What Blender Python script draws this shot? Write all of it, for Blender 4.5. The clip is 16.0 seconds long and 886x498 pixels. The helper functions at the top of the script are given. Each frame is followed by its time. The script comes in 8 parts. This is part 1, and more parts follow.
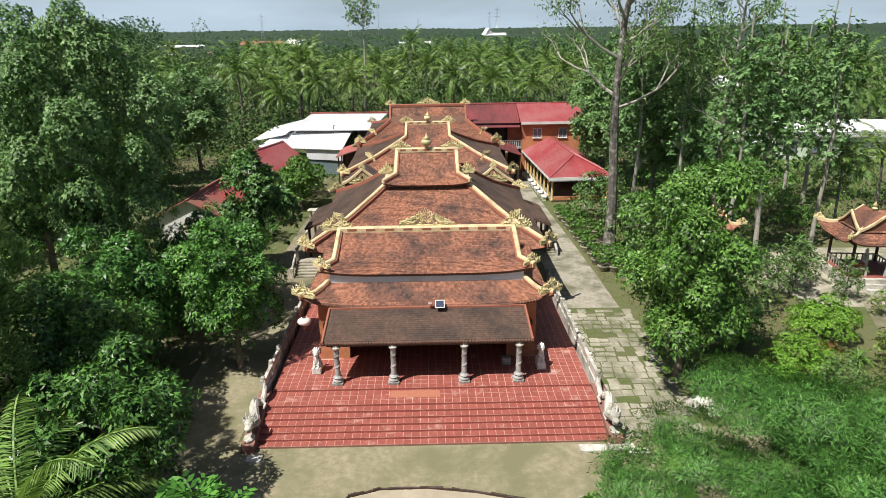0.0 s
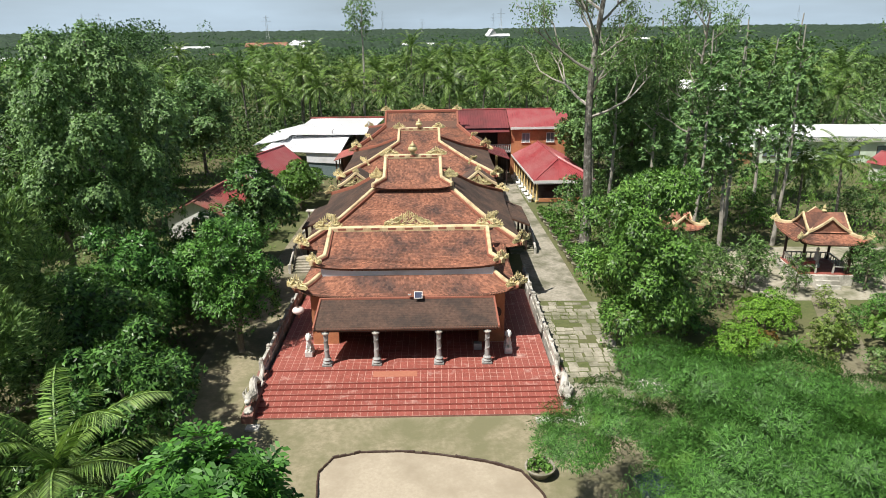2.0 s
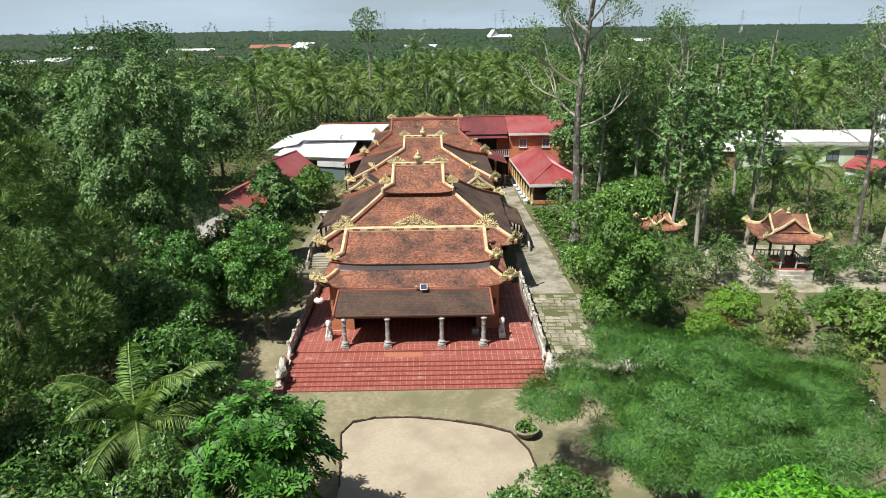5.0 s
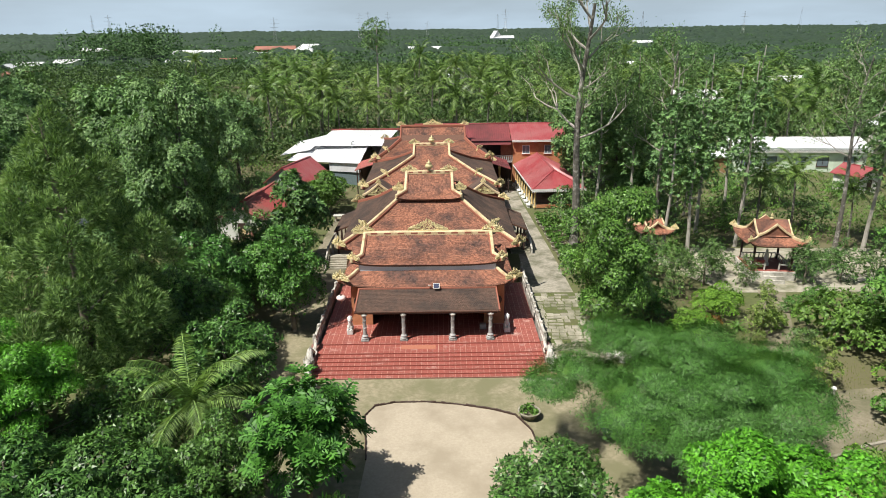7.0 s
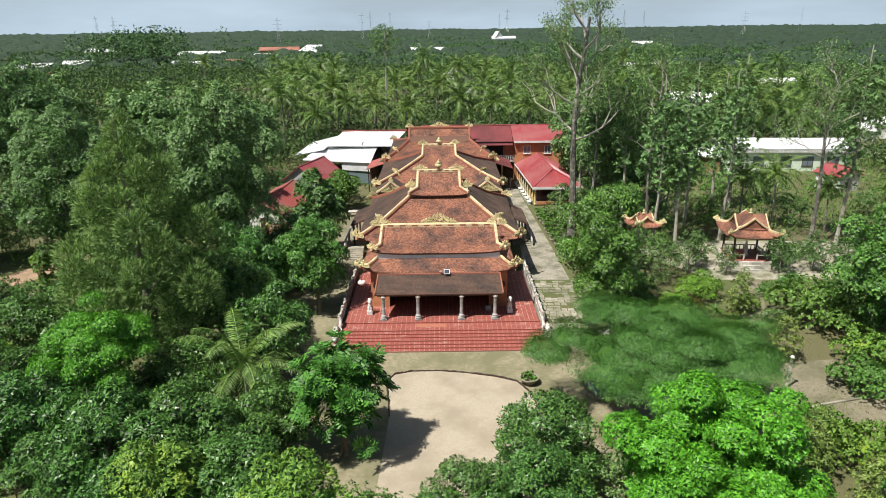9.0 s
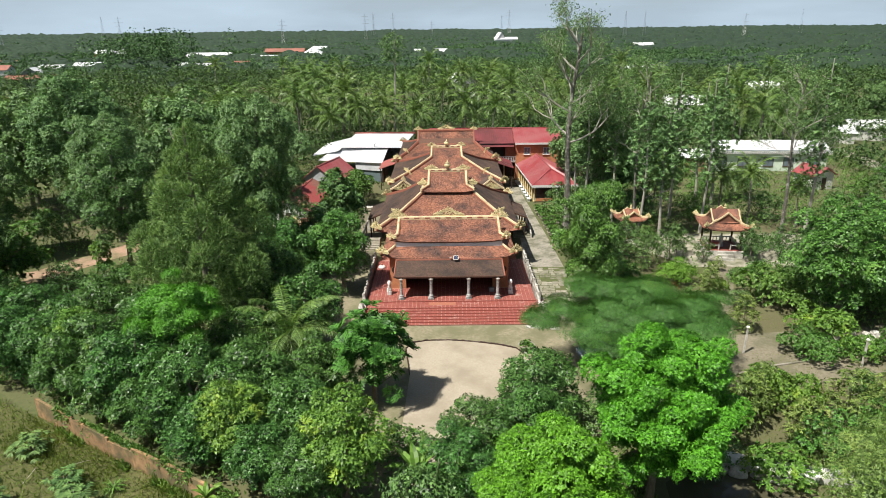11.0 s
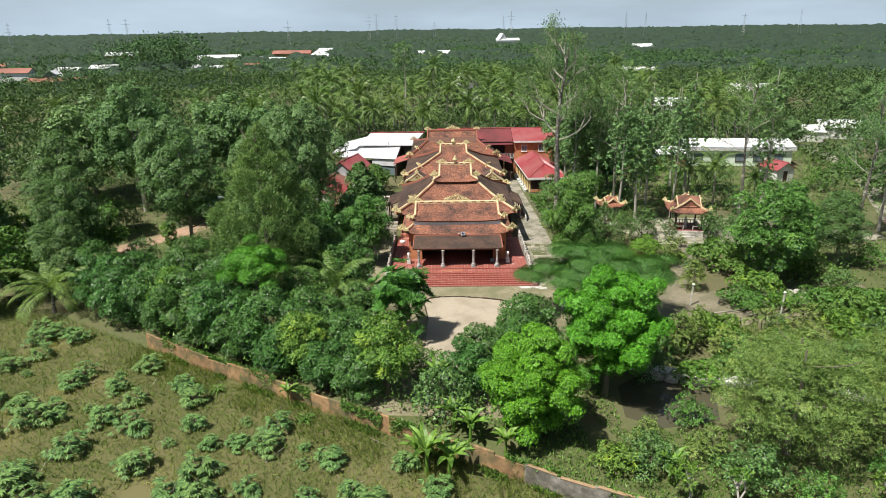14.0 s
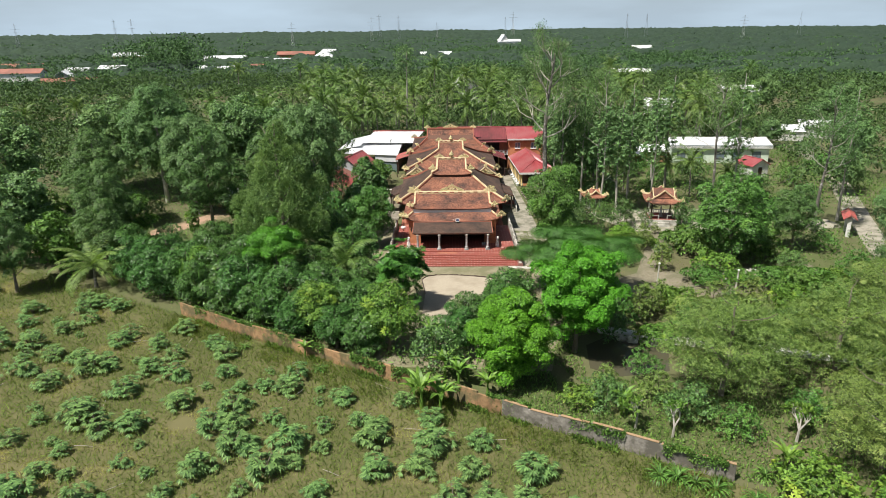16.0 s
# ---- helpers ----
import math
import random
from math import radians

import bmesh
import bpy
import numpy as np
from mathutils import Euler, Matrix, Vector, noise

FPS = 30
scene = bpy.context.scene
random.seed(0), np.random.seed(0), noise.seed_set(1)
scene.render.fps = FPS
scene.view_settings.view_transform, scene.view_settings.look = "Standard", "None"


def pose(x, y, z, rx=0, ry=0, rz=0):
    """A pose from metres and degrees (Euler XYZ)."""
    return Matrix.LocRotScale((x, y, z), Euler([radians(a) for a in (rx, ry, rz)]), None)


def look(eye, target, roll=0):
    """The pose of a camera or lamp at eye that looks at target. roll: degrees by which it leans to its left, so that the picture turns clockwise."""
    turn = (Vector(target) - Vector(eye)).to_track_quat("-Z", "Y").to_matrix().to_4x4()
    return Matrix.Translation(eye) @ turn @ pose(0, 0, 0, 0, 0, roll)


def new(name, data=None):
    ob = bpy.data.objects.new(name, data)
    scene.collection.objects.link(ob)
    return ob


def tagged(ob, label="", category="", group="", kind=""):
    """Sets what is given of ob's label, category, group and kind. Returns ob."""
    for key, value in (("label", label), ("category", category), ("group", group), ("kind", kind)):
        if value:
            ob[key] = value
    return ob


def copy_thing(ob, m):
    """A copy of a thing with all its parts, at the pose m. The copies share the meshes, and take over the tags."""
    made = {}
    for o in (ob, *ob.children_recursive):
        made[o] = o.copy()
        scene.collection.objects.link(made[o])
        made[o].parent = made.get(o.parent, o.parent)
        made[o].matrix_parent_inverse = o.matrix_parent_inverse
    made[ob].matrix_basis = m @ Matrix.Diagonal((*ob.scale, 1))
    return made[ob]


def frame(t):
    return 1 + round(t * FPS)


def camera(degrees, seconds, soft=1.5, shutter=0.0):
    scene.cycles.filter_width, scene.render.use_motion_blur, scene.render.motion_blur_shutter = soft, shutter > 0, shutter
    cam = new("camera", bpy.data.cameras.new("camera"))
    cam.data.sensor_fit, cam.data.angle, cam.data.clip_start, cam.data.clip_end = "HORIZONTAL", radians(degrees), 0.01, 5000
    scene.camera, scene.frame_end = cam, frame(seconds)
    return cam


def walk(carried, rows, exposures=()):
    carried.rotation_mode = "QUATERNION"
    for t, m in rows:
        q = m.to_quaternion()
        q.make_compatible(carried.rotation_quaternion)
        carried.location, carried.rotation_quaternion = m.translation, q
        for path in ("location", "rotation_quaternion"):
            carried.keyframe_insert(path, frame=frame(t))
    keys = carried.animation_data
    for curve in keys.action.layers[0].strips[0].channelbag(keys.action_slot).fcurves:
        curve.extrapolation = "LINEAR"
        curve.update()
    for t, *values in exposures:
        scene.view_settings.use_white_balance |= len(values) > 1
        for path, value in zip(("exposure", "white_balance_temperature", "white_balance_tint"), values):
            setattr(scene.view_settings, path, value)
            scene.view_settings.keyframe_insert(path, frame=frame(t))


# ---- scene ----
cam = camera(68.5, 16.0, 0.75)
PATH = [
    (0, (0.683, -25.819, 18.452), (0.69, -23.925, 17.809), -0.7),
    (0.5, (1.177, -26.888, 18.796), (1.176, -24.994, 18.154), -0.7),
    (1, (1.596, -28.054, 19.139), (1.593, -26.16, 18.497), -0.8),
    (1.5, (1.921, -29.068, 19.413), (1.917, -27.174, 18.771), -0.8),
    (2, (2.245, -30.055, 19.704), (2.239, -28.161, 19.061), -0.7),
    (2.5, (2.419, -31.082, 20.005), (2.413, -29.189, 19.362), -0.7),
    (3, (2.446, -32.097, 20.292), (2.439, -30.203, 19.649), -0.7),
    (3.5, (2.417, -32.992, 20.551), (2.41, -31.098, 19.908), -0.7),
    (4, (2.453, -33.891, 20.809), (2.442, -31.997, 20.165), -0.8),
    (6.5, (1.749, -38.794, 22.751), (1.732, -36.9, 22.107), -0.7),
    (7, (1.621, -40.045, 23.185), (1.602, -38.152, 22.541), -0.7),
    (7.5, (1.417, -41.267, 23.524), (1.398, -39.374, 22.879), -0.7),
    (8, (1.277, -42.666, 23.786), (1.255, -40.773, 23.141), -0.7),
    (8.5, (1.199, -44.426, 24.099), (1.174, -42.533, 23.454), -0.7),
    (9, (0.936, -46.209, 24.396), (0.913, -44.316, 23.751), -0.7),
    (11.5, (0.225, -57.09, 26.613), (0.193, -55.197, 25.967), -0.7),
    (12, (0.152, -59.474, 27.018), (0.117, -57.582, 26.372), -0.7),
    (12.5, (-0.184, -61.921, 27.468), (-0.219, -60.029, 26.823), -0.6),
    (13, (-0.394, -64.654, 27.833), (-0.426, -62.762, 27.187), -0.7),
    (13.5, (-0.5, -67.174, 28.139), (-0.534, -65.282, 27.493), -0.7),
    (14, (-0.429, -69.602, 28.393), (-0.465, -67.71, 27.747), -0.8),
    (14.5, (-0.336, -71.882, 28.708), (-0.372, -69.99, 28.061), -0.8),
    (15, (-0.056, -74.26, 28.981), (-0.094, -72.367, 28.335), -0.8),
    (15.5, (0.152, -76.655, 29.218), (0.114, -74.762, 28.572), -0.7),
    (16, (0.479, -78.994, 29.364), (0.437, -77.101, 28.719), -0.7),
]
walk(cam, [(t, look(eye, target, roll)) for t, eye, target, roll in PATH])

# ---- world, sun, exposure ----
scene.view_settings.exposure = 0.4
SUN = Vector((-0.45, -0.37, 1.0)).normalized()
world = bpy.data.worlds.new("world")
scene.world = world
world.use_nodes = True
wn, wl = world.node_tree.nodes, world.node_tree.links
sky = wn.new("ShaderNodeTexSky")
sky.sky_type = "NISHITA"
sky.sun_disc = False
sky.sun_elevation = math.asin(SUN.z)
sky.sun_rotation = math.atan2(SUN.x, SUN.y)
sky.altitude, sky.air_density, sky.dust_density, sky.ozone_density = 0, 1.0, 2.0, 1.0
cloud = wn.new("ShaderNodeTexNoise")
cloud.inputs["Scale"].default_value, cloud.inputs["Detail"].default_value = 3.0, 5.0
cmap = wn.new("ShaderNodeMapping")
cmap.inputs["Scale"].default_value = (1, 1, 5)
wtc = wn.new("ShaderNodeTexCoord")
wl.new(wtc.outputs["Generated"], cmap.inputs["Vector"])
wl.new(cmap.outputs["Vector"], cloud.inputs["Vector"])
cr = wn.new("ShaderNodeValToRGB")
cr.color_ramp.elements[0].position, cr.color_ramp.elements[1].position = 0.42, 0.72
cr.color_ramp.elements[0].color, cr.color_ramp.elements[1].color = (0.72, 0.72, 0.72, 1), (1, 1, 1, 1)
wl.new(cloud.outputs["Fac"], cr.inputs["Fac"])
cmix = wn.new("ShaderNodeMix")
cmix.data_type = "RGBA"
cmix.inputs["B"].default_value = (9.8, 12.3, 14.6, 1)
wsep = wn.new("ShaderNodeSeparateXYZ")
wl.new(wtc.outputs["Generated"], wsep.inputs["Vector"])
haze = wn.new("ShaderNodeMapRange")
haze.inputs["From Min"].default_value, haze.inputs["From Max"].default_value = 0.0, 0.24
haze.inputs["To Min"].default_value, haze.inputs["To Max"].default_value = 1.0, 0.06
wl.new(wsep.outputs["Z"], haze.inputs["Value"])
hmul = wn.new("ShaderNodeMath")
hmul.operation = "MULTIPLY"
wl.new(haze.outputs["Result"], hmul.inputs[0])
wl.new(cr.outputs["Color"], hmul.inputs[1])
wl.new(hmul.outputs[0], cmix.inputs["Factor"])
wl.new(sky.outputs["Color"], cmix.inputs["A"])
wl.new(cmix.outputs["Result"], wn["Background"].inputs["Color"])
wn["Background"].inputs["Strength"].default_value = 0.046
sun = new("sun", bpy.data.lights.new("sun", "SUN"))
sun.data.energy, sun.data.angle, sun.data.color = 5.0, radians(0.6), (1.0, 0.95, 0.87)
sun.matrix_world = look(SUN * 100, (0, 0, 0))

# ---- materials ----


def node_mat(name, rough=0.8, metal=0.0):
    m = bpy.data.materials.new(name)
    m.use_nodes = True
    b = m.node_tree.nodes["Principled BSDF"]
    b.inputs["Roughness"].default_value, b.inputs["Metallic"].default_value = rough, metal
    return m, m.node_tree.nodes, m.node_tree.links, b


def ramp_of(nodes, links, fac, stops):
    r = nodes.new("ShaderNodeValToRGB")
    e = r.color_ramp.elements
    while len(e) < len(stops):
        e.new(0.5)
    for el, (p, c) in zip(e, stops):
        el.position, el.color = p, (*c, 1)
    links.new(fac, r.inputs["Fac"])
    return r.outputs["Color"]


def noise_of(nodes, links, scale, detail=4.0, rough=0.55, stretch=None, coord="Object"):
    tc = nodes.new("ShaderNodeNewGeometry" if coord == "Position" else "ShaderNodeTexCoord")
    n = nodes.new("ShaderNodeTexNoise")
    n.inputs["Scale"].default_value, n.inputs["Detail"].default_value, n.inputs["Roughness"].default_value = scale, detail, rough
    src = tc.outputs[coord]
    if stretch:
        mp = nodes.new("ShaderNodeMapping")
        mp.inputs["Scale"].default_value = stretch
        links.new(src, mp.inputs["Vector"])
        src = mp.outputs["Vector"]
    links.new(src, n.inputs["Vector"])
    return n.outputs["Fac"]


def mixed(nodes, links, fac, a, b, mode="MIX"):
    m = nodes.new("ShaderNodeMix")
    m.data_type, m.blend_type = "RGBA", mode
    for slot, v in (("Factor", fac), ("A", a), ("B", b)):
        if isinstance(v, (int, float)):
            m.inputs[slot].default_value = v
        elif isinstance(v, tuple):
            m.inputs[slot].default_value = (*v, 1)
        else:
            links.new(v, m.inputs[slot])
    return m.outputs["Result"]


def bump(nodes, links, bsdf, height, strength=0.3, distance=0.02):
    b = nodes.new("ShaderNodeBump")
    b.inputs["Strength"].default_value, b.inputs["Distance"].default_value = strength, distance
    links.new(height, b.inputs["Height"])
    links.new(b.outputs["Normal"], bsdf.inputs["Normal"])


def surface(name, dark, light, scale=2.0, stain=None, stain_scale=0.5, rough=0.8, relief=0.3, island=0.0, spread=(0.42, 0.6), stretch=None, coord="Object"):
    """A grained surface: fine noise between two colours, a larger stain, and a shift from piece to piece."""
    m, n, l, b = node_mat(name, rough)
    fine = noise_of(n, l, scale * 6, 6, 0.65, stretch, coord)
    col = ramp_of(n, l, fine, ((0.3, dark), (0.7, light)))
    if stain:
        big = noise_of(n, l, stain_scale, 6, 0.65, None, coord)
        f = ramp_of(n, l, big, ((spread[0], (0, 0, 0)), (spread[1], (1, 1, 1))))
        col = mixed(n, l, f, col, stain)
    if island:
        g = n.new("ShaderNodeNewGeometry")
        o = n.new("ShaderNodeObjectInfo")
        add = n.new("ShaderNodeMath")
        add.operation = "ADD"
        l.new(g.outputs["Random Per Island"], add.inputs[0])
        l.new(o.outputs["Random"], add.inputs[1])
        fr = n.new("ShaderNodeMath")
        fr.operation = "FRACT"
        l.new(add.outputs[0], fr.inputs[0])
        h = n.new("ShaderNodeHueSaturation")
        mr = n.new("ShaderNodeMapRange")
        mr.inputs["To Min"].default_value, mr.inputs["To Max"].default_value = 1 - island, 1 + island
        l.new(fr.outputs[0], mr.inputs["Value"])
        l.new(mr.outputs["Result"], h.inputs["Value"])
        l.new(col, h.inputs["Color"])
        col = h.outputs["Color"]
    l.new(col, b.inputs["Base Color"])
    if relief:
        bump(n, l, b, fine, relief, 0.02)
    return m


def leafy(name, dark, light, young=None, young_part=0.08, through_light=0.3, rough=0.48, hue=0.01, patches=0.6):
    """Leaves: colour by leaf and by tree, and some light through the blade."""
    m, n, l, b = node_mat(name, rough)
    dark, light, young = tuple(c * k for c, k in zip(dark, (1.0, 1.15, 0.9))), tuple(c * k for c, k in zip(light, (1.85, 2.1, 1.5))), young and tuple(c * k for c, k in zip(young, (1.5, 1.7, 1.3)))
    b.inputs["Specular IOR Level"].default_value = 0.3
    g, o = n.new("ShaderNodeNewGeometry"), n.new("ShaderNodeObjectInfo")
    col = ramp_of(n, l, g.outputs["Random Per Island"], ((0.0, dark), (0.9, light)))
    patch = noise_of(n, l, patches, 3)
    if young:
        f = ramp_of(n, l, patch, ((0.62 - young_part, (0, 0, 0)), (0.72 - young_part, (1, 1, 1))))
        col = mixed(n, l, f, col, young)
    h = n.new("ShaderNodeHueSaturation")
    mr = n.new("ShaderNodeMapRange")
    mr.inputs["To Min"].default_value, mr.inputs["To Max"].default_value = 0.5 - hue, 0.5 + hue
    l.new(o.outputs["Random"], mr.inputs["Value"])
    l.new(mr.outputs["Result"], h.inputs["Hue"])
    mv = n.new("ShaderNodeMapRange")
    mv.inputs["To Min"].default_value, mv.inputs["To Max"].default_value = 0.75, 1.25
    l.new(patch, mv.inputs["Value"])
    l.new(mv.outputs["Result"], h.inputs["Value"])
    l.new(col, h.inputs["Color"])
    l.new(h.outputs["Color"], b.inputs["Base Color"])
    t = n.new("ShaderNodeBsdfTranslucent")
    bright = mixed(n, l, 1.0, h.outputs["Color"], (1.5, 1.6, 0.7), "MULTIPLY")
    l.new(bright, t.inputs["Color"])
    mx = n.new("ShaderNodeMixShader")
    mx.inputs["Fac"].default_value = through_light * 0.4
    l.new(b.outputs[0], mx.inputs[1])
    l.new(t.outputs[0], mx.inputs[2])
    l.new(mx.outputs[0], n["Material Output"].inputs["Surface"])
    return m


GROUND = surface("ground_soil", (0.06, 0.085, 0.025), (0.12, 0.14, 0.045), 0.5, (0.13, 0.12, 0.06), 0.05, 0.95, 0.6)
SAND = surface("sand", (0.36, 0.31, 0.235), (0.44, 0.385, 0.295), 1.0, (0.31, 0.265, 0.195), 0.22, 0.95, 0.15)
YARD = surface("yard_dirt", (0.19, 0.175, 0.105), (0.33, 0.29, 0.195), 0.5, (0.17, 0.165, 0.09), 0.35, 0.95, 0.3)
DIRT = surface("bare_dirt", (0.17, 0.15, 0.1), (0.27, 0.24, 0.17), 0.6, (0.12, 0.12, 0.065), 0.3, 0.95, 0.3, 0.0, (0.44, 0.64))
REDDIRT = surface("red_dirt", (0.33, 0.21, 0.14), (0.45, 0.3, 0.21), 0.6, (0.2, 0.17, 0.09), 0.3, 0.95, 0.3)
FIELD = surface("field_soil", (0.075, 0.085, 0.026), (0.124, 0.128, 0.042), 0.4, (0.145, 0.135, 0.055), 0.16, 0.95, 0.6, 0.0, (0.42, 0.6))
CONCRETE = surface("concrete", (0.25, 0.23, 0.18), (0.42, 0.39, 0.32), 0.6, (0.14, 0.14, 0.09), 0.4, 0.85, 0.2, 0.12, (0.44, 0.6))
MOSSY = surface("mossy_paving", (0.27, 0.25, 0.195), (0.41, 0.385, 0.31), 0.5, (0.14, 0.145, 0.085), 0.45, 0.9, 0.3, 0.1, (0.42, 0.64), coord="Position")
REDTILE = surface("red_floor_tile", (0.25, 0.07, 0.053), (0.33, 0.098, 0.077), 0.5, (0.56, 0.37, 0.32), 0.9, 0.5, 0.05, 0.09, (0.58, 0.76), coord="Position")
GROUT = surface("grout", (0.46, 0.25, 0.2), (0.6, 0.37, 0.31), 3.0, rough=0.9)
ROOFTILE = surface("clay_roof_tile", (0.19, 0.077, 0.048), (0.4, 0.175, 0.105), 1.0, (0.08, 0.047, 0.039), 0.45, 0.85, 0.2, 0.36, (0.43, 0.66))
OLDSHADETILE = surface("weathered_shaded_roof_tile", (0.078, 0.048, 0.036), (0.145, 0.088, 0.063), 1.0, (0.06, 0.042, 0.034), 0.5, 0.9, 0.2, 0.14)
ROOFBASE = surface("roof_lath", (0.1, 0.05, 0.035), (0.16, 0.08, 0.05), 1.0)
CREAM = surface("cream_ridge_paint", (0.6, 0.47, 0.26), (0.73, 0.6, 0.38), 1.0, (0.42, 0.3, 0.17), 1.2, 0.6, 0.1, 0.0, (0.48, 0.68))
GOLD = surface("gold_glaze", (0.52, 0.43, 0.19), (0.78, 0.69, 0.4), 3.0, (0.4, 0.35, 0.18), 2.0, 0.42, 0.2, 0.2, (0.5, 0.75))
RIDGERED = surface("ridge_red_brown", (0.25, 0.09, 0.06), (0.35, 0.13, 0.08), 1.0)
ORANGEWALL = surface("orange_plaster", (0.47, 0.2, 0.095), (0.57, 0.26, 0.13), 0.8, (0.38, 0.15, 0.075), 0.5, 0.85, 0.1)
REDWALL = surface("red_plaster", (0.34, 0.12, 0.075), (0.44, 0.17, 0.1), 0.8, (0.25, 0.09, 0.06), 0.5, 0.85, 0.1)
GREYBAND = surface("grey_plaster", (0.4, 0.41, 0.42), (0.52, 0.53, 0.54), 0.8, (0.3, 0.3, 0.31), 0.6, 0.8, 0.1)
BANDPAINT = surface("pale_blue_grey_paint", (0.66, 0.69, 0.74), (0.76, 0.79, 0.84), 0.8, (0.5, 0.52, 0.56), 0.6, 0.8, 0.1, 0.0, (0.5, 0.75))
DARKWOOD = surface("dark_wood", (0.035, 0.02, 0.015), (0.07, 0.04, 0.03), 2.0, rough=0.6)
STONE = surface("grey_stone", (0.3, 0.31, 0.31), (0.5, 0.5, 0.49), 2.0, (0.2, 0.2, 0.19), 1.5, 0.8, 0.4)
PALESTONE = surface("pale_stone", (0.5, 0.48, 0.43), (0.68, 0.66, 0.6), 1.5, (0.3, 0.29, 0.25), 1.0, 0.8, 0.3)
WHITESTONE = surface("white_statue", (0.74, 0.74, 0.72), (0.85, 0.85, 0.83), 2.0, (0.6, 0.6, 0.57), 2.0, 0.6, 0.2)
PLINTHRED = surface("plinth_red_brown", (0.2, 0.1, 0.08), (0.28, 0.14, 0.11), 1.0, rough=0.7)
REDMETAL = surface("red_metal_roof", (0.27, 0.045, 0.052), (0.34, 0.065, 0.07), 0.3, (0.33, 0.11, 0.11), 0.25, 0.4, 0.05)
DULLRED = surface("dull_red_roof", (0.17, 0.04, 0.045), (0.24, 0.06, 0.06), 0.4, (0.13, 0.04, 0.04), 0.3, 0.5, 0.05)
ORANGESHEET = surface("faded_orange_sheet", (0.3, 0.12, 0.085), (0.4, 0.175, 0.125), 0.2, (0.24, 0.11, 0.08), 0.1, 0.8, 0.1)
OLDRED = surface("faded_red_sheet", (0.34, 0.07, 0.065), (0.45, 0.11, 0.09), 0.4, (0.2, 0.08, 0.06), 0.4, 0.7, 0.1)
BROWNSHEET = surface("rusted_red_sheet", (0.17, 0.075, 0.055), (0.27, 0.12, 0.09), 0.4, (0.3, 0.06, 0.055), 0.16, 0.75, 0.1, 0.0, (0.5, 0.62))
WHITEMETAL = surface("white_metal_roof", (0.66, 0.68, 0.7), (0.78, 0.8, 0.82), 0.3, (0.6, 0.61, 0.62), 0.2, 0.45, 0.05)
WHITEPAINT = surface("white_paint", (0.7, 0.7, 0.68), (0.8, 0.8, 0.78), 1.0, (0.6, 0.59, 0.55), 0.6, 0.7, 0.1)
YELLOWPAINT = surface("yellow_post_paint", (0.65, 0.48, 0.2), (0.75, 0.57, 0.27), 1.0, rough=0.6)
MINTWALL = surface("pale_green_wall", (0.62, 0.74, 0.6), (0.7, 0.8, 0.68), 1.0, (0.55, 0.64, 0.52), 0.5, 0.8, 0.1)
TARP = surface("grey_green_tarpaulin", (0.1, 0.15, 0.16), (0.16, 0.21, 0.22), 0.6)
BRICKWALL = surface("old_brick", (0.25, 0.145, 0.07), (0.46, 0.285, 0.145), 0.35, (0.15, 0.125, 0.06), 0.6, 0.92, 0.6, 0.2, (0.45, 0.58))
OLDPLASTER = surface("weathered_plaster", (0.22, 0.2, 0.17), (0.4, 0.37, 0.33), 0.5, (0.12, 0.11, 0.09), 0.6, 0.92, 0.4)
WALLCAP = surface("wall_cap", (0.28, 0.18, 0.1), (0.4, 0.28, 0.16), 1.0, rough=0.9)
BARK = surface("bark", (0.12, 0.1, 0.075), (0.22, 0.19, 0.15), 1.5, (0.3, 0.29, 0.26), 1.2, 0.95, 0.6, 0, (0.5, 0.7), (1, 1, 0.25))
PALEBARK = surface("pale_bark", (0.3, 0.28, 0.24), (0.44, 0.42, 0.37), 1.5, (0.2, 0.18, 0.15), 1.0, 0.9, 0.4, 0, (0.5, 0.7), (1, 1, 0.3))
MOTTLED = surface("mottled_bark", (0.07, 0.064, 0.052), (0.17, 0.16, 0.135), 1.5, (0.36, 0.35, 0.31), 2.2, 0.95, 0.6, 0, (0.5, 0.65))
WATER, _n, _l, _b = node_mat("pond_water", 0.08)
_b.inputs["Base Color"].default_value = (0.085, 0.08, 0.05, 1)
bump(_n, _l, _b, noise_of(_n, _l, 4.0, 3), 0.05, 0.02)
GLASS, _n, _l, _b = node_mat("window_glass", 0.08)
_b.inputs["Base Color"].default_value = (0.16, 0.2, 0.23, 1)
PANEL, _n, _l, _b = node_mat("solar_cell", 0.2)
_b.inputs["Base Color"].default_value = (0.05, 0.06, 0.1, 1)
METAL, _n, _l, _b = node_mat("galvanised_metal", 0.4, 0.8)
_b.inputs["Base Color"].default_value = (0.5, 0.5, 0.5, 1)
PAPER, _n, _l, _b = node_mat("lantern_cloth", 0.8)
_b.inputs["Base Color"].default_value = (0.75, 0.62, 0.58, 1)
CARPAINT, _n, _l, _b = node_mat("blue_grey_car_paint", 0.22)
_b.inputs["Base Color"].default_value = (0.12, 0.16, 0.2, 1)
RUBBER, _n, _l, _b = node_mat("rubber", 0.8)
_b.inputs["Base Color"].default_value = (0.02, 0.02, 0.02, 1)

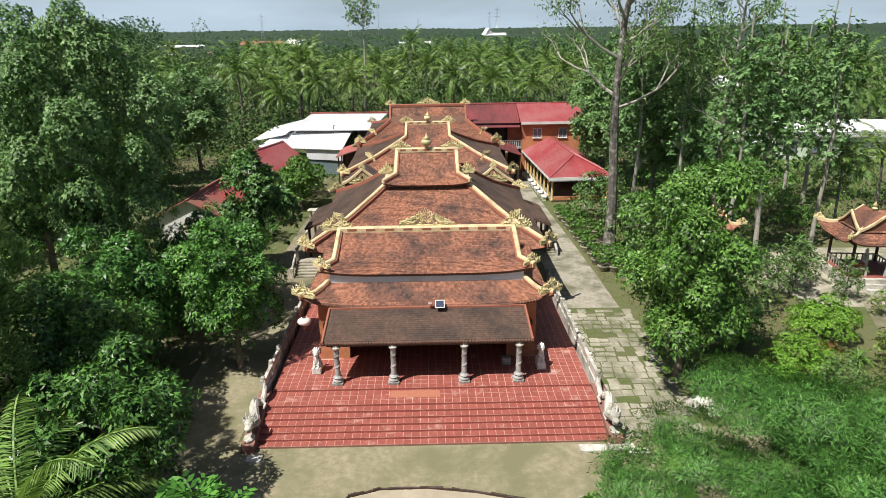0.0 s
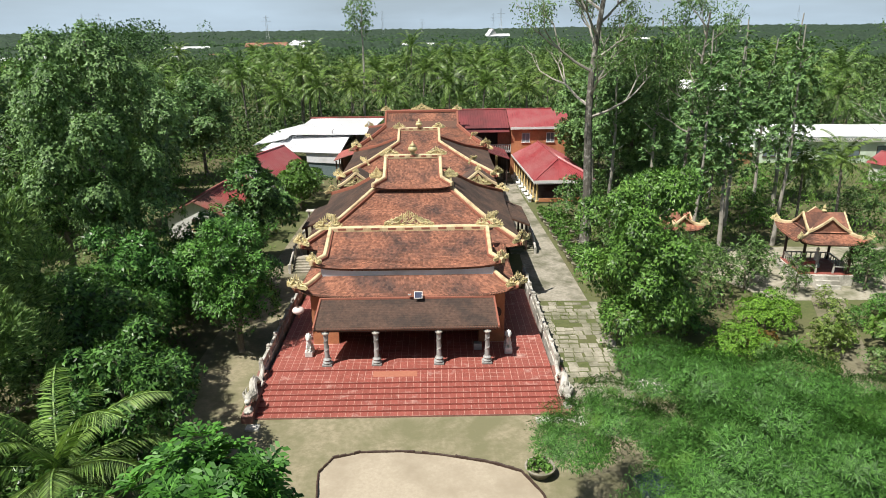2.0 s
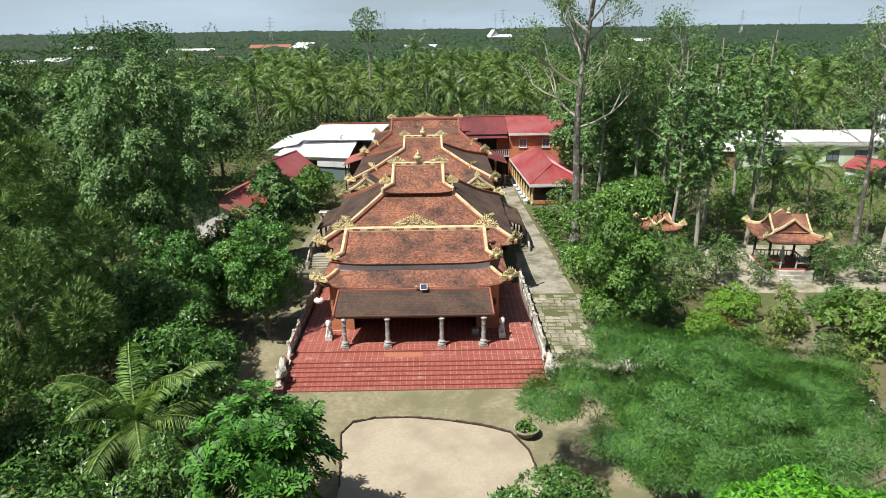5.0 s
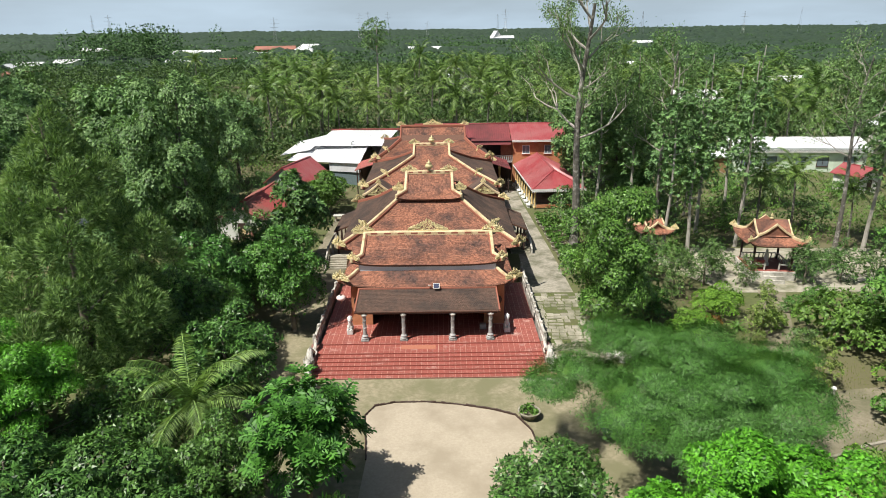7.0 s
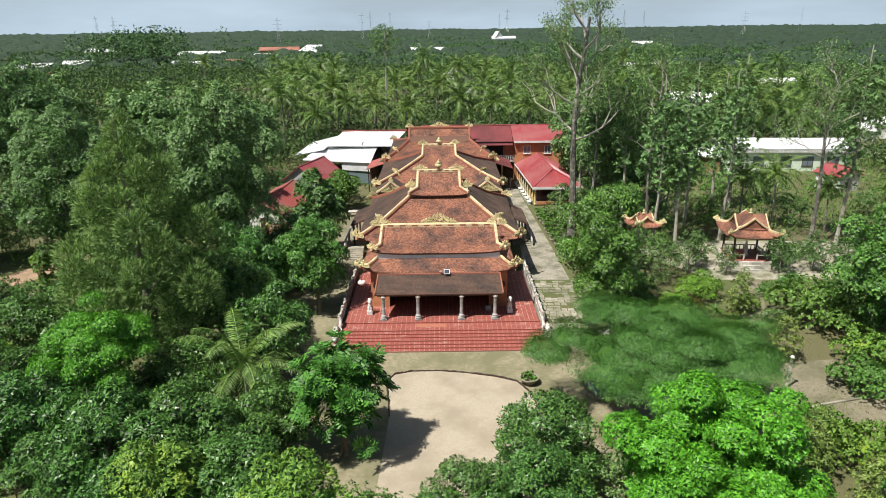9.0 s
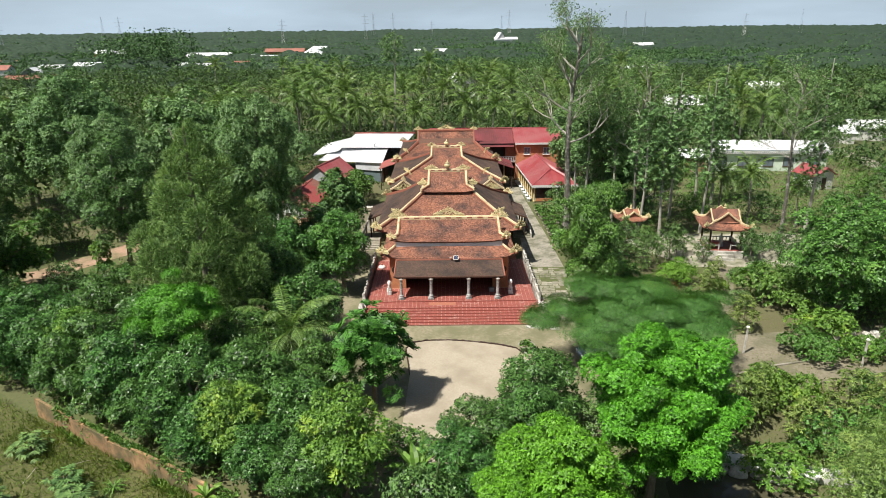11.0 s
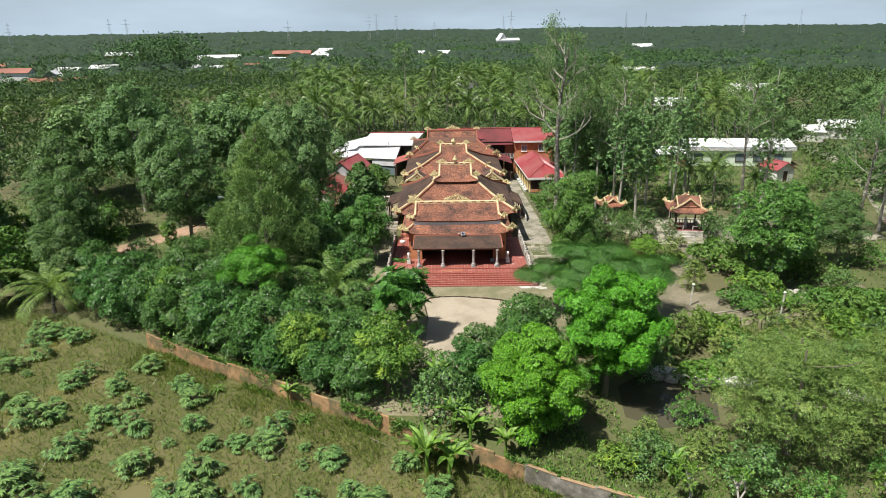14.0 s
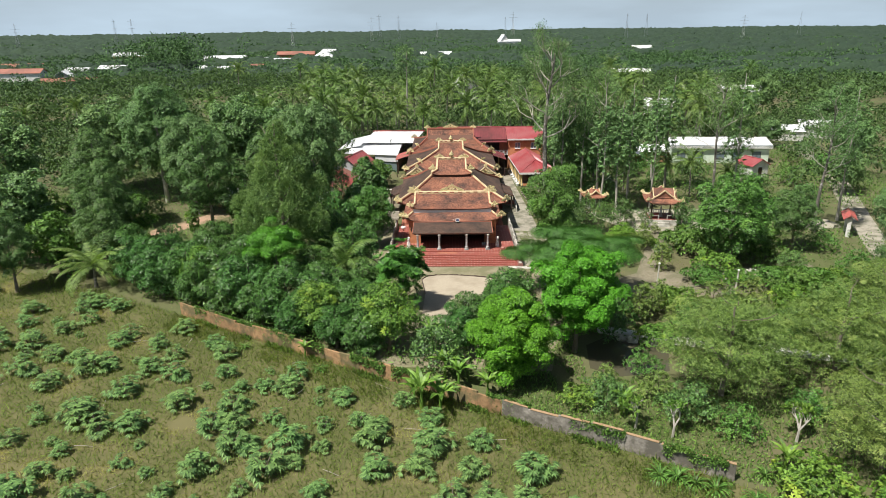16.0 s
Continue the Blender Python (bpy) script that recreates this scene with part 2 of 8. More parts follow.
MANGO = leafy("mango_leaf", (0.015, 0.04, 0.012), (0.078, 0.155, 0.04), (0.12, 0.205, 0.055), 0.0, 0.25, 0.4)
LONGAN = leafy("longan_leaf", (0.012, 0.031, 0.011), (0.062, 0.125, 0.037), (0.1, 0.15, 0.034), -0.04, 0.2, 0.36)
FLAME = leafy("flame_tree_leaf", (0.03, 0.095, 0.011), (0.066, 0.18, 0.022), None, 0, 0.35)
PALMLIGHT = leafy("light_palm_leaf", (0.072, 0.111, 0.044), (0.156, 0.208, 0.078), (0.2, 0.2, 0.06), -0.02, 0.3)
DARKLEAF = leafy("dark_leaf", (0.015, 0.036, 0.016), (0.085, 0.14, 0.052), (0.085, 0.15, 0.05), -0.03, 0.22, 0.42)
LIGHTMANGO = leafy("young_mango_leaf", (0.035, 0.08, 0.018), (0.1, 0.165, 0.034), (0.19, 0.24, 0.042), 0.06)
BRIGHT = leafy("bright_leaf", (0.033, 0.102, 0.011), (0.082, 0.205, 0.02), (0.09, 0.215, 0.022), 0.0, 0.35)
FEATHER = leafy("feathery_leaf", (0.036, 0.075, 0.018), (0.082, 0.145, 0.038), (0.12, 0.19, 0.055), 0.0, 0.35)
BREADLEAF = leafy("breadfruit_leaf", (0.02, 0.06, 0.014), (0.06, 0.14, 0.03), (0.1, 0.2, 0.04), -0.02)
OLIVE = leafy("olive_leaf", (0.042, 0.07, 0.022), (0.128, 0.165, 0.052), (0.18, 0.205, 0.07), 0.05)
PINE = leafy("casuarina_needle", (0.046, 0.082, 0.034), (0.132, 0.188, 0.076), (0.145, 0.19, 0.073), 0.0, 0.3, 0.6)
GREYLEAF = leafy("greyish_leaf", (0.042, 0.076, 0.036), (0.108, 0.17, 0.08), (0.122, 0.178, 0.08), 0.02, 0.28, 0.5)
LIME = leafy("lime_leaf", (0.055, 0.12, 0.022), (0.118, 0.21, 0.034), None, 0, 0.35)
RUSTLEAF = leafy("rust_leaf", (0.08, 0.04, 0.02), (0.15, 0.075, 0.03))
PALMLEAF = leafy("palm_leaf", (0.04, 0.068, 0.022), (0.09, 0.13, 0.04), (0.16, 0.17, 0.05), -0.05, 0.25, 0.38)
RAINLEAF = leafy("rain_tree_leaf", (0.022, 0.052, 0.016), (0.061, 0.132, 0.035), (0.09, 0.16, 0.04), 0.02, 0.3, 0.48, 0.01, 0.35)
CASSAVA = leafy("cassava_leaf", (0.044, 0.085, 0.034), (0.105, 0.16, 0.066), (0.13, 0.22, 0.08), 0.0)
BANANALEAF = leafy("banana_leaf", (0.05, 0.1, 0.02), (0.1, 0.16, 0.035), None, 0, 0.35)
GRASS = leafy("grass_blade", (0.072, 0.092, 0.025), (0.104, 0.122, 0.034), (0.2, 0.165, 0.07), 0.06, 0.75, 0.7, 0.01, 0.16)
UNDER = leafy("undergrowth_leaf", (0.036, 0.068, 0.02), (0.095, 0.155, 0.042), (0.13, 0.17, 0.05), 0.0)
# Bluer than the near woods: distance haze is put into this leaf colour.
HAZELEAF = leafy("far_haze_leaf", (0.022, 0.044, 0.021), (0.055, 0.096, 0.044), None, 0, 0.2, 0.7)
WOODS = leafy("far_wood_leaf", (0.022, 0.042, 0.018), (0.052, 0.085, 0.032), (0.066, 0.095, 0.034), 0.0, 0.2, 0.6)

# ---- mesh helpers ----


def mesh_ob(name, verts, faces, mat, parent=None, label="", smooth=False):
    me = bpy.data.meshes.new(name)
    me.from_pydata([tuple(v) for v in verts], [], faces)
    me.materials.append(mat)
    if smooth:
        me.polygons.foreach_set("use_smooth", [True] * len(me.polygons))
    me.update()
    ob = new(name, me)
    if parent is not None:
        ob.parent = parent
    if label:
        ob["label"] = label
    return ob


def part(name, bm, mat, parent, label="", smooth=False):
    me = bpy.data.meshes.new(name)
    bm.to_mesh(me)
    bm.free()
    me.materials.append(mat)
    if smooth:
        me.polygons.foreach_set("use_smooth", [True] * len(me.polygons))
    ob = new(name, me)
    if parent is not None:
        ob.parent = parent
    if label:
        ob["label"] = label
    return ob


def thing(name, label, category, group="", m=None, kind=""):
    ob = new(name)
    ob.empty_display_size = 0.2
    if m is not None:
        ob.matrix_basis = m
    return tagged(ob, label, category, group, kind)


def box(bm, x0, x1, y0, y1, z0, z1, bevel=0.0):
    r = bmesh.ops.create_cube(bm, size=1, matrix=Matrix.Translation(((x0 + x1) / 2, (y0 + y1) / 2, (z0 + z1) / 2)) @ Matrix.Diagonal((x1 - x0, y1 - y0, z1 - z0, 1)))
    if bevel:
        es = list({e for v in r["verts"] for e in v.link_edges})
        bmesh.ops.bevel(bm, geom=es, offset=bevel, segments=1, affect="EDGES")
    return bm


def boxed(*a, bevel=0.0):
    return box(bmesh.new(), *a, bevel=bevel)


def lathe(bm, profile, segs=12, centre=(0, 0, 0), a0=0.0):
    """A turned shape: profile rows of (radius, height)."""
    rings = []
    for r, z in profile:
        rings.append([bm.verts.new((centre[0] + r * math.cos(a0 + 2 * math.pi * i / segs), centre[1] + r * math.sin(a0 + 2 * math.pi * i / segs), centre[2] + z)) for i in range(segs)])
    for a, b in zip(rings, rings[1:]):
        for i in range(segs):
            bm.faces.new((a[i], a[(i + 1) % segs], b[(i + 1) % segs], b[i]))
    bm.faces.new(rings[-1])
    bm.faces.new(rings[0][::-1])
    return bm


def tube(bm, pts, radii, segs=6, squash=1.0):
    """A tapered tube along points."""
    pts = [Vector(p) for p in pts]
    rings = []
    for i, p in enumerate(pts):
        d = (pts[min(i + 1, len(pts) - 1)] - pts[max(i - 1, 0)]).normalized()
        side = d.cross(Vector((0, 0, 1)) if abs(d.z) < 0.95 else Vector((0, 1, 0))).normalized()
        up = side.cross(d)
        r = radii[i] if isinstance(radii, (list, tuple)) else radii
        rings.append([bm.verts.new(p + r * (math.cos(2 * math.pi * k / segs) * side + squash * math.sin(2 * math.pi * k / segs) * up)) for k in range(segs)])
    for a, b in zip(rings, rings[1:]):
        for k in range(segs):
            bm.faces.new((a[k], a[(k + 1) % segs], b[(k + 1) % segs], b[k]))
    bm.faces.new(rings[0][::-1])
    bm.faces.new(rings[-1])
    return bm


def slab(bm, poly, z0, z1):
    """A flat plate with any outline."""
    a = [bm.verts.new((x, y, z0)) for x, y in poly]
    b = [bm.verts.new((x, y, z1)) for x, y in poly]
    bm.faces.new(b)
    bm.faces.new(a[::-1])
    for i in range(len(poly)):
        j = (i + 1) % len(poly)
        bm.faces.new((a[i], a[j], b[j], b[i]))
    return bm

# ---- ground and yards ----


def plate(name, poly, z, mat, label, category, kind="structure"):
    ob = part(name, slab(bmesh.new(), poly, -0.3, z), mat, None)
    return tagged(ob, label, category, kind=kind)


def ground_sheet():
    """One sheet to the horizon, finer near the temple."""
    rad = [0, 20, 45, 80, 130, 200, 350, 700, 1500, 4500]
    vs, fs, n = [(0, 0, 0)], [], 48
    for r in rad[1:]:
        for k in range(n):
            a = 2 * math.pi * k / n
            vs.append((r * math.cos(a), r * math.sin(a), 0))
    for k in range(n):
        fs.append((0, 1 + k, 1 + (k + 1) % n))
    for i in range(len(rad) - 2):
        for k in range(n):
            a, b = 1 + i * n, 1 + (i + 1) * n
            fs.append((a + k, b + k, b + (k + 1) % n, a + (k + 1) % n))
    ob = mesh_ob("ground", vs, fs, GROUND)
    return tagged(ob, "dark soil and thin grass under the trees, to the horizon", "ground", kind="structure")


ground_sheet()
plate("ground_front_yard", [(-13, -12), (-9, -26), (9, -27), (12, -14), (16, -9), (16, 1.2), (9.2, 1.2), (9.2, 0.5), (-9, 0.5), (-9, 16), (-13.5, 16)], 0.012, YARD, "pale trodden earth with thin grass before the steps", "yard")
plate("ground_left_strip", [(-13, 16), (-8.9, 16), (-9.4, 44), (-13, 44)], 0.012, DIRT, "bare trodden earth beside the temple", "yard")
court = [(-3.4, -22), (-3.2, -9), (-3.8, -4.6), (-3.3, -3.5), (-2.0, -3.05), (0.0, -3.0), (2.0, -3.3), (4.2, -3.9), (5.7, -4.6), (6.5, -6.2), (7.0, -9.8), (6.9, -13), (6.2, -17), (4, -24), (-1, -25)]
plate("ground_sand_court", court, 0.025, SAND, "smooth pale sand court edged with dark stakes", "sand court")
plate("ground_garden_path", [(21.6, -6), (24.0, -6), (25.6, -1.2), (32.2, 15), (30.0, 15.6)], 0.015, DIRT, "bare earth garden path to the pavilion", "path")
plate("ground_garden_square", [(27, 15), (48, 15), (48, 27), (20, 28)], 0.012, MOSSY, "pale worn paved square round the pavilion", "paved square")
plate("ground_dirt_lane", [(16, -14), (45, -6), (46, 0.5), (23, -2.5), (16, -7)], 0.013, DIRT, "bare earth lane in the garden", "lane")
plate("ground_red_path", [(-62, 0), (-46, 11), (-38.5, 22.5), (-36, 26), (-41, 26), (-48, 15), (-66, 5)], 0.014, REDDIRT, "reddish bare earth path under the trees", "path")
plate("ground_field", [(-140, -200), (140, -200), (140, -110), (20, -42.7), (-4.8, -29.3), (-30, -14.6), (-75, 9), (-140, 25)], 0.014, FIELD, "rough grass field with dry patches", "field")
plate("water_pond", [(12.5, -26.5), (15, -28), (19.5, -27), (20.5, -23.5), (19.4, -22.0), (15.6, -20.0), (13, -22)], 0.015, WATER, "still dark pond water", "pond")
part("pond_edge", slab(bmesh.new(), [(14.6, -19.3), (19.4, -21.4), (40, -26.6), (40, -25.7), (19.8, -20.3), (14.9, -18.2)], -0.2, 0.4), WHITEPAINT, None)
tagged(bpy.data.objects["pond_edge"], "low whitish concrete edge along the pond", "kerb", kind="structure")

# the sand court's edging of short stakes
edging = thing("court_edging", "low edging of dark wooden stakes round the sand court", "edging")
rng = random.Random(4)
for a, b in zip(court[1:12], court[2:13]):
    n = max(1, round((Vector(b) - Vector(a)).length / 0.35))
    for i in range(n):
        p = Vector(a).lerp(Vector(b), (i + 0.5) / n)
        d = Vector(b) - Vector(a)
        ang = math.degrees(math.atan2(d.y, d.x))
        bm = boxed(-0.17, 0.17, -0.04, 0.04, -0.1, 0.13 + rng.uniform(-0.03, 0.05), bevel=0.015)
        bm.transform(pose(p.x, p.y, 0, rng.uniform(-6, 6), rng.uniform(-5, 5), ang + rng.uniform(-5, 5)))
        part("stake", bm, DARKWOOD, edging)

# concrete path along the temple's side
plate("path_base", [(8.9, 15.4), (13.0, 15.4), (12.7, 26.5), (11.9, 46), (11.4, 64), (9.6, 64), (9.4, 44)], 0.02, CONCRETE, "worn grey concrete path beside the temple", "path")

# ---- temple ----
TM = pose(0, 0, 0, 0, 0, 0.7)


def lerp_rows(rows, v):
    for a, b in zip(rows, rows[1:]):
        if v <= b[0]:
            f = (v - a[0]) / (b[0] - a[0]) if b[0] > a[0] else 0
            return [p + (q - p) * f for p, q in zip(a[1:], b[1:])]
    return list(rows[-1][1:])


def slope_at(hw, prof, lift, m):
    """A point of a roof slope: u across (0..1), v from eave to ridge (0..1)."""

    def at(u, v, out=0.0):
        (w,), (y, z) = lerp_rows(hw, v), lerp_rows(prof, v)
        k = abs(2 * u - 1)
        y2, z2 = lerp_rows(prof, min(1, v + 0.02)), lerp_rows(prof, max(0, v - 0.02))
        d = Vector((0, y2[0] - z2[0], y2[1] - z2[1])).normalized()
        nrm = Vector((0, -d.z, d.y))
        return m @ (Vector(((2 * u - 1) * w, y, z + lift * k**5 * (1 - v) ** 2)) + nrm * out)

    return at


def roof_slope(parent, hw, prof, mat, lift=0.0, m=Matrix(), tile=(0.16, 0.15), seed=1):
    """A slope of overlapping clay tiles on a thick base."""
    at = slope_at(hw, prof, lift, m)
    rnd = random.Random(seed)
    length = sum(math.hypot(b[1] - a[1], b[2] - a[2]) for a, b in zip(prof, prof[1:]))
    rows = max(2, round(length / tile[1]))
    vs, fs = [], []
    for j in range(rows):
        v0, v1 = j / rows, min(1, (j + 1.25) / rows)
        (w,) = lerp_rows(hw, v0)
        n = max(1, round(2 * w / tile[0]))
        for i in range(n):
            h = 0.5 if j % 2 else 0.0
            u0, u1 = (i + h) / n, (i + h + 0.97) / n
            u1 = min(u1, 1.0)
            if u1 - u0 < 0.2 / n:
                continue
            r = rnd.uniform(-0.008, 0.012)
            k = len(vs)
            um = (u0 + u1) / 2
            vs += [at(u0, v0, 0.03 + r), at(um, v0 - 0.4 / rows, 0.04 + r), at(u1, v0, 0.035 + r), at(u1, v1, 0.012), at(u0, v1, 0.012), at(u0, v0, -0.01), at(u1, v0, -0.01)]
            fs += [(k, k + 1, k + 2, k + 3, k + 4), (k + 5, k + 6, k + 2, k + 1, k)]
    tagged(mesh_ob("roof_tiles", vs, fs, mat, parent), kind="stuff")
    # base under the tiles
    vs, fs, nu, nv = [], [], 14, 8
    for out in (0.0, -0.14):
        for j in range(nv + 1):
            for i in range(nu + 1):
                vs.append(at(i / nu, j / nv, out))
    q = (nu + 1) * (nv + 1)
    for j in range(nv):
        for i in range(nu):
            a = j * (nu + 1) + i
            fs.append((a, a + 1, a + nu + 2, a + nu + 1))
            fs.append((q + a + nu + 1, q + a + nu + 2, q + a + 1, q + a))
    for i in range(nu):
        fs.append((q + i, q + i + 1, i + 1, i))
        a = nv * (nu + 1) + i
        fs.append((a, a + 1, q + a + 1, q + a))
    for j in range(nv):
        a, b = j * (nu + 1), (j + 1) * (nu + 1)
        fs.append((a, b, q + b, q + a))
        fs.append((q + a + nu, q + b + nu, b + nu, a + nu))
    mesh_ob("roof_base", vs, fs, ROOFBASE, parent)
    return at


def beam_along(parent, pts, w=0.26, h=0.3, mat=None, name="ridge", up=0.0):
    """A square ridge of mortar that follows points."""
    mat = mat or CREAM
    vs, fs = [], []
    pts = [Vector(p) for p in pts]
    for i, p in enumerate(pts):
        d = pts[min(i + 1, len(pts) - 1)] - pts[max(i - 1, 0)]
        s = Vector((d.y, -d.x, 0))
        s = s.normalized() if s.length > 1e-4 else Vector((1, 0, 0))
        s = s * (w / 2)
        for sx, dz in ((-1, -0.05), (-1, h * 0.72), (-0.62, h), (0.62, h), (1, h * 0.72), (1, -0.05)):
            vs.append(p + s * sx + Vector((0, 0, dz + up)))
    for i in range(len(pts) - 1):
        for k in range(6):
            a, b = i * 6, (i + 1) * 6
            fs.append((a + k, a + (k + 1) % 6, b + (k + 1) % 6, b + k))
    fs.append(tuple(range(5, -1, -1)))
    fs.append(tuple(range((len(pts) - 1) * 6, len(pts) * 6)))
    return mesh_ob(name, vs, fs, mat, parent)


def ornament_mesh(seed, w, h, depth=0.16, full=1.0):
    """A pierced crest of glazed scrolls, tallest in the middle, edged with small flames, on a low base."""
    rnd = random.Random(seed)
    bm = bmesh.new()
    w, h = 1.2 * w, 1.1 * h

    def top_at(x):
        return h * (1 - (abs(x) / (0.5 * w)) ** 0.85 * 0.82)

    n = int(24 * full * max(1, w / 1.1))
    for i in range(n):
        x = (i + rnd.uniform(0, 1)) / n * w - 0.5 * w
        z, y = rnd.uniform(0.05, 0.9) * top_at(x), rnd.uniform(-0.5, 0.5) * depth
        r = rnd.uniform(0.09, 0.16) * (0.7 + 0.4 * h)
        turn, sgn = rnd.uniform(0, 6.3), rnd.choice((-1, 1))
        pts, rad = [], []
        for k in range(8):
            a = turn + sgn * k * 0.75
            q = r * (1 - k / 9)
            pts.append((x + q * math.cos(a), y + 0.03 * k / 8 * sgn, max(0.02, z + q * math.sin(a))))
            rad.append(0.037 * (1 - 0.06 * k))
        tube(bm, pts, rad, 4)
    m = int(n * 0.38)
    for i in range(m):
        x = (i + 0.5) / m * w - 0.5 * w
        z, lean = top_at(x), 0.5 * x / w
        L = rnd.uniform(0.06, 0.2) * (0.6 + 0.5 * h)
        tube(bm, [(x, 0, z * 0.7), (x + lean * L, 0, z * 0.9 + 0.3 * L), (x + 2.2 * lean * L + rnd.uniform(-0.05, 0.05), 0, z + 0.7 * L)], [0.045, 0.04, 0.01], 4)
    for s in (-1, 1):
        pts = [(s * w * (0.08 + 0.4 * f), 0.03 * math.sin(9 * f), top_at(w * (0.08 + 0.4 * f)) * (0.55 + 0.15 * math.sin(11 * f))) for f in [k / 10 for k in range(11)]]
        tube(bm, pts, [0.075 * (1 - 0.6 * abs(k / 10 - 0.4)) for k in range(11)], 6)
    box(bm, -0.48 * w, 0.48 * w, -0.07, 0.07, -0.06, 0.1)
    return bm


def ornament(parent, p, w, h, seed, rz=0.0, tilt=0.0, label=""):
    bm = ornament_mesh(seed, w, h)
    bm.transform(pose(p[0], p[1], p[2], 0, tilt, rz))
    return part("ridge_ornament", bm, GOLD, parent, label)


def red_inlays(parent, a, b, n, y_out, h=0.13, w=0.5):
    """Red-brown panels let into the side of a cream ridge."""
    a, b = Vector(a), Vector(b)
    for i in range(n):
        p = a.lerp(b, (i + 0.5) / n)
        part("ridge_panel", boxed(p.x - w * abs(b.x - a.x) / n / 2 - 0.001, p.x + w * abs(b.x - a.x) / n / 2, p.y - y_out - 0.012, p.y - y_out + 0.03, p.z + 0.07, p.z + 0.07 + h), RIDGERED, parent)


def edge_points(at, u, v0, v1, n=10, out=0.02):
    return [at(u, v0 + (v1 - v0) * i / n, out) for i in range(n + 1)]


def wall_with_opening(parent, x0, x1, y0, y1, z0, z1, ox0, ox1, oz1, mat, name="wall"):
    """A wall along x with one opening from its foot."""
    part(name, boxed(x0, ox0, y0, y1, z0, z1), mat, parent)
    part(name, boxed(ox1, x1, y0, y1, z0, z1), mat, parent)
    part(name, boxed(ox0, ox1, y0, y1, oz1, z1), mat, parent)


FLOOR_Z = 0.9


def front_hall():
    hall = thing("temple_front_hall", "front hall of a temple with tiled double roof and gilded ridges", "temple hall", "temple halls", TM)
    # walls
    wall_with_opening(hall, -6.0, 6.0, 7.0, 7.3, FLOOR_Z, 4.25, -4.4, 4.4, 3.5, ORANGEWALL, "front_wall")
    part("side_wall", boxed(-6.0, -5.75, 7.3, 15.2, FLOOR_Z, 4.7), REDWALL, hall)
    part("side_wall", boxed(5.75, 6.0, 7.3, 15.2, FLOOR_Z, 4.7), REDWALL, hall)
    part("back_wall", boxed(-5.75, 5.75, 15.0, 15.2, FLOOR_Z, 5.0), REDWALL, hall)
    part("upper_wall", boxed(-5.4, 5.4, 7.95, 14.4, 4.9, 5.62), BANDPAINT, hall, "pale grey plaster band between the roofs")
    part("inner_screen", boxed(-4.9, 4.9, 10.2, 10.35, FLOOR_Z, 4.4), DARKWOOD, hall, "dark carved wooden screen inside")
    for x in (-3.3, -1.1, 1.1, 3.3):
        part("door_leaf", boxed(x - 0.95, x + 0.95, 10.12, 10.19, FLOOR_Z + 0.05, 3.6, bevel=0.02), DARKWOOD, hall)
    # fan-shaped buttress and round window beside the porch
    for s in (-1, 1):
        bm = bmesh.new()
        lathe(bm, [(0.36, 0), (0.36, 0.06), (0.28, 0.06), (0.28, 0.03)], 20)
        bm.transform(pose(s * 5.45, 6.985, 2.95, 90, 0, 0))
        part("round_window", bm, DARKWOOD, hall, "dark round window with a moulded rim")
    # porch roof
    at = roof_slope(hall, [(0, 5.42), (1, 5.32)], [(0, 4.1, 3.28), (1, 6.55, 4.12)], OLDSHADETILE, seed=2)
    for s in (-1, 1):
        beam_along(hall, edge_points(at, 0.5 + s * 0.497, 0.0, 1.0), 0.12, 0.1, RIDGERED, "verge")
    beam_along(hall, [at(i / 10, 1, 0.02) for i in range(11)], 0.16, 0.1, RIDGERED, "porch_ridge")
    part("porch_beam", boxed(-5.2, 5.2, 4.2, 4.42, 3.05, 3.28, bevel=0.02), DARKWOOD, hall)
    # lower roof, front and sides
    at = roof_slope(hall, [(0, 6.85), (1, 5.45)], [(0, 6.5, 4.2), (0.5, 7.2, 4.56), (1, 8.0, 5.12)], ROOFTILE, 0.62, seed=3)
    for s in (0, 1):
        pts = edge_points(at, s, 0, 1)
        beam_along(hall, pts, 0.22, 0.26, CREAM, "hip_ridge")
        beam_along(hall, pts, 0.3, 0.1, RIDGERED, "hip_foot")
        p = at(s, 0.12)
        ornament(hall, p + Vector((0, 0, 0.15)), 1.3, 0.75, 11 + s, 30 if s else -30)
        sg = 1 if s else -1
        m = pose(0, 10.9, 0, 0, 0, 90 * sg)
        roof_slope(hall, [(0, 4.3), (1, 2.6)], [(0, -6.85, 4.2), (0.5, -6.1, 4.56), (1, -5.42, 5.12)], ROOFTILE, 0.5, m, seed=5 + s)
    # upper roof
    at = roof_slope(hall, [(0, 5.95), (0.3, 5.24), (1, 5.22)], [(0, 7.75, 5.62), (0.35, 8.85, 5.95), (1, 11.5, 6.98)], ROOFTILE, 0.3, seed=7)
    roof_slope(hall, [(0, 5.95), (0.3, 5.24), (1, 5.22)], [(0, -15.2, 5.62), (0.35, -14.1, 5.95), (1, -11.5, 6.98)], OLDSHADETILE, 0.3, pose(0, 0, 0, 0, 0, 180), seed=8)
    for s in (0, 1):
        sg = 1 if s else -1
        pts = edge_points(at, s, 0.0, 0.3, 5) + edge_points(at, s, 0.32, 1, 6)
        beam_along(hall, pts, 0.26, 0.26, CREAM, "verge_ridge")
        beam_along(hall, [p + Vector((-sg * 0.17, 0, 0)) for p in pts], 0.1, 0.14, RIDGERED, "verge_inner")
        ornament(hall, (sg * 5.35, 11.5, 7.15), 1.5, 0.95, 21 + s, 0)
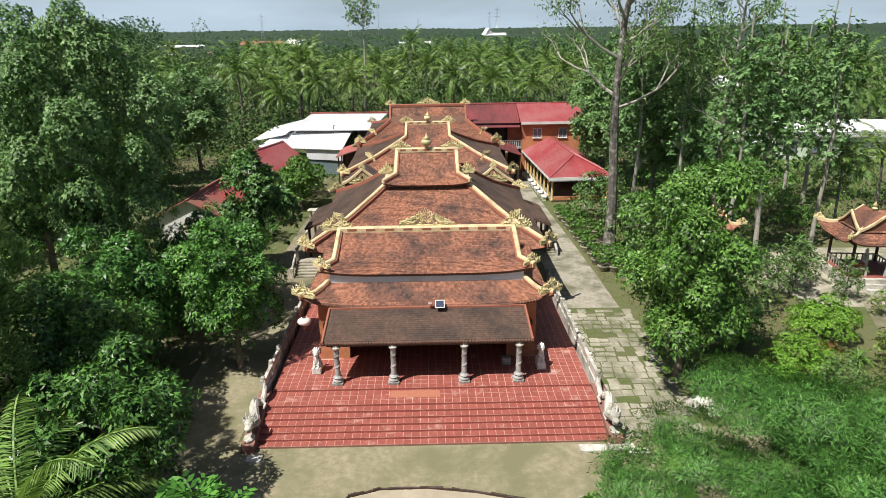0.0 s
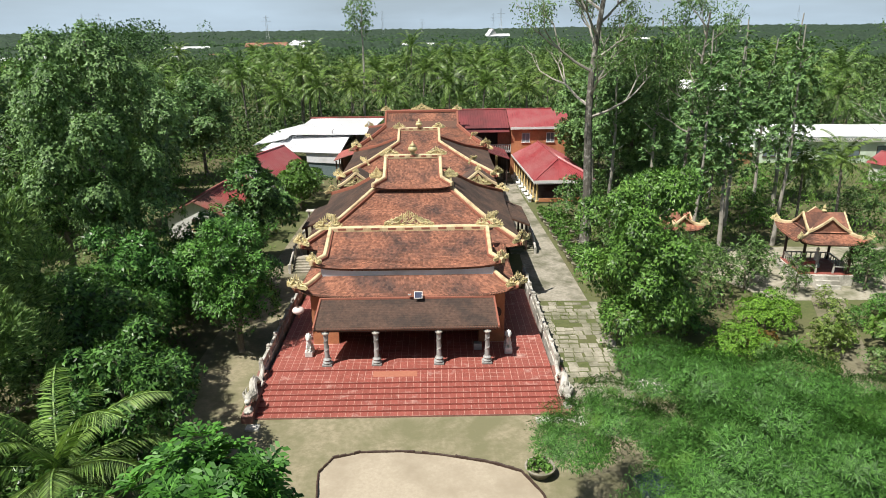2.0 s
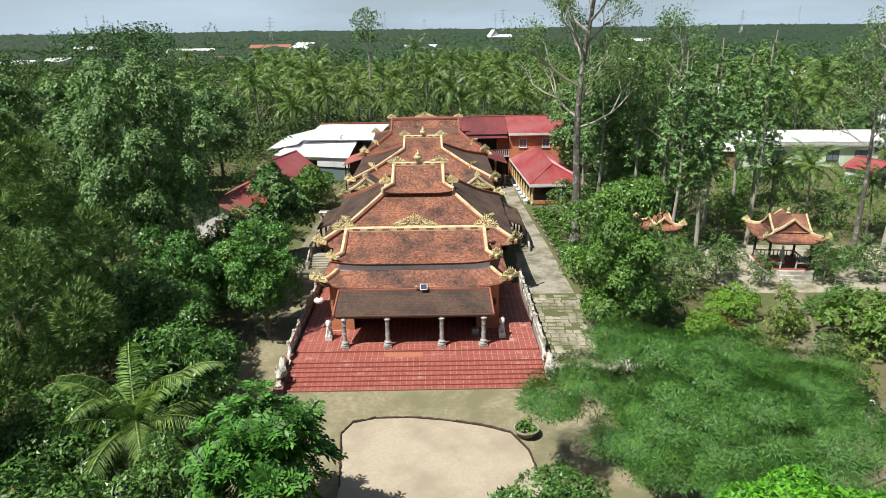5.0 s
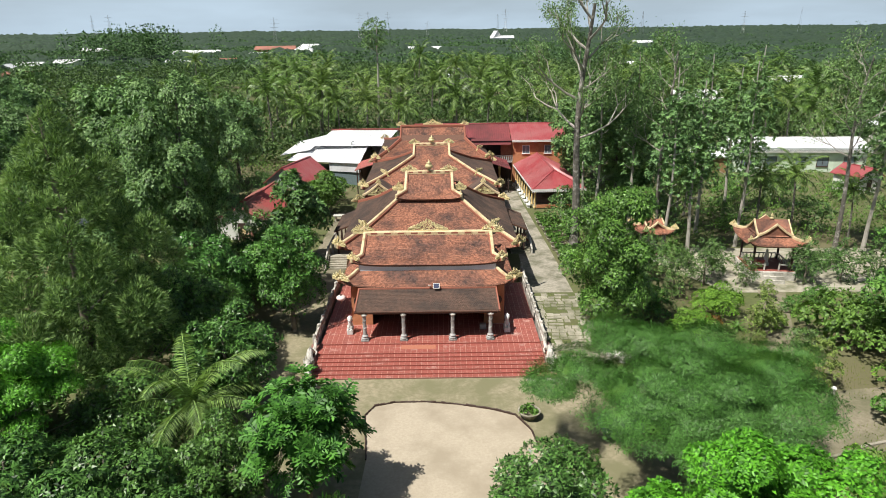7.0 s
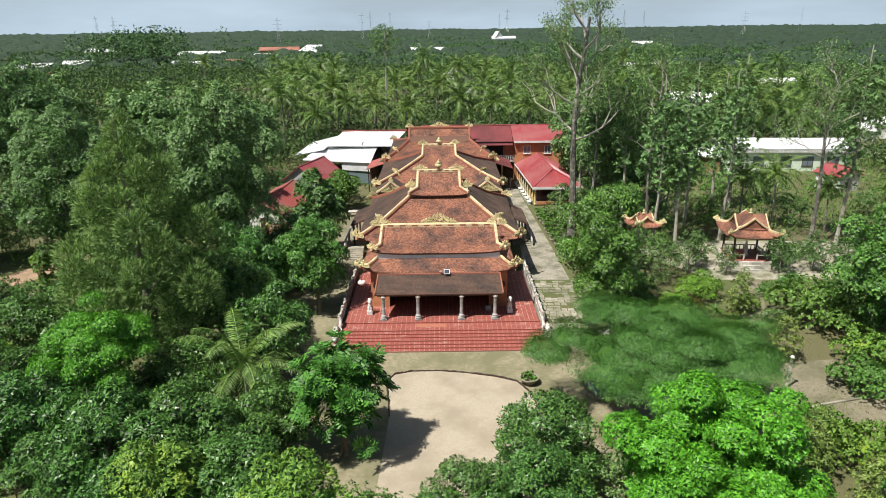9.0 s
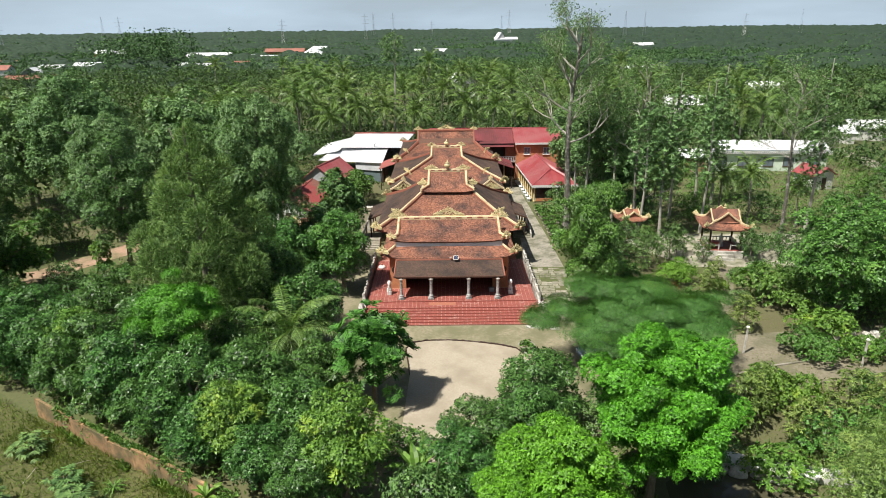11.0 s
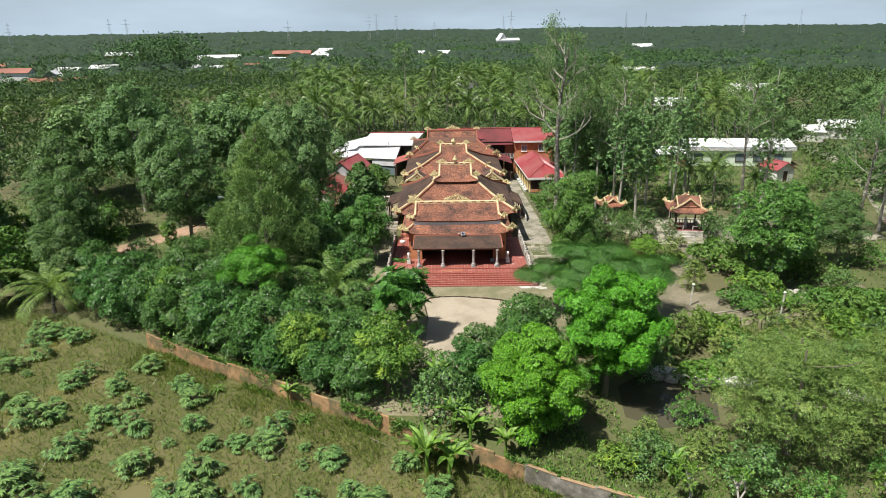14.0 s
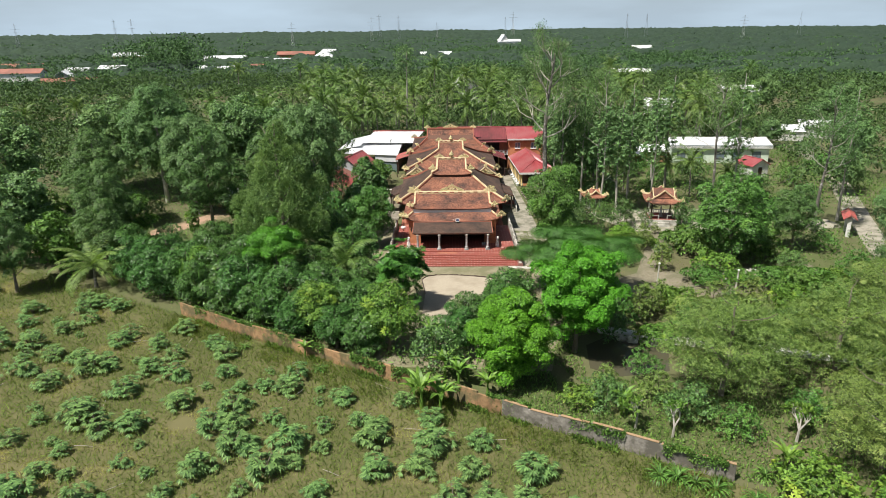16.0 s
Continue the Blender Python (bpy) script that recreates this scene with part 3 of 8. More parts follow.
        ornament(hall, at(s, 0.05) + Vector((0, 0.1, 0.15)), 1.0, 0.5, 25 + s, sg * 35)
    ends = [(-5.3 + 10.6 * i / 12, 11.5, 6.98) for i in range(13)]
    beam_along(hall, ends, 0.34, 0.3, CREAM, "top_ridge", 0.0)
    red_inlays(hall, (-5.0, 11.5, 6.98), (5.0, 11.5, 6.98), 9, 0.17)
    ornament(hall, (0, 11.5, 7.25), 2.7, 0.95, 31, 0, 0, "gilded spray with two dragons' scrolls")
    # gable infill
    part("roof_core", boxed(-5.1, 5.1, 9.2, 13.8, 5.6, 6.1), ROOFBASE, hall)
    return hall


def hip_hall(name, label, front, back, halfw, eave_z, ridge_y, ridge_z, ridge_hw, kink, mats, seed, upper=None, wall_x=7.0, frame_mat=None, front_lift=0.35):
    """A hall with a hipped roof: front and side slopes, ridges, ornaments and walls."""
    hall = thing(name, label, "temple hall", "temple halls", TM)
    kv, ky, kz = kink
    fm = frame_mat or CREAM
    prof = [(0, front, eave_z), (kv * 0.5, front + (ky - front) * 0.5, eave_z + (kz - eave_z) * 0.44), (kv, ky, kz), (1, ridge_y, ridge_z)]
    hw = [(0, halfw), (kv, ridge_hw + 0.05), (1, ridge_hw)]
    at = roof_slope(hall, hw, prof, mats[0], front_lift, seed=seed)
    bprof = [(0, -back, eave_z), (kv * 0.5, -back + (back - (2 * ridge_y - ky)) * 0.5, eave_z + (kz - eave_z) * 0.44), (kv, -(2 * ridge_y - ky), kz), (1, -ridge_y, ridge_z)]
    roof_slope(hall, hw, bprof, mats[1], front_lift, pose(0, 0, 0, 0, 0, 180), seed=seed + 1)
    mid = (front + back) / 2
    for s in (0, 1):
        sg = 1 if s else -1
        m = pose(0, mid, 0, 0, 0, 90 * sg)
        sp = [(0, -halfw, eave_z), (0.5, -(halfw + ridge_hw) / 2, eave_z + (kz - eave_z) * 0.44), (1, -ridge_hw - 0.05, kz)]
        # Side tiles: mossy, and darker still for grazing light, put into the colour.
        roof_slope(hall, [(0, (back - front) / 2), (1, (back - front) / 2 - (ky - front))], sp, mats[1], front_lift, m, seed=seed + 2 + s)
        pts = edge_points(at, s, 0, kv, 10)
        beam_along(hall, pts, 0.26, 0.3, fm, "hip_ridge")
        beam_along(hall, [p + Vector((-sg * 0.2, -0.1, 0)) for p in pts], 0.12, 0.16, RIDGERED, "hip_inner")
        beam_along(hall, edge_points(at, s, kv, 1, 4), 0.28, 0.28, fm, "verge_ridge")
        ornament(hall, at(s, 0.03) + Vector((0, 0, 0.2)), 1.5, 0.8, seed + 40 + s, sg * 40)
        ornament(hall, at(s, kv * 0.45) + Vector((sg * 0.15, 0.2, 0.2)), 1.2, 0.6, seed + 42 + s, sg * 40, -sg * 30)
        ornament(hall, at(s, 1) + Vector((0, 0, 0.25)), 1.1, 0.6, seed + 44 + s, 0)
        rear = [Vector((p.x, 2 * mid - p.y, p.z)) for p in pts]
        beam_along(hall, rear, 0.24, 0.26, RIDGERED, "hip_ridge")
        ornament(hall, rear[0] + Vector((0, 0, 0.2)), 1.3, 0.7, seed + 46 + s, -sg * 40)
    beam_along(hall, [at(i / 8, 1, 0) for i in range(9)], 0.32, 0.3, fm, "top_ridge")
    red_inlays(hall, (-ridge_hw, ridge_y, ridge_z), (ridge_hw, ridge_y, ridge_z), 5, 0.16)
    # walls below
    y0, y1 = front + 1.2, back - 1.2
    for s in (-1, 1):
        part("side_wall", boxed(min(s * wall_x, s * (wall_x - 0.25)), max(s * wall_x, s * (wall_x - 0.25)), y0, y1, 0.0, eave_z + 0.35), REDWALL, hall)
        for k in range(3):
            y = y0 + (y1 - y0) * (k + 0.5) / 3
            part("side_door", boxed(s * wall_x - 0.05, s * wall_x + 0.05, y - 0.7, y + 0.7, 0.9, 3.2, bevel=0.02), DARKWOOD, hall)
    part("front_wall", boxed(-wall_x + 0.25, wall_x - 0.25, y0, y0 + 0.25, 0.0, eave_z + 0.5), REDWALL, hall)
    part("back_wall", boxed(-wall_x + 0.25, wall_x - 0.25, y1 - 0.25, y1, 0.0, eave_z + 0.5), REDWALL, hall)
    part("plinth", boxed(-wall_x - 0.8, wall_x + 0.8, front + 0.3, back - 0.3, -0.2, 0.85), REDWALL, hall)
    return hall, at


def urn(parent, p):
    bm = lathe(bmesh.new(), [(0.16, 0), (0.22, 0.06), (0.12, 0.12), (0.34, 0.3), (0.4, 0.46), (0.3, 0.62), (0.2, 0.68), (0.3, 0.74), (0.1, 0.84), (0.06, 1.0), (0.01, 1.12)], 14, p)
    part("ridge_urn", bm, GOLD, parent, "gilded urn on the ridge", True)


def main_hall():
    hall, at = hip_hall("temple_main_hall", "main temple hall with hipped tile roof and gold ridges", 15.3, 31.5, 8.25, 4.2, 23.4, 7.75, 3.0, (0.98, 20.35, 7.6), (ROOFTILE, OLDSHADETILE), 100)
    # raised upper roof
    part("upper_wall", boxed(-2.7, 2.7, 20.6, 25.8, 7.2, 8.1), RIDGERED, hall)
    hw = [(0, 3.15), (0.35, 2.28), (1, 2.2)]
    at2 = roof_slope(hall, hw, [(0, 19.9, 7.78), (0.4, 20.9, 8.3), (1, 22.3, 9.8)], ROOFTILE, 0.22, seed=120)
    roof_slope(hall, hw, [(0, -26.5, 7.78), (0.4, -25.2, 8.3), (1, -22.3, 9.8)], OLDSHADETILE, 0.22, pose(0, 0, 0, 0, 0, 180), seed=121)
    for s in (0, 1):
        sg = 1 if s else -1
        pts = edge_points(at2, s, 0, 0.35, 5) + edge_points(at2, s, 0.38, 1, 5)
        beam_along(hall, pts, 0.26, 0.26, CREAM, "verge_ridge")
        beam_along(hall, [p + Vector((-sg * 0.17, 0, 0)) for p in pts], 0.1, 0.14, RIDGERED, "verge_inner")
        ornament(hall, (sg * 1.9, 22.3, 10.05), 1.3, 0.55, 130 + s)
        ornament(hall, (sg * 2.95, 21.6, 8.35), 0.9, 0.7, 132 + s)
        # gable wall of the upper roof
        vs = [(sg * 2.05, 20.4, 7.9), (sg * 2.05, 25.8, 7.9), (sg * 2.05, 22.3, 9.7)]
        mesh_ob("gable", vs, [(0, 1, 2)], ORANGEWALL, hall)
    beam_along(hall, [(-2.3 + 4.6 * i / 6, 22.3, 9.8) for i in range(7)], 0.3, 0.28, CREAM, "top_ridge")
    red_inlays(hall, (-2.2, 22.3, 9.8), (2.2, 22.3, 9.8), 5, 0.15)
    urn(hall, (0, 22.3, 10.05))
    return hall


def side_gables():
    """Small cross gables in the valley between the main and the rear hall."""
    for s in (-1, 1):
        g = thing("temple_side_gable", "small cross gable with gilded verges between two temple roofs", "roof gable", "side gables", TM)
        x, y, z = s * 6.0, 33.0, 5.0
        for k in (-1, 1):
            pts = [(x + k * (1.9 - 1.9 * i / 6), y, z - 0.1 + 1.35 * (i / 6) ** 1.25) for i in range(7)]
            beam_along(g, pts, 0.24, 0.24, CREAM, "verge_ridge")
            vs = [(x + k * 2.0, y, z - 0.2), (x, y, z + 1.2), (x, y + 3.4, z + 1.2), (x + k * 2.0, y + 3.4, z - 0.2)]
            vs += [(a, b, c - 0.15) for a, b, c in vs]
            mesh_ob("gable_roof", vs, [(0, 1, 2, 3), (7, 6, 5, 4), (0, 4, 5, 1), (1, 5, 6, 2), (2, 6, 7, 3), (3, 7, 4, 0)], OLDSHADETILE, g)
        part("gable_wall", slab(bmesh.new(), [(x - 1.7, y + 0.25), (x + 1.7, y + 0.25), (x + 1.7, y + 3.0), (x - 1.7, y + 3.0)], 0.85, z), REDWALL, g)
        ornament(g, (x, y - 0.02, z + 0.05), 2.2, 0.85, 140 + s)
        ornament(g, (x, y, z + 1.4), 0.4, 0.5, 143 + s)


front_hall()
main_hall()
side_gables()
rear, rat = hip_hall("temple_rear_hall", "rear temple hall with weathered hipped tile roof and gold ridges", 36.3, 52.0, 8.45, 4.65, 44.2, 8.8, 2.24, (0.74, 42.4, 7.6), (ROOFTILE, OLDSHADETILE), 200)
urn(rear, (0, 44.2, 9.0))
last, lat = hip_hall("temple_last_hall", "broad last temple hall with orange tile roof and brown ridges", 51.2, 69.5, 8.2, 5.2, 60.5, 8.85, 4.87, (0.8, 59.2, 7.1), (ROOFTILE, OLDSHADETILE), 300, frame_mat=RIDGERED)
ornament(last, (0, 60.5, 9.1), 2.4, 0.8, 331)

# ---- vegetation ----


def leaf_fan(pos, nrm, size, aspect, rnd, fold=0.25, droop=0.3, simple=False):
    """Folded leaves (two triangles each) at positions, growing along nrm. Arrays (n, 3)."""
    n = len(pos)
    jit = rnd.normal(0, 1, (n, 3))
    d = nrm + 0.55 * jit
    d[:, 2] -= droop
    d /= np.linalg.norm(d, axis=1, keepdims=True) + 1e-9
    s = np.cross(d, rnd.normal(0, 1, (n, 3)) + np.array([0, 0, 1.5]))
    s /= np.linalg.norm(s, axis=1, keepdims=True) + 1e-9
    up = np.cross(s, d)
    L = (size * rnd.uniform(0.7, 1.3, (n, 1)))
    W = L * aspect
    mid = pos + d * L * 0.5
    if simple:
        return np.stack([pos + d * L * 0.25 + s * W, pos + d * L, pos + d * L * 0.1 - s * W], 1).reshape(-1, 3)
    v = np.stack([pos, mid + s * W + up * W * fold, pos + d * L - up * L * 0.12, mid - s * W + up * W * fold], 1)
    return v.reshape(-1, 3)


def quads_ob(name, v, mat, parent=None, simple=False):
    """A mesh of loose quads from an (n*4, 3) array, folded along their middle; simple: of triangles, (n*3, 3)."""
    n = len(v) // (3 if simple else 4)
    me = bpy.data.meshes.new(name)
    me.vertices.add(len(v))
    me.vertices.foreach_set("co", np.ascontiguousarray(v, dtype=np.float32).ravel())
    base = np.arange(n)[:, None] * 4
    tri = np.arange(3 * n) if simple else np.concatenate([base + np.array([[0, 1, 2]]), base + np.array([[0, 2, 3]])], 1).ravel()
    faces = len(tri) // 3
    me.loops.add(len(tri))
    me.loops.foreach_set("vertex_index", tri.astype(np.int32))
    me.polygons.add(faces)
    me.polygons.foreach_set("loop_start", np.arange(0, 3 * faces, 3, dtype=np.int32))
    me.materials.append(mat)
    me.update(calc_edges=True)
    ob = new(name, me)
    if parent is not None:
        ob.parent = parent
    return ob


def sphere_points(n, rnd):
    p = rnd.normal(0, 1, (n, 3))
    return p / np.linalg.norm(p, axis=1, keepdims=True)


def crown_leaves(seed, w, h, z, clumps, per, size, aspect=0.2, clump_r=0.75, flare=1.15, shape="round", droop=0.35, simple=False):
    """Leaf rosettes over a crown of many round boughs, width w, height h, round height z."""
    rnd = np.random.RandomState(seed)
    br = min(0.42, max(0.15, 1.35 * clump_r / (w / 2)))
    nb = int(2.0 / br ** 2)
    k = np.arange(nb)
    up, turn = 1 - 2 * (k + 0.5) / nb, k * 2.39996 + rnd.uniform(0, 6.3)
    c = np.stack([np.sqrt(1 - up ** 2) * np.cos(turn), np.sqrt(1 - up ** 2) * np.sin(turn), up], 1) + rnd.normal(0, 0.09, (nb, 3))
    c *= rnd.uniform(0.58, 0.84, (nb, 1))
    if shape == "flat":
        c = sphere_points(nb, rnd) * (0.2 + 0.72 * rnd.uniform(0, 1, (nb, 1)) ** 0.8)
        c[:, :2] *= (0.9 + 0.16 * np.sin(3 * np.arctan2(c[:, 1], c[:, 0]) + seed) + 0.08 * np.sin(7 * np.arctan2(c[:, 1], c[:, 0])))[:, None]
    r = br * rnd.uniform(0.8, 1.3, nb)
    if shape == "cone":
        t = (c[:, 2] / 0.86 + 1) / 2
        c[:, :2] *= (1.25 * (1 - t) ** 0.7 + 0.1)[:, None]
        r *= 1.2 - 0.65 * t
    elif shape == "flat":
        c[:, 2] = c[:, 2] * 0.6 + 0.4 * (0.5 - c[:, 0] ** 2 - c[:, 1] ** 2) + rnd.normal(0, 0.12, nb)
        r *= rnd.uniform(0.8, 1.4, nb)
    elif shape == "dome":
        c[:, 2] = np.abs(c[:, 2]) * 1.35 - 0.6
    n = clumps * per // 7
    own = rnd.choice(nb, 4 * n, p=r ** 2 / (r ** 2).sum())
    d = sphere_points(4 * n, rnd)
    under = (d[:, 2] < -0.15) & (rnd.uniform(0, 1, 4 * n) < 0.85)
    d[:, 2] = np.where(under, -d[:, 2], d[:, 2])
    flat = np.array([1, 1, 0.62 if shape == "flat" else 1.0 if shape == "cone" else 0.8])
    sub = sphere_points(nb * 14, rnd).reshape(nb, 14, 3)
    near = np.einsum("ijk,ik->ij", sub[own], d).max(1)
    lump = 0.66 + 0.46 * np.clip((near - 0.7) / 0.28, 0, 1) ** 0.8
    loose = (0.8, 1.22) if shape == "flat" else (0.85, 1.08)
    p = c[own] + d * flat * (r[own] * lump * rnd.uniform(*loose, 4 * n))[:, None]
    keep = np.ones(4 * n, bool)
    for k in range(nb):
        keep &= (np.linalg.norm((p - c[k]) / flat, axis=1) > 0.74 * r[k]) | (own == k)
    p, d = p[keep][:n], d[keep][:n]
    core = sphere_points(n // 7, rnd)
    if shape in ("round", "dome"):
        p, d = np.concatenate([p, core * 0.55]), np.concatenate([d, core])
    p = p * np.array([w / 2, w / 2, h / 2]) * 0.96 + np.array([0, 0, z])
    m = d + np.array([0, 0, 0.3])
    m /= np.linalg.norm(m, axis=1, keepdims=True)
    p, m = np.repeat(p, 7, 0), np.repeat(m, 7, 0)
    q = len(p)
    tang = np.cross(m, rnd.normal(0, 1, (q, 3)))
    tang /= np.linalg.norm(tang, axis=1, keepdims=True) + 1e-9
    f = flare * rnd.uniform(0.6, 1.15, (q, 1))
    g = m * np.cos(f) + tang * np.sin(f)
    g[:, 2] -= droop * rnd.uniform(0.4, 1.2, q)
    g /= np.linalg.norm(g, axis=1, keepdims=True)
    s = np.cross(g, m)
    s /= np.linalg.norm(s, axis=1, keepdims=True) + 1e-9
    L = size * rnd.uniform(0.7, 1.25, (q, 1))
    W = L * aspect
    lift = m * W * 0.35
    if simple:
        v = np.stack([p + g * L * 0.45 + s * W + lift, p + g * L, p + g * L * 0.3 - s * W + lift], 1)
    else:
        mid = p + g * L * 0.5 + lift
        v = np.stack([p, mid + s * W, p + g * L - m * L * 0.1, mid - s * W], 1)
    return v.reshape(-1, 3)


def trunk_mesh(seed, height, r, spread, z0, limbs=6, lean=0.0, rise=1.0):
    """A tapered trunk with limbs that reach into the crown."""
    rnd = random.Random(seed)
    bm = bmesh.new()
    pts, rad, x, y = [], [], 0.0, 0.0
    for i in range(7):
        f = i / 6
        pts.append((x, y, height * f - 0.15))
        rad.append(r * (1.25 - 0.25 * min(1, f * 5)) * (1 - 0.72 * f))
        x += rnd.uniform(-0.04, 0.04) * height * 0.3 + lean * height / 6
        y += rnd.uniform(-0.04, 0.04) * height * 0.3
    tube(bm, pts, rad, 8)
    for k in range(limbs):
        f = z0 / height + (0.92 - z0 / height) * (k + 0.5) / limbs
        i = min(5, int(f * 6))
        p = Vector(pts[i]).lerp(Vector(pts[i + 1]), f * 6 - i)
        a = k * 2.4 + rnd.uniform(-0.5, 0.5)
        L = spread * rnd.uniform(0.55, 0.95) * (1 - 0.4 * f)
        d = Vector((math.cos(a), math.sin(a), rnd.uniform(0.35, 0.9) * rise))
        q = [p, p + d * L * 0.4, p + d * L * 0.75 + Vector((0, 0, 0.05 * L)), p + d * L + Vector((rnd.uniform(-0.3, 0.3), rnd.uniform(-0.3, 0.3), 0.2 * L))]
        tube(bm, q, [r * 0.42 * (1 - f * 0.6), r * 0.3 * (1 - f * 0.6), r * 0.18, 0.02], 5)
    return bm


def tree(name, label, w, h, cz, height, leaf, seed, clumps=60, per=70, size=0.36, aspect=0.2, r=0.2, clump_r=0.8, shape="round", bark=None, flare=1.15, droop=0.35, group="", limbs=6, category="tree", simple=False):
    t = thing(name, label, category, group)
    part("trunk", trunk_mesh(seed, height, r, w * 0.45, max(0.8, cz - h * 0.45), limbs, 0.0, 0.25 if shape == "flat" else 0.7), bark or BARK, t)
    quads_ob("crown", crown_leaves(seed, w, h, cz, clumps, per, size, aspect, clump_r, flare, shape, droop, simple), leaf, t, simple)
    return t


def put(t, x, y, rz=0.0, s=1.0, sz=None):
    t.matrix_basis = Matrix.Translation((x, y, 0)) @ Matrix.Rotation(radians(rz), 4, "Z") @ Matrix.Diagonal((s, s, sz or s, 1))
    return t


def again(t, x, y, rz=0.0, s=1.0, sz=None):
    c = copy_thing(t, Matrix.Identity(4))
    return put(c, x, y, rz, s, sz)


def frond(rnd, length, az, rise, leaflets=26, width=0.55, bend=1.0, blade=0.045):
    """A palm frond: a bent midrib with drooping leaflets. Quads."""
    out = []
    p, el = np.zeros(3), rise
    step = length / leaflets
    az_d = np.array([math.cos(az), math.sin(az), 0])
    side = np.array([-math.sin(az), math.cos(az), 0])
    for i in range(leaflets):
        f = i / leaflets
        d = az_d * math.cos(el) + np.array([0, 0, math.sin(el)])
        q = p + d * step
        wid = width * (0.35 + 1.3 * f) * (1.15 - f) * 1.6
        out += [p + side * 0.03, q + side * 0.025, q - side * 0.025, p - side * 0.03]
        for s in (-1, 1):
            tip = p + s * side * wid * rnd.uniform(0.7, 0.95) + d * wid * 0.6 + np.array([0, 0, -wid * rnd.uniform(0.35, 0.8)])
            m = (p + tip) / 2 + np.array([0, 0, 0.06])
            out += [p, m + d * blade, tip, m - d * blade]
        p = q
        el -= bend * 1.75 / leaflets * (0.25 + 1.3 * f)
    return out


def coconut_palm(label, height, seed, length=3.6, fronds=18, group="coconut palms", r=0.16, lean=0.05, leaflets=26, blade=0.05, width=0.55, leaf=None):
    t = thing("coconut_palm", label, "palm tree", group)
    rnd = np.random.RandomState(seed)
    pts = [(lean * height * (i / 6) ** 1.6, 0, height * i / 6 - (0.1 if i == 0 else 0)) for i in range(7)]
    bm = tube(bmesh.new(), pts, [r * 1.5, r * 1.1, r, r, r * 0.95, r * 0.9, r * 0.8], 8)
    part("trunk", bm, MOTTLED, t)
    out = []
    for k in range(fronds):
        rise = 1.4 - 2.0 * (k / fronds) ** 1.1
        out += frond(rnd, length * rnd.uniform(0.85, 1.1), k * 2.4 + rnd.uniform(-0.2, 0.2), rise + rnd.uniform(-0.12, 0.12), leaflets, width, 1.0, blade)
    quads_ob("crown", np.array(out) + np.array(pts[-1]), leaf or PALMLEAF, t)
    return t


# the yard's own trees
put(tree("mango_tree", "leafy mango tree beside the temple yard", 6.4, 8.4, 5.0, 8.4, MANGO, 11, 230, 110, 0.31, 0.17, group="mango trees", clump_r=0.72, simple=True), -11.0, 7.8, 20, 0.98, 1.06)
mango_b = put(tree("mango_tree", "tall leafy mango tree beside the side path", 7.4, 10.2, 5.7, 9.2, MANGO, 12, 330, 110, 0.32, 0.17, group="mango trees", clump_r=0.78, simple=True), 13.6, 5.8, 0, 1.0, 1.16)
longan = tree("longan_tree", "dense round dark-leaved fruit tree by the boundary wall", 6.4, 6.4, 3.6, 5.8, LONGAN, 13, 150, 112, 0.32, 0.18, group="fruit trees along the wall", droop=0.5, clump_r=0.7, simple=True)
put(longan, -11.9, -5.0, 0, 1.05, 1.15)
longan2 = tree("longan_tree", "dense dark-leaved fruit tree by the boundary wall", 6.6, 6.8, 3.7, 6.1, LONGAN, 14, 150, 112, 0.32, 0.18, group="fruit trees along the wall", droop=0.5, clump_r=0.75, simple=True)
put(longan2, -13.2, -16.6, 40)
for i, (x, y, k, rz, s) in enumerate([(-30.5, -9.2, 0, 10, 0.95), (-26.0, -11.5, 1, 80, 1.0), (-21.8, -14.6, 0, 150, 1.05), (-17.2, -17.2, 1, 200, 1.05), (-9.4, -19.6, 0, 260, 0.9), (-15.5, -11.0, 1, 310, 0.95), (-9.6, -13.8, 0, 30, 0.85), (-34.5, -5.0, 1, 120, 0.95), (-33.8, -9.4, 1, 20, 0.9), (-37.5, -6.5, 0, 100, 0.95), (-40.5, -2.5, 1, 170, 1.0), (0.6, -23.3, 0, 70, 0.72), (4.9, -20.6, 1, 140, 0.88), (-24.0, -6.5, 0, 200, 1.0), (-30, -2, 1, 300, 1.0)]):
    again(longan if k == 0 else longan2, x, y, rz, s)
light_mango = put(tree("mango_tree", "mango tree flushed with pale yellow-green young leaves", 5.4, 6.4, 4.0, 6.4, LIGHTMANGO, 15, 130, 100, 0.31, 0.19, group="mango trees", clump_r=0.55, simple=True), -6.0, -23.3)
again(light_mango, -13.0, -20.4, 130, 0.95, 0.9)
again(light_mango, -28.8, -10.0, 220, 0.85, 0.95)
again(longan, 6.0, -16.2, 190, 0.98, 0.88)
for i, (x, off, s) in enumerate([(-28.6, 3.0, 0.72), (-24.2, 3.0, 0.75), (-19.8, 2.8, 0.78), (-15.4, 2.9, 0.8), (-11.2, 3.0, 0.75), (-8.2, 3.2, 0.7)]):
    again((longan, longan2)[i % 2], x, -29.0 - 0.583 * (x + 4.8) + off, 67 * i, s, s * 0.92)
again(longan2, -16.2, 1.6, 20, 1.1, 1.2)
again(longan, -16.8, 6.6, 100, 1.1, 1.3)
again(longan2, -15.0, 14.2, 230, 0.9, 1.1)
again(longan2, 2.0, -20.4, 60, 0.74)


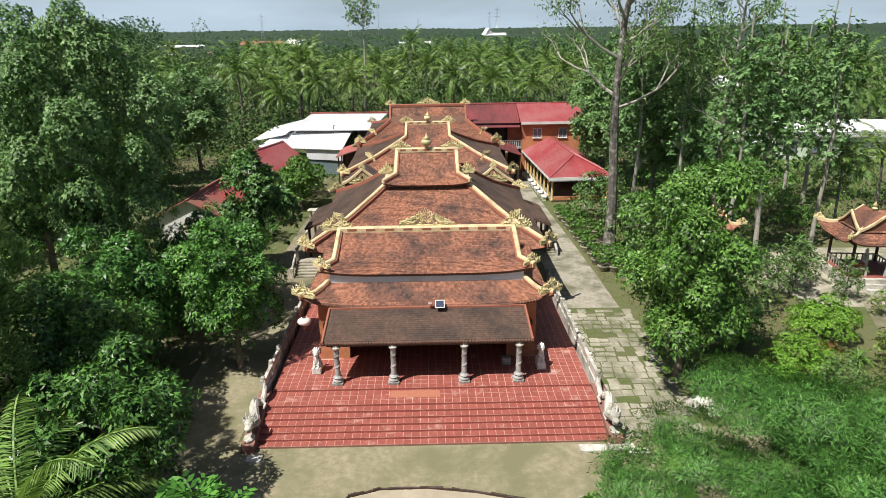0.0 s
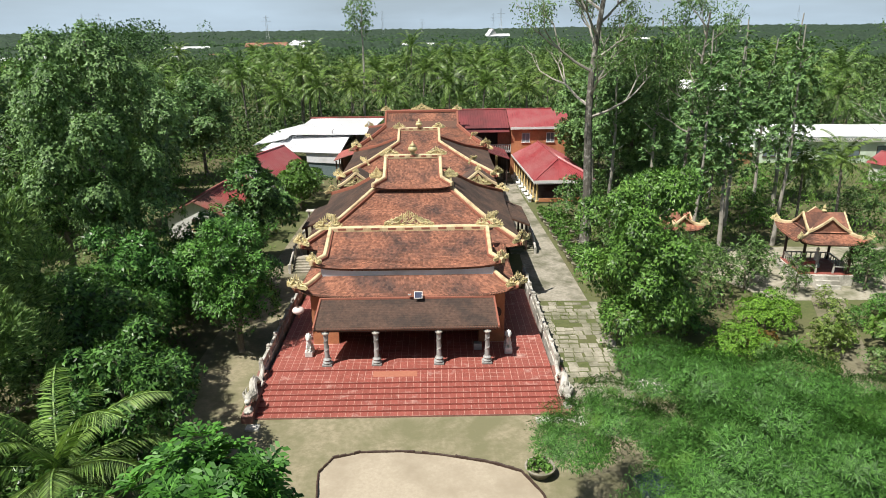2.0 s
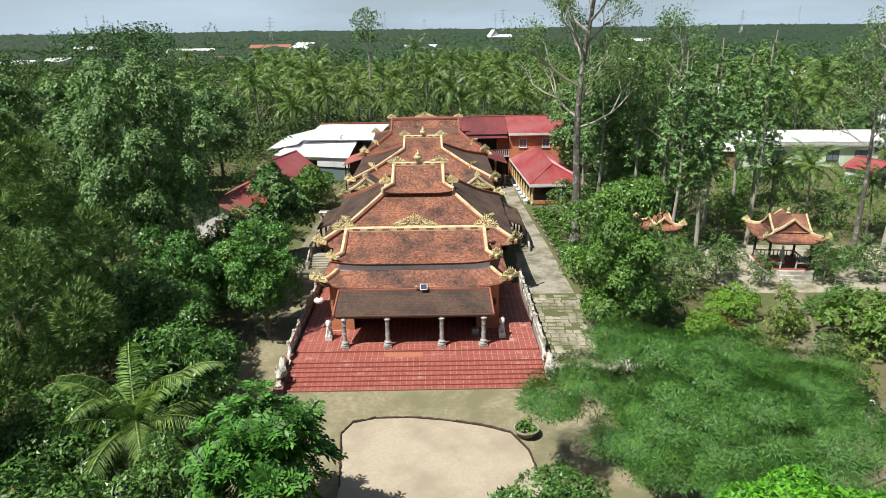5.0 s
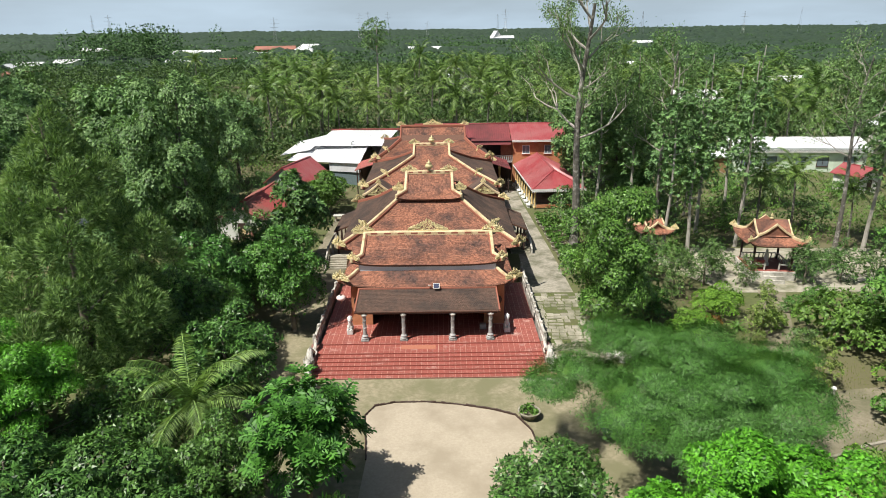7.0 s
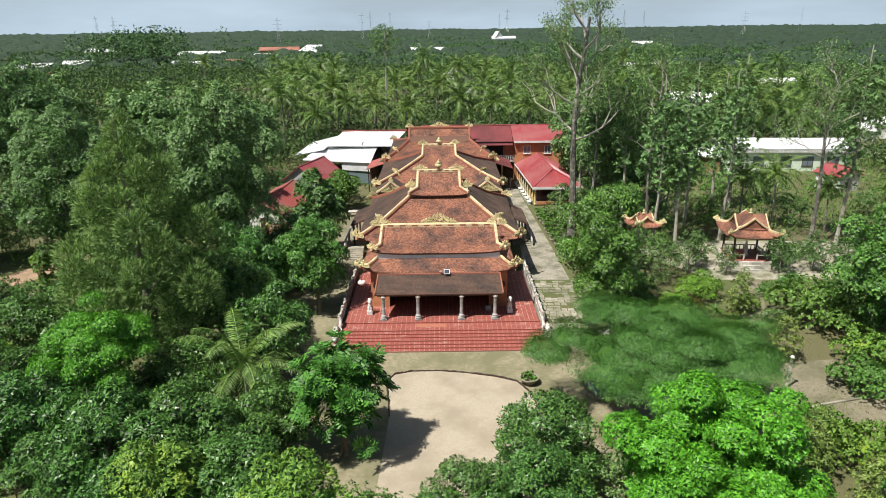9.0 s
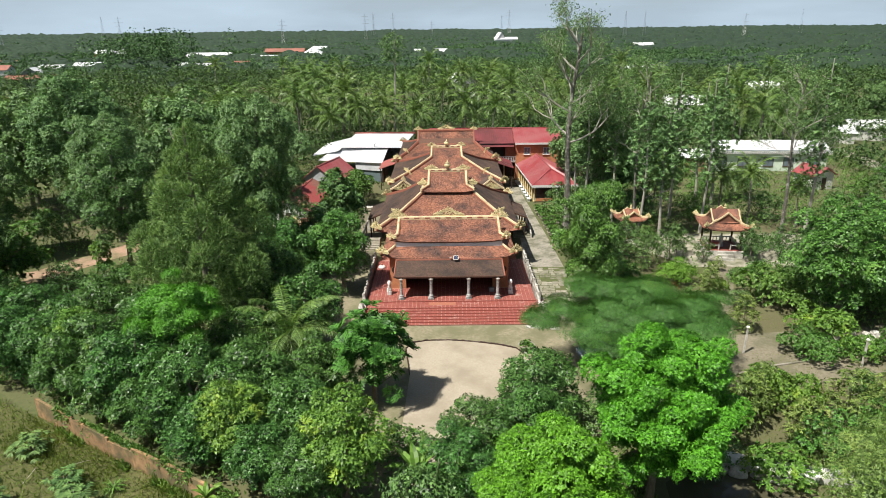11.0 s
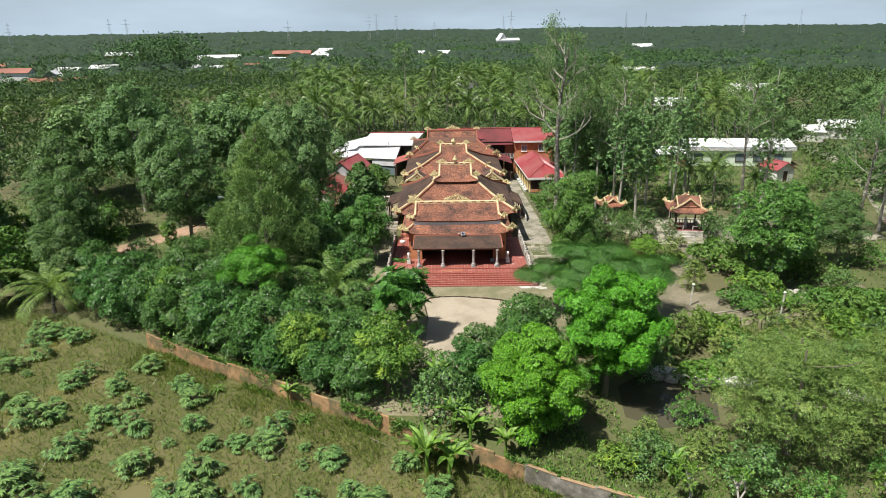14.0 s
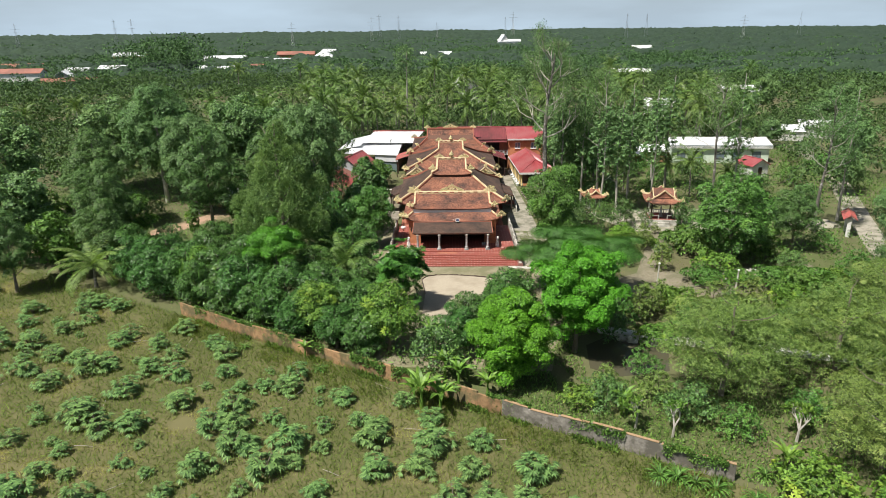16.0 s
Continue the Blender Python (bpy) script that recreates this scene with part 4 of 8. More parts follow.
def breadfruit(x, y):
    t = thing("breadfruit_tree", "breadfruit tree with very large lobed glossy leaves", "tree", "", pose(x, y, 0))
    part("trunk", trunk_mesh(16, 6.4, 0.2, 2.4, 1.2, 9), BARK, t)
    rnd = np.random.RandomState(16)
    out = []
    for k in range(170):
        d = sphere_points(1, rnd)[0]
        d[2] = abs(d[2]) if rnd.uniform() < 0.7 else d[2]
        c = np.array([0, 0, 3.9]) + d * np.array([2.8, 2.8, 3.5]) * (0.6 + 0.4 * rnd.uniform()) * (0.85 + 0.25 * math.sin(5 * math.atan2(d[1], d[0])))
        ax = d + np.array([0, 0, 0.9])
        ax /= np.linalg.norm(ax)
        u = np.cross(ax, (0.3, 0.9, 0.1))
        u /= np.linalg.norm(u)
        w = np.cross(ax, u)
        for j in range(9):
            b = j * 2.4 + rnd.uniform(-0.3, 0.3)
            e = rnd.uniform(0.75, 1.35)
            g = ax * math.cos(e) + (u * math.cos(b) + w * math.sin(b)) * math.sin(e)
            s = np.cross(g, ax)
            s /= np.linalg.norm(s)
            L = rnd.uniform(0.65, 1.05)
            n = np.cross(s, g)
            droop = -0.22 * L * ax
            out += [c, c + g * L * 0.55 + s * 0.07 * L, c + g * L + droop, c + g * L * 0.55 - s * 0.07 * L]
            for i in range(3):
                for side in (-1, 1):
                    o = c + g * L * (0.25 + 0.22 * i)
                    tip = o + s * side * L * (0.4 - 0.06 * abs(i - 0.7)) + g * L * 0.24 + n * 0.06 * L + droop * (0.3 + 0.25 * i)
                    m = (o + tip) / 2
                    out += [o, m + g * 0.09 * L, tip, m - g * 0.09 * L]
    quads_ob("crown", np.array(out), BREADLEAF, t)


breadfruit(-5.5, -13.0)
put(tree("flame_tree", "bright green feathery-leaved flame tree", 7.0, 6.0, 7.4, 8.0, FLAME, 17, 460, 112, 0.23, 0.15, 0.18, 0.55, "flat", flare=1.4, droop=0.1, simple=True), -19.0, -13.6)
put(tree("casuarina_tree", "tall soft casuarina with feathery grey-green needles", 12.0, 20.0, 10.6, 19.4, PINE, 18, 560, 230, 0.4, 0.07, 0.3, 0.75, "cone", flare=0.7, droop=-0.15, limbs=10, simple=True), -20.0, -4.6)
put(tree("rain_tree", "wide umbrella-shaped tree with fine feathery leaves", 17.4, 5.6, 5.7, 5.4, RAINLEAF, 19, 3300, 112, 0.27, 0.06, 0.28, 0.8, "flat", flare=1.5, droop=0.12, limbs=9, simple=True), 14.0, -11.0)
bright = put(tree("almond_tree", "vivid light green broad-leaved tree", 9.0, 9.8, 6.4, 8.2, BRIGHT, 20, 1020, 112, 0.22, 0.23, 0.24, 0.55, group="bright green trees", simple=True), 11.6, -23.4)
put(tree("almond_tree", "vivid light green broad-leaved tree, leafy to the ground", 8.2, 9.2, 4.6, 6.4, BRIGHT, 36, 840, 112, 0.22, 0.23, 0.2, 0.52, group="bright green trees", simple=True), 5.0, -28.8, 130)


def branchy_tree(label, x, y, height, r, seed, leaf, leaves=16, name="kapok_tree", reach=5.0):
    """A tall pale trunk with long bare limbs that fork, and thin leaf tufts at their ends."""
    t = thing(name, label, "tree", "tall bare-limbed trees", pose(x, y, 0))
    rnd = random.Random(seed)
    bm = bmesh.new()
    pts = [(0.03 * height * math.sin(i * 0.7 + seed) * i / 8, 0.02 * height * math.cos(i * 0.9) * i / 8, height * 0.92 * i / 8 - 0.2 * (i == 0)) for i in range(9)]
    tube(bm, pts, [r * (1.35 if i == 0 else 1.0) * (1 - 0.085 * i) for i in range(9)], 9)
    tips = []
    limbs = bmesh.new()

    def grow(p, d, L, q, depth):
        e = p + d * L + Vector((rnd.uniform(-0.1, 0.1), rnd.uniform(-0.1, 0.1), 0.1)) * L
        tube(limbs, [p, p.lerp(e, 0.5) + Vector((0, 0, -0.05 * L)), e], [q, q * 0.8, q * 0.6], 5)
        if depth <= 1:
            tips.append(e)
            tips.append(p.lerp(e, 0.5))
        if depth == 0:
            return
        for k in range(2 if depth < 3 else 3):
            a = rnd.uniform(0, 6.28)
            f = (d + 0.7 * Vector((math.cos(a), math.sin(a), rnd.uniform(-0.1, 0.8)))).normalized()
            grow(e, f, L * rnd.uniform(0.55, 0.8), q * 0.6, depth - 1)

    n = 13
    for k in range(n):
        f = 0.48 + 0.5 * k / n
        i = min(7, int(f * 8))
        p = Vector(pts[i]).lerp(Vector(pts[i + 1]), f * 8 - i)
        a = k * 2.4 + rnd.uniform(-0.4, 0.4)
        grow(p, Vector((math.cos(a), math.sin(a), 0.35 + 0.9 * (f - 0.42))).normalized(), reach * (1.0 - 0.55 * (f - 0.42)) * rnd.uniform(0.4, 0.62), r * 0.3, 3)
    part("trunk", bm, MOTTLED, t)
    part("limb", limbs, PALEBARK, t)
    nr = np.random.RandomState(seed)
    out = [leaf_fan(np.array(q) + nr.normal(0, 0.45, (leaves, 3)), sphere_points(leaves, nr), 0.27, 0.2, nr) for q in tips]
    quads_ob("crown", np.concatenate(out), leaf, t)
    return t


branchy_tree("tall grey-trunked tree with long bare limbs and sparse leaves", 15.3, 27.7, 27.5, 0.47, 21, GREYLEAF, 22, "kapok_tree", 6.0)
branchy_tree("tall pale tree with bare upper limbs", 42.0, 24.8, 22.0, 0.25, 33, GREYLEAF, 9, "bare_limbed_tree", 4.2)
branchy_tree("slender pale tree with thin limbs", 24.0, 27.5, 22.5, 0.24, 34, GREYLEAF, 14, "bare_limbed_tree", 3.6)
branchy_tree("slender tree with thin limbs beside the lane", 53.5, 14.4, 20.0, 0.26, 35, GREYLEAF, 12, "bare_limbed_tree", 4.0)
put(tree("broad_tree", "big mid-green tree in the garden", 10.4, 12.0, 6.6, 11.6, MANGO, 22, 400, 100, 0.33, 0.22, 0.3, 0.85, simple=True), 35.3, 0.3)
olive = put(tree("olive_leaved_tree", "loose olive-green tree by the pond", 12.5, 8.0, 4.8, 8.2, OLIVE, 23, 400, 112, 0.24, 0.13, 0.22, 0.8, simple=True, droop=0.4, group="olive-green trees"), 22.5, -31.0)
again(olive, 33.5, -28, 100, 0.95)
again(olive, 25.5, -25.5, 160, 0.75)
again(olive, 40.5, -34, 260, 1.0)
again(olive, 30, -40.5, 220, 0.9)
again(olive, 43.5, -20, 40, 1.0)
put(tree("dark_tree", "dark dense tree beside the temple", 5.2, 8.6, 6.0, 10.0, DARKLEAF, 24, 95, 100, 0.4, 0.2, 0.2, 0.9, "cone"), -14.2, 24.3)
small_t = put(tree("small_tree", "small light green tree by the metal roof", 5.0, 5.0, 3.4, 5.6, FEATHER, 25, 60, 80, 0.36, 0.2, 0.12, 0.8), -14.4, 43.0)
for x, y, k in [(-57, 5, 1.7), (-50, -2, 1.4), (-65, -4, 1.6), (-46, 9, 1.3), (-72, 6, 1.8), (-31, 15, 1.2), (38, -33, 1.3)]:
    again(small_t, x, y, 40 * x, k)
put(tree("column_bush", "slim columnar yellow-green bush", 1.7, 4.6, 2.6, 4.6, LIGHTMANGO, 26, 26, 80, 0.3, 0.2, 0.08, 0.5, category="bush"), -38.4, 12.4)

# tall woodland trees on both sides
tall = tree("woodland_tree", "tall dark grey-green woodland tree", 10.0, 14.5, 10.0, 15.4, GREYLEAF, 27, 540, 112, 0.26, 0.27, 0.28, 0.9, bark=MOTTLED, group="tall woodland trees", limbs=9, simple=True)
put(tall, -19.6, 11.2, 0, 1.0, 1.26)
tall2 = tree("woodland_tree", "tall leafy dark green woodland tree", 11.0, 13.4, 8.8, 13.8, DARKLEAF, 28, 500, 112, 0.26, 0.27, 0.3, 0.95, group="tall woodland trees", limbs=9, simple=True)
put(tall2, -27.5, 19, 50)
far_tall = tree("woodland_tree", "tall leafy woodland tree far back in the wood", 10.6, 14.0, 9.4, 14.6, GREYLEAF, 43, 110, 112, 0.58, 0.28, 0.28, 0.95, bark=MOTTLED, group="tall woodland trees", limbs=7, simple=True)
put(far_tall, -66, 46, 30, 1.0)
thin = tree("thin_trunk_tree", "slender pale-trunked tree with sparse high leaves", 4.6, 15.0, 12.2, 20.5, GREYLEAF, 29, 66, 42, 0.42, 0.2, 0.2, 0.85, bark=PALEBARK,  group="slender trees", limbs=12)
put(thin, 24.0, 24.7, 0, 0.95)
rnd_t = random.Random(9)
for x, y, k, s in [(-29, 34, 0, 1.0), (-36, 14, 1, 0.95), (-43, 26, 0, 1.05), (-33, 46, 1, 1.0), (-41, 45, 0, 1.1), (-54, 18, 1, 1.0), (-62, 38, 1, 1.15), (-47, 60, 0, 1.05), (-31, 60, 1, 0.95), (-37, 56, 0, 0.9), (-60, 55, 0, 1.1), (-47, 5, 1, 0.8), (-57, 2, 0, 0.85), (-70, 20, 1, 1.1), (-44, -2, 1, 0.65), (-24.5, 4, 0, 0.66), (-52, -8, 1, 0.6), (22, 38, 0, 0.95), (27, 45, 1, 0.6), (33, 52, 0, 0.6), (20.5, 52, 1, 0.9), (24, 60, 0, 0.75), (37, 62, 1, 0.6), (76, 30, 0, 0.85), (46, 6, 1, 0.62), (55, -2, 0, 0.7), (50, -12, 1, 0.65), (62, 4, 0, 0.75), (110, 118, 1, 0.75), (125, 135, 0, 0.8), (88, 124, 1, 0.75), (101, 140, 0, 0.8), (78, 112, 1, 0.7), (122, 104, 0, 0.75), (132, 92, 1, 0.8), (113, 72, 0, 0.75), (101, 52, 1, 0.7), (93, 30, 0, 0.75), (72, 16, 1, 0.62), (90, 66, 1, 0.55), (78, 84, 0, 0.5), (96, 84, 1, 0.5), (70, 36, 0, 0.5), (112, 30, 1, 0.7)]:
    again(far_tall if y > 40 or abs(x) > 55 else tall if k == 0 else tall2, x, y, rnd_t.uniform(0, 360), s, s * rnd_t.uniform(0.92, 1.08))
for x, y, s in [(26.7, 25.0, 0.98), (30.5, 33, 1.02), (36.5, 40, 0.95), (39.7, 41.9, 1.05), (45.2, 25.2, 1.05), (18.5, 33, 0.95), (33, 28, 0.9), (22, 31, 1.0), (19, 42, 1.0), (60, 20, 1.0)]:
    again(thin, x, y, rnd_t.uniform(0, 360), s, s * rnd_t.uniform(0.9, 1.12))

put(tree("broad_tree", "huge dark leafy tree in the woodland", 13.0, 22.0, 12.4, 21.0, GREYLEAF, 41, 420, 120, 0.42, 0.22, 0.4, 1.1, bark=PALEBARK, limbs=12, simple=True), -51.5, 34)

# coconut palms
short_palm = put(coconut_palm("short coconut palm with long arching fronds", 4.0, 31, 5.2, 20, leaflets=70, blade=0.028, width=0.75, leaf=PALMLIGHT), -12.2, -9.4, 200)
again(short_palm, -43.2, -6.6, 60, 1.15, 0.75)
palm = coconut_palm("coconut palm with a full crown of drooping fronds", 9.6, 32, 5.0, 19, leaflets=22, blade=0.1, width=0.8)
put(palm, -8, 84, 0)
for x, y, s in [(36, 30, 0.75), (29, 36, 0.65), (41, 32, 0.75), (46.5, 30, 0.6), (31.5, 40, 0.7), (-12, 121, 1.15), (-30.5, 137, 1.1), (-58, 220, 1.2), (-44, 188, 1.2), (-16.6, 108.5, 1.1), (9.4, 118, 1.1), (-2.5, 126, 1.1), (9, 182, 1.2), (-105, 244, 1.2), (-105, 102, 1.0), (-115, 96, 0.9), (-74, 240, 1.2), (-71.5, 113, 1.0), (60.5, 100, 0.9), (134, 228, 1.1), (-22, 99, 1.0), (-36, 112, 1.1), (18, 104, 1.0), (26, 122, 1.05)]:
    again(palm, x, y, rnd_t.uniform(0, 360), s)
for i in range(80):
    x, y = rnd_t.uniform(-62, 75), 76 + 130 * rnd_t.uniform(0, 1) ** 1.6
    if y < 84 and -24 < x < 24:
        y += 14
    s = rnd_t.uniform(0.8, 1.2)
    again(palm, x, y, rnd_t.uniform(0, 360), s, s * rnd_t.uniform(0.85, 1.25))

# far woods, one mass of clumps that goes to the horizon


OPEN = [(-267, 328, 22), (-222, 300, 20), (-262, 402, 18), (-205, 518, 24), (-175, 412, 22), (-113, 500, 12), (-145, 562, 18), (-147, 495, 14), (-52, 538, 14), (-19, 568, 18), (-324, 595, 18), (206, 668, 14), (104, 318, 13), (82, 975, 22), (-150, 424, 12), (84, 146, 11), (112, 176, 10), (3, 203, 7), (-350, 460, 25)]


# Kept dark and blue-green: shade between crowns and distance haze, put into the colour.
SHADECANOPY = surface("far_canopy", (0.012, 0.031, 0.014), (0.03, 0.062, 0.026), 0.12, (0.016, 0.038, 0.02), 0.012, 0.9, 0.6, 0.0, (0.4, 0.62))


def canopy_height(x, y):
    """Round crowns of uneven height on a jittered grid, lower where houses stand."""
    cell, best = 9.0, np.zeros_like(x)
    gx, gy = np.floor(x / cell), np.floor(y / cell)
    for i in (-1, 0, 1):
        for j in (-1, 0, 1):
            cx, cy = gx + i, gy + j
            h1, h2, h3 = [np.abs(np.sin(cx * a + cy * b) * 43758.5) % 1 for a, b in ((12.9, 78.2), (39.3, 11.1), (73.1, 52.2))]
            px, py, rad = (cx + h1) * cell, (cy + h2) * cell, cell * (0.55 + 0.4 * h3)
            d2 = ((x - px) ** 2 + (y - py) ** 2) / rad ** 2
            best = np.maximum(best, (4.5 + 5.0 * h3 * h1) * np.sqrt(np.clip(1.15 - d2, 0, 1)))
    broad = 0.8 + 0.3 * np.sin(x / 83 + 2.1 * np.sin(y / 140)) * np.sin(y / 97 + x / 210)
    best = best * broad
    for hx, hy, hw in OPEN:
        best = np.where((np.abs(x - hx) < hw) & (y - hy > -9 * hw ** 0.5) & (y - hy < 10), best * 0.3, best)
    return best


def far_woods():
    rnd = np.random.RandomState(77)
    na, nr = 540, 250
    ang = np.linspace(0.8, 2.34, na)
    rad = 300 * (3900 / 300) ** np.linspace(0, 1, nr)
    a, r = np.meshgrid(ang, rad)
    a, r = a + rnd.uniform(-0.4, 0.4, a.shape) * (ang[1] - ang[0]), r * (1 + rnd.uniform(-0.003, 0.003, r.shape))
    x, y = r * np.cos(a), r * np.sin(a)
    z = canopy_height(x, y) * (1 + r / 2600) * np.clip((r - 302) / 40, 0, 1) + rnd.uniform(-0.5, 0.5, r.shape)
    k = (np.arange(nr - 1)[:, None] * na + np.arange(na - 1)[None]).ravel()
    quads = np.stack([k, k + na, k + na + 1, k + 1], 1)
    me = bpy.data.meshes.new("far_canopy")
    me.vertices.add(na * nr)
    me.vertices.foreach_set("co", np.stack([x, y, np.maximum(z, 0.2)], 2).astype(np.float32).ravel())
    me.loops.add(quads.size)
    me.loops.foreach_set("vertex_index", quads.astype(np.int32).ravel())
    me.polygons.add(len(quads))
    me.polygons.foreach_set("loop_start", np.arange(0, quads.size, 4, dtype=np.int32))
    me.materials.append(SHADECANOPY)
    me.update(calc_edges=True)
    me.shade_smooth()
    tagged(new("far_canopy", me), "unbroken treetops of flat woodland to the horizon", "woodland", kind="stuff")
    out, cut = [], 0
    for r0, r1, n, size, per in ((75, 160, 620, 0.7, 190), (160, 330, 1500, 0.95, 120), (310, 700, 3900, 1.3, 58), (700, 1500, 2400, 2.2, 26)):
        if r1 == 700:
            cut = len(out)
        for i in range(n):
            a = rnd.uniform(0.8, 2.34) if r0 > 300 else rnd.uniform(0.66, 2.48) if r0 > 100 else rnd.uniform(0.5, 2.64)
            r = math.sqrt(rnd.uniform(r0 * r0, r1 * r1))
            x, y = r * math.cos(a), r * math.sin(a)
            if y < 70 and -32 < x < 45 or (40 < x < 75 and 45 < y < 80):
                continue
            if any(abs(x - hx) < hw and -9 * hw ** 0.5 < y - hy < 10 for hx, hy, hw in OPEN):
                continue
            h = rnd.uniform(5, 10) * (0.75 if r < 170 else 1) * (1.25 if rnd.uniform() < 0.12 else 1) * (0.8 + 0.45 * noise.noise((x / 60, y / 60, 4.0)))
            w = rnd.uniform(5, 10) * (1 + r / 1500)
            n3 = sphere_points(per, rnd)
            n3[:, 2] = np.abs(n3[:, 2])
            pos = np.array([x, y, h * 0.5]) + n3 * np.array([w / 2, w / 2, h * 0.55]) * rnd.uniform(0.8, 1, (per, 1))
            out.append(leaf_fan(pos, n3 * 0.7, size, 0.32, rnd, droop=0.1, simple=True))
    for i in range(40):
        x, y, h = rnd.normal(-212, 17), rnd.normal(425, 30), rnd.uniform(20, 29)
        n3 = sphere_points(160, rnd)
        pos = np.array([x, y, h * 0.6]) + n3 * np.array([6, 6, h * 0.4]) * rnd.uniform(0.5, 1, (160, 1))
        out.append(leaf_fan(pos, n3 * 0.7, 1.6, 0.38, rnd, droop=0.1, simple=True))
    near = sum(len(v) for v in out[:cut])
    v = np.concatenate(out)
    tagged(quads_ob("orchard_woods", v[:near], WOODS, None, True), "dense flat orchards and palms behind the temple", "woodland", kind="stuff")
    tagged(quads_ob("far_woods", v[near:], HAZELEAF, None, True), "leafy tree clumps over the wide flat woodland", "woodland", kind="stuff")


far_woods()

# ---- terrace, steps, rails ----
X0, X1, TILE, RISE = -8.0, 8.4, 0.4, 0.1125


def grid_tiles(x0, x1, y0, y1, z, gap=0.014):
    """Square floor tiles, proud of their joints, as one run of geometry."""
    vs, fs = [], []
    nx, ny = round((x1 - x0) / TILE), round((y1 - y0) / TILE)
    sx, sy = (x1 - x0) / nx, (y1 - y0) / ny
    for j in range(ny):
        for i in range(nx):
            a, b, c, d = x0 + i * sx + gap, x0 + (i + 1) * sx - gap, y0 + j * sy + gap, y0 + (j + 1) * sy - gap
            k = len(vs)
            vs += [(a, c, z), (b, c, z), (b, d, z), (a, d, z), (a, c, z - 0.012), (b, c, z - 0.012)]
            fs += [(k, k + 1, k + 2, k + 3), (k + 4, k + 5, k + 1, k)]
    return vs, fs


def terrace():
    t = thing("terrace", "red-tiled terrace with wide front steps", "terrace", "", TM, "structure")
    for k in range(1, 9):
        y0 = 0.4 * (k - 1) if k < 8 else 3.7
        y1 = 15.6
        part("step", boxed(X0, X1, y0, y1, RISE * (k - 1) - (0.2 if k == 1 else 0.002), RISE * k - 0.006), PLINTHRED if k == 1 else REDRISER, t)
        part("joint_bed", boxed(X0, X1, y0 + 0.004, (0.4 * k if k < 7 else (3.7 if k == 7 else y1)), RISE * k - 0.006, RISE * k - 0.001), GROUT, t)
    vs, fs = grid_tiles(X0, X1, 2.8, 3.7, RISE * 7 + 0.005)
    tagged(mesh_ob("floor_tiles", vs, fs, REDTILE, t), kind="stuff")
    for a, b, c, d in ((X0, X1, 3.7, 6.9), (X0, -6.02, 6.9, 15.5), (6.02, X1, 6.9, 15.5), (-4.8, 4.8, 6.9, 10.1)):
        vs, fs = grid_tiles(a, b, c, d, RISE * 8 + 0.005)
        tagged(mesh_ob("floor_tiles", vs, fs, REDTILE, t), kind="stuff")
    part("worn_patch", boxed(-1.95, 0.6, 2.95, 3.6, RISE * 7, RISE * 7 + 0.009), REDPATCH, t, "faded orange patch of relaid tiles")
    for sx, label in ((X0 - 0.62, "left"), (X1 + 0.02, "right")):
        # sloping side parapets of the steps with their end blocks
        vs = [(sx, -0.35, -0.2), (sx + 0.6, -0.35, -0.2), (sx + 0.6, 3.6, -0.2), (sx, 3.6, -0.2), (sx, -0.35, 0.42), (sx + 0.6, -0.35, 0.42), (sx + 0.6, 3.6, 1.0), (sx, 3.6, 1.0)]
        mesh_ob("step_parapet", vs, [(3, 2, 1, 0), (4, 5, 6, 7), (0, 1, 5, 4), (1, 2, 6, 5), (2, 3, 7, 6), (3, 0, 4, 7)], PLINTHRED, t)
    return t


REDRISER = surface("red_riser", (0.24, 0.065, 0.05), (0.31, 0.09, 0.07), 0.8, rough=0.6)
REDPATCH = surface("faded_tile", (0.36, 0.13, 0.08), (0.42, 0.17, 0.11), 1.0, rough=0.7)
the_terrace = terrace()


def balustrade(x, y0, y1, label):
    r = thing("balustrade", label, "balustrade", "terrace balustrades", TM)
    n = round((y1 - y0) / 1.75)
    part("base_wall", boxed(x - 0.11, x + 0.11, y0, y1, -0.1, 1.12), PALESTONE, r)
    part("handrail", boxed(x - 0.09, x + 0.09, y0, y1, 1.52, 1.64, bevel=0.02), PALESTONE, r)
    for i in range(n + 1):
        y = y0 + (y1 - y0) * i / n
        bm = boxed(x - 0.13, x + 0.13, y - 0.13, y + 0.13, 1.1, 1.72, bevel=0.02)
        lathe(bm, [(0.1, 1.72), (0.13, 1.77), (0.12, 1.86), (0.05, 1.92)], 8, (x, y, 0))
        part("post", bm, PALESTONE, r)
    for i in range(n):
        y = y0 + (y1 - y0) * (i + 0.5) / n
        part("panel", boxed(x - 0.045, x + 0.045, y - 0.68, y + 0.68, 1.12, 1.46, bevel=0.02), PALESTONE, r)


balustrade(X0 - 0.35, 3.4, 15.6, "pale weathered stone balustrade along the terrace")
balustrade(X1 + 0.3, 3.4, 18.2, "pale stone balustrade above the side path")


def blob(bm, c, r, seg=10, rings=7, m=Matrix()):
    res = bmesh.ops.create_uvsphere(bm, u_segments=seg, v_segments=rings, radius=1, matrix=m @ Matrix.Translation(c) @ Matrix.Diagonal((*r, 1)))
    return res


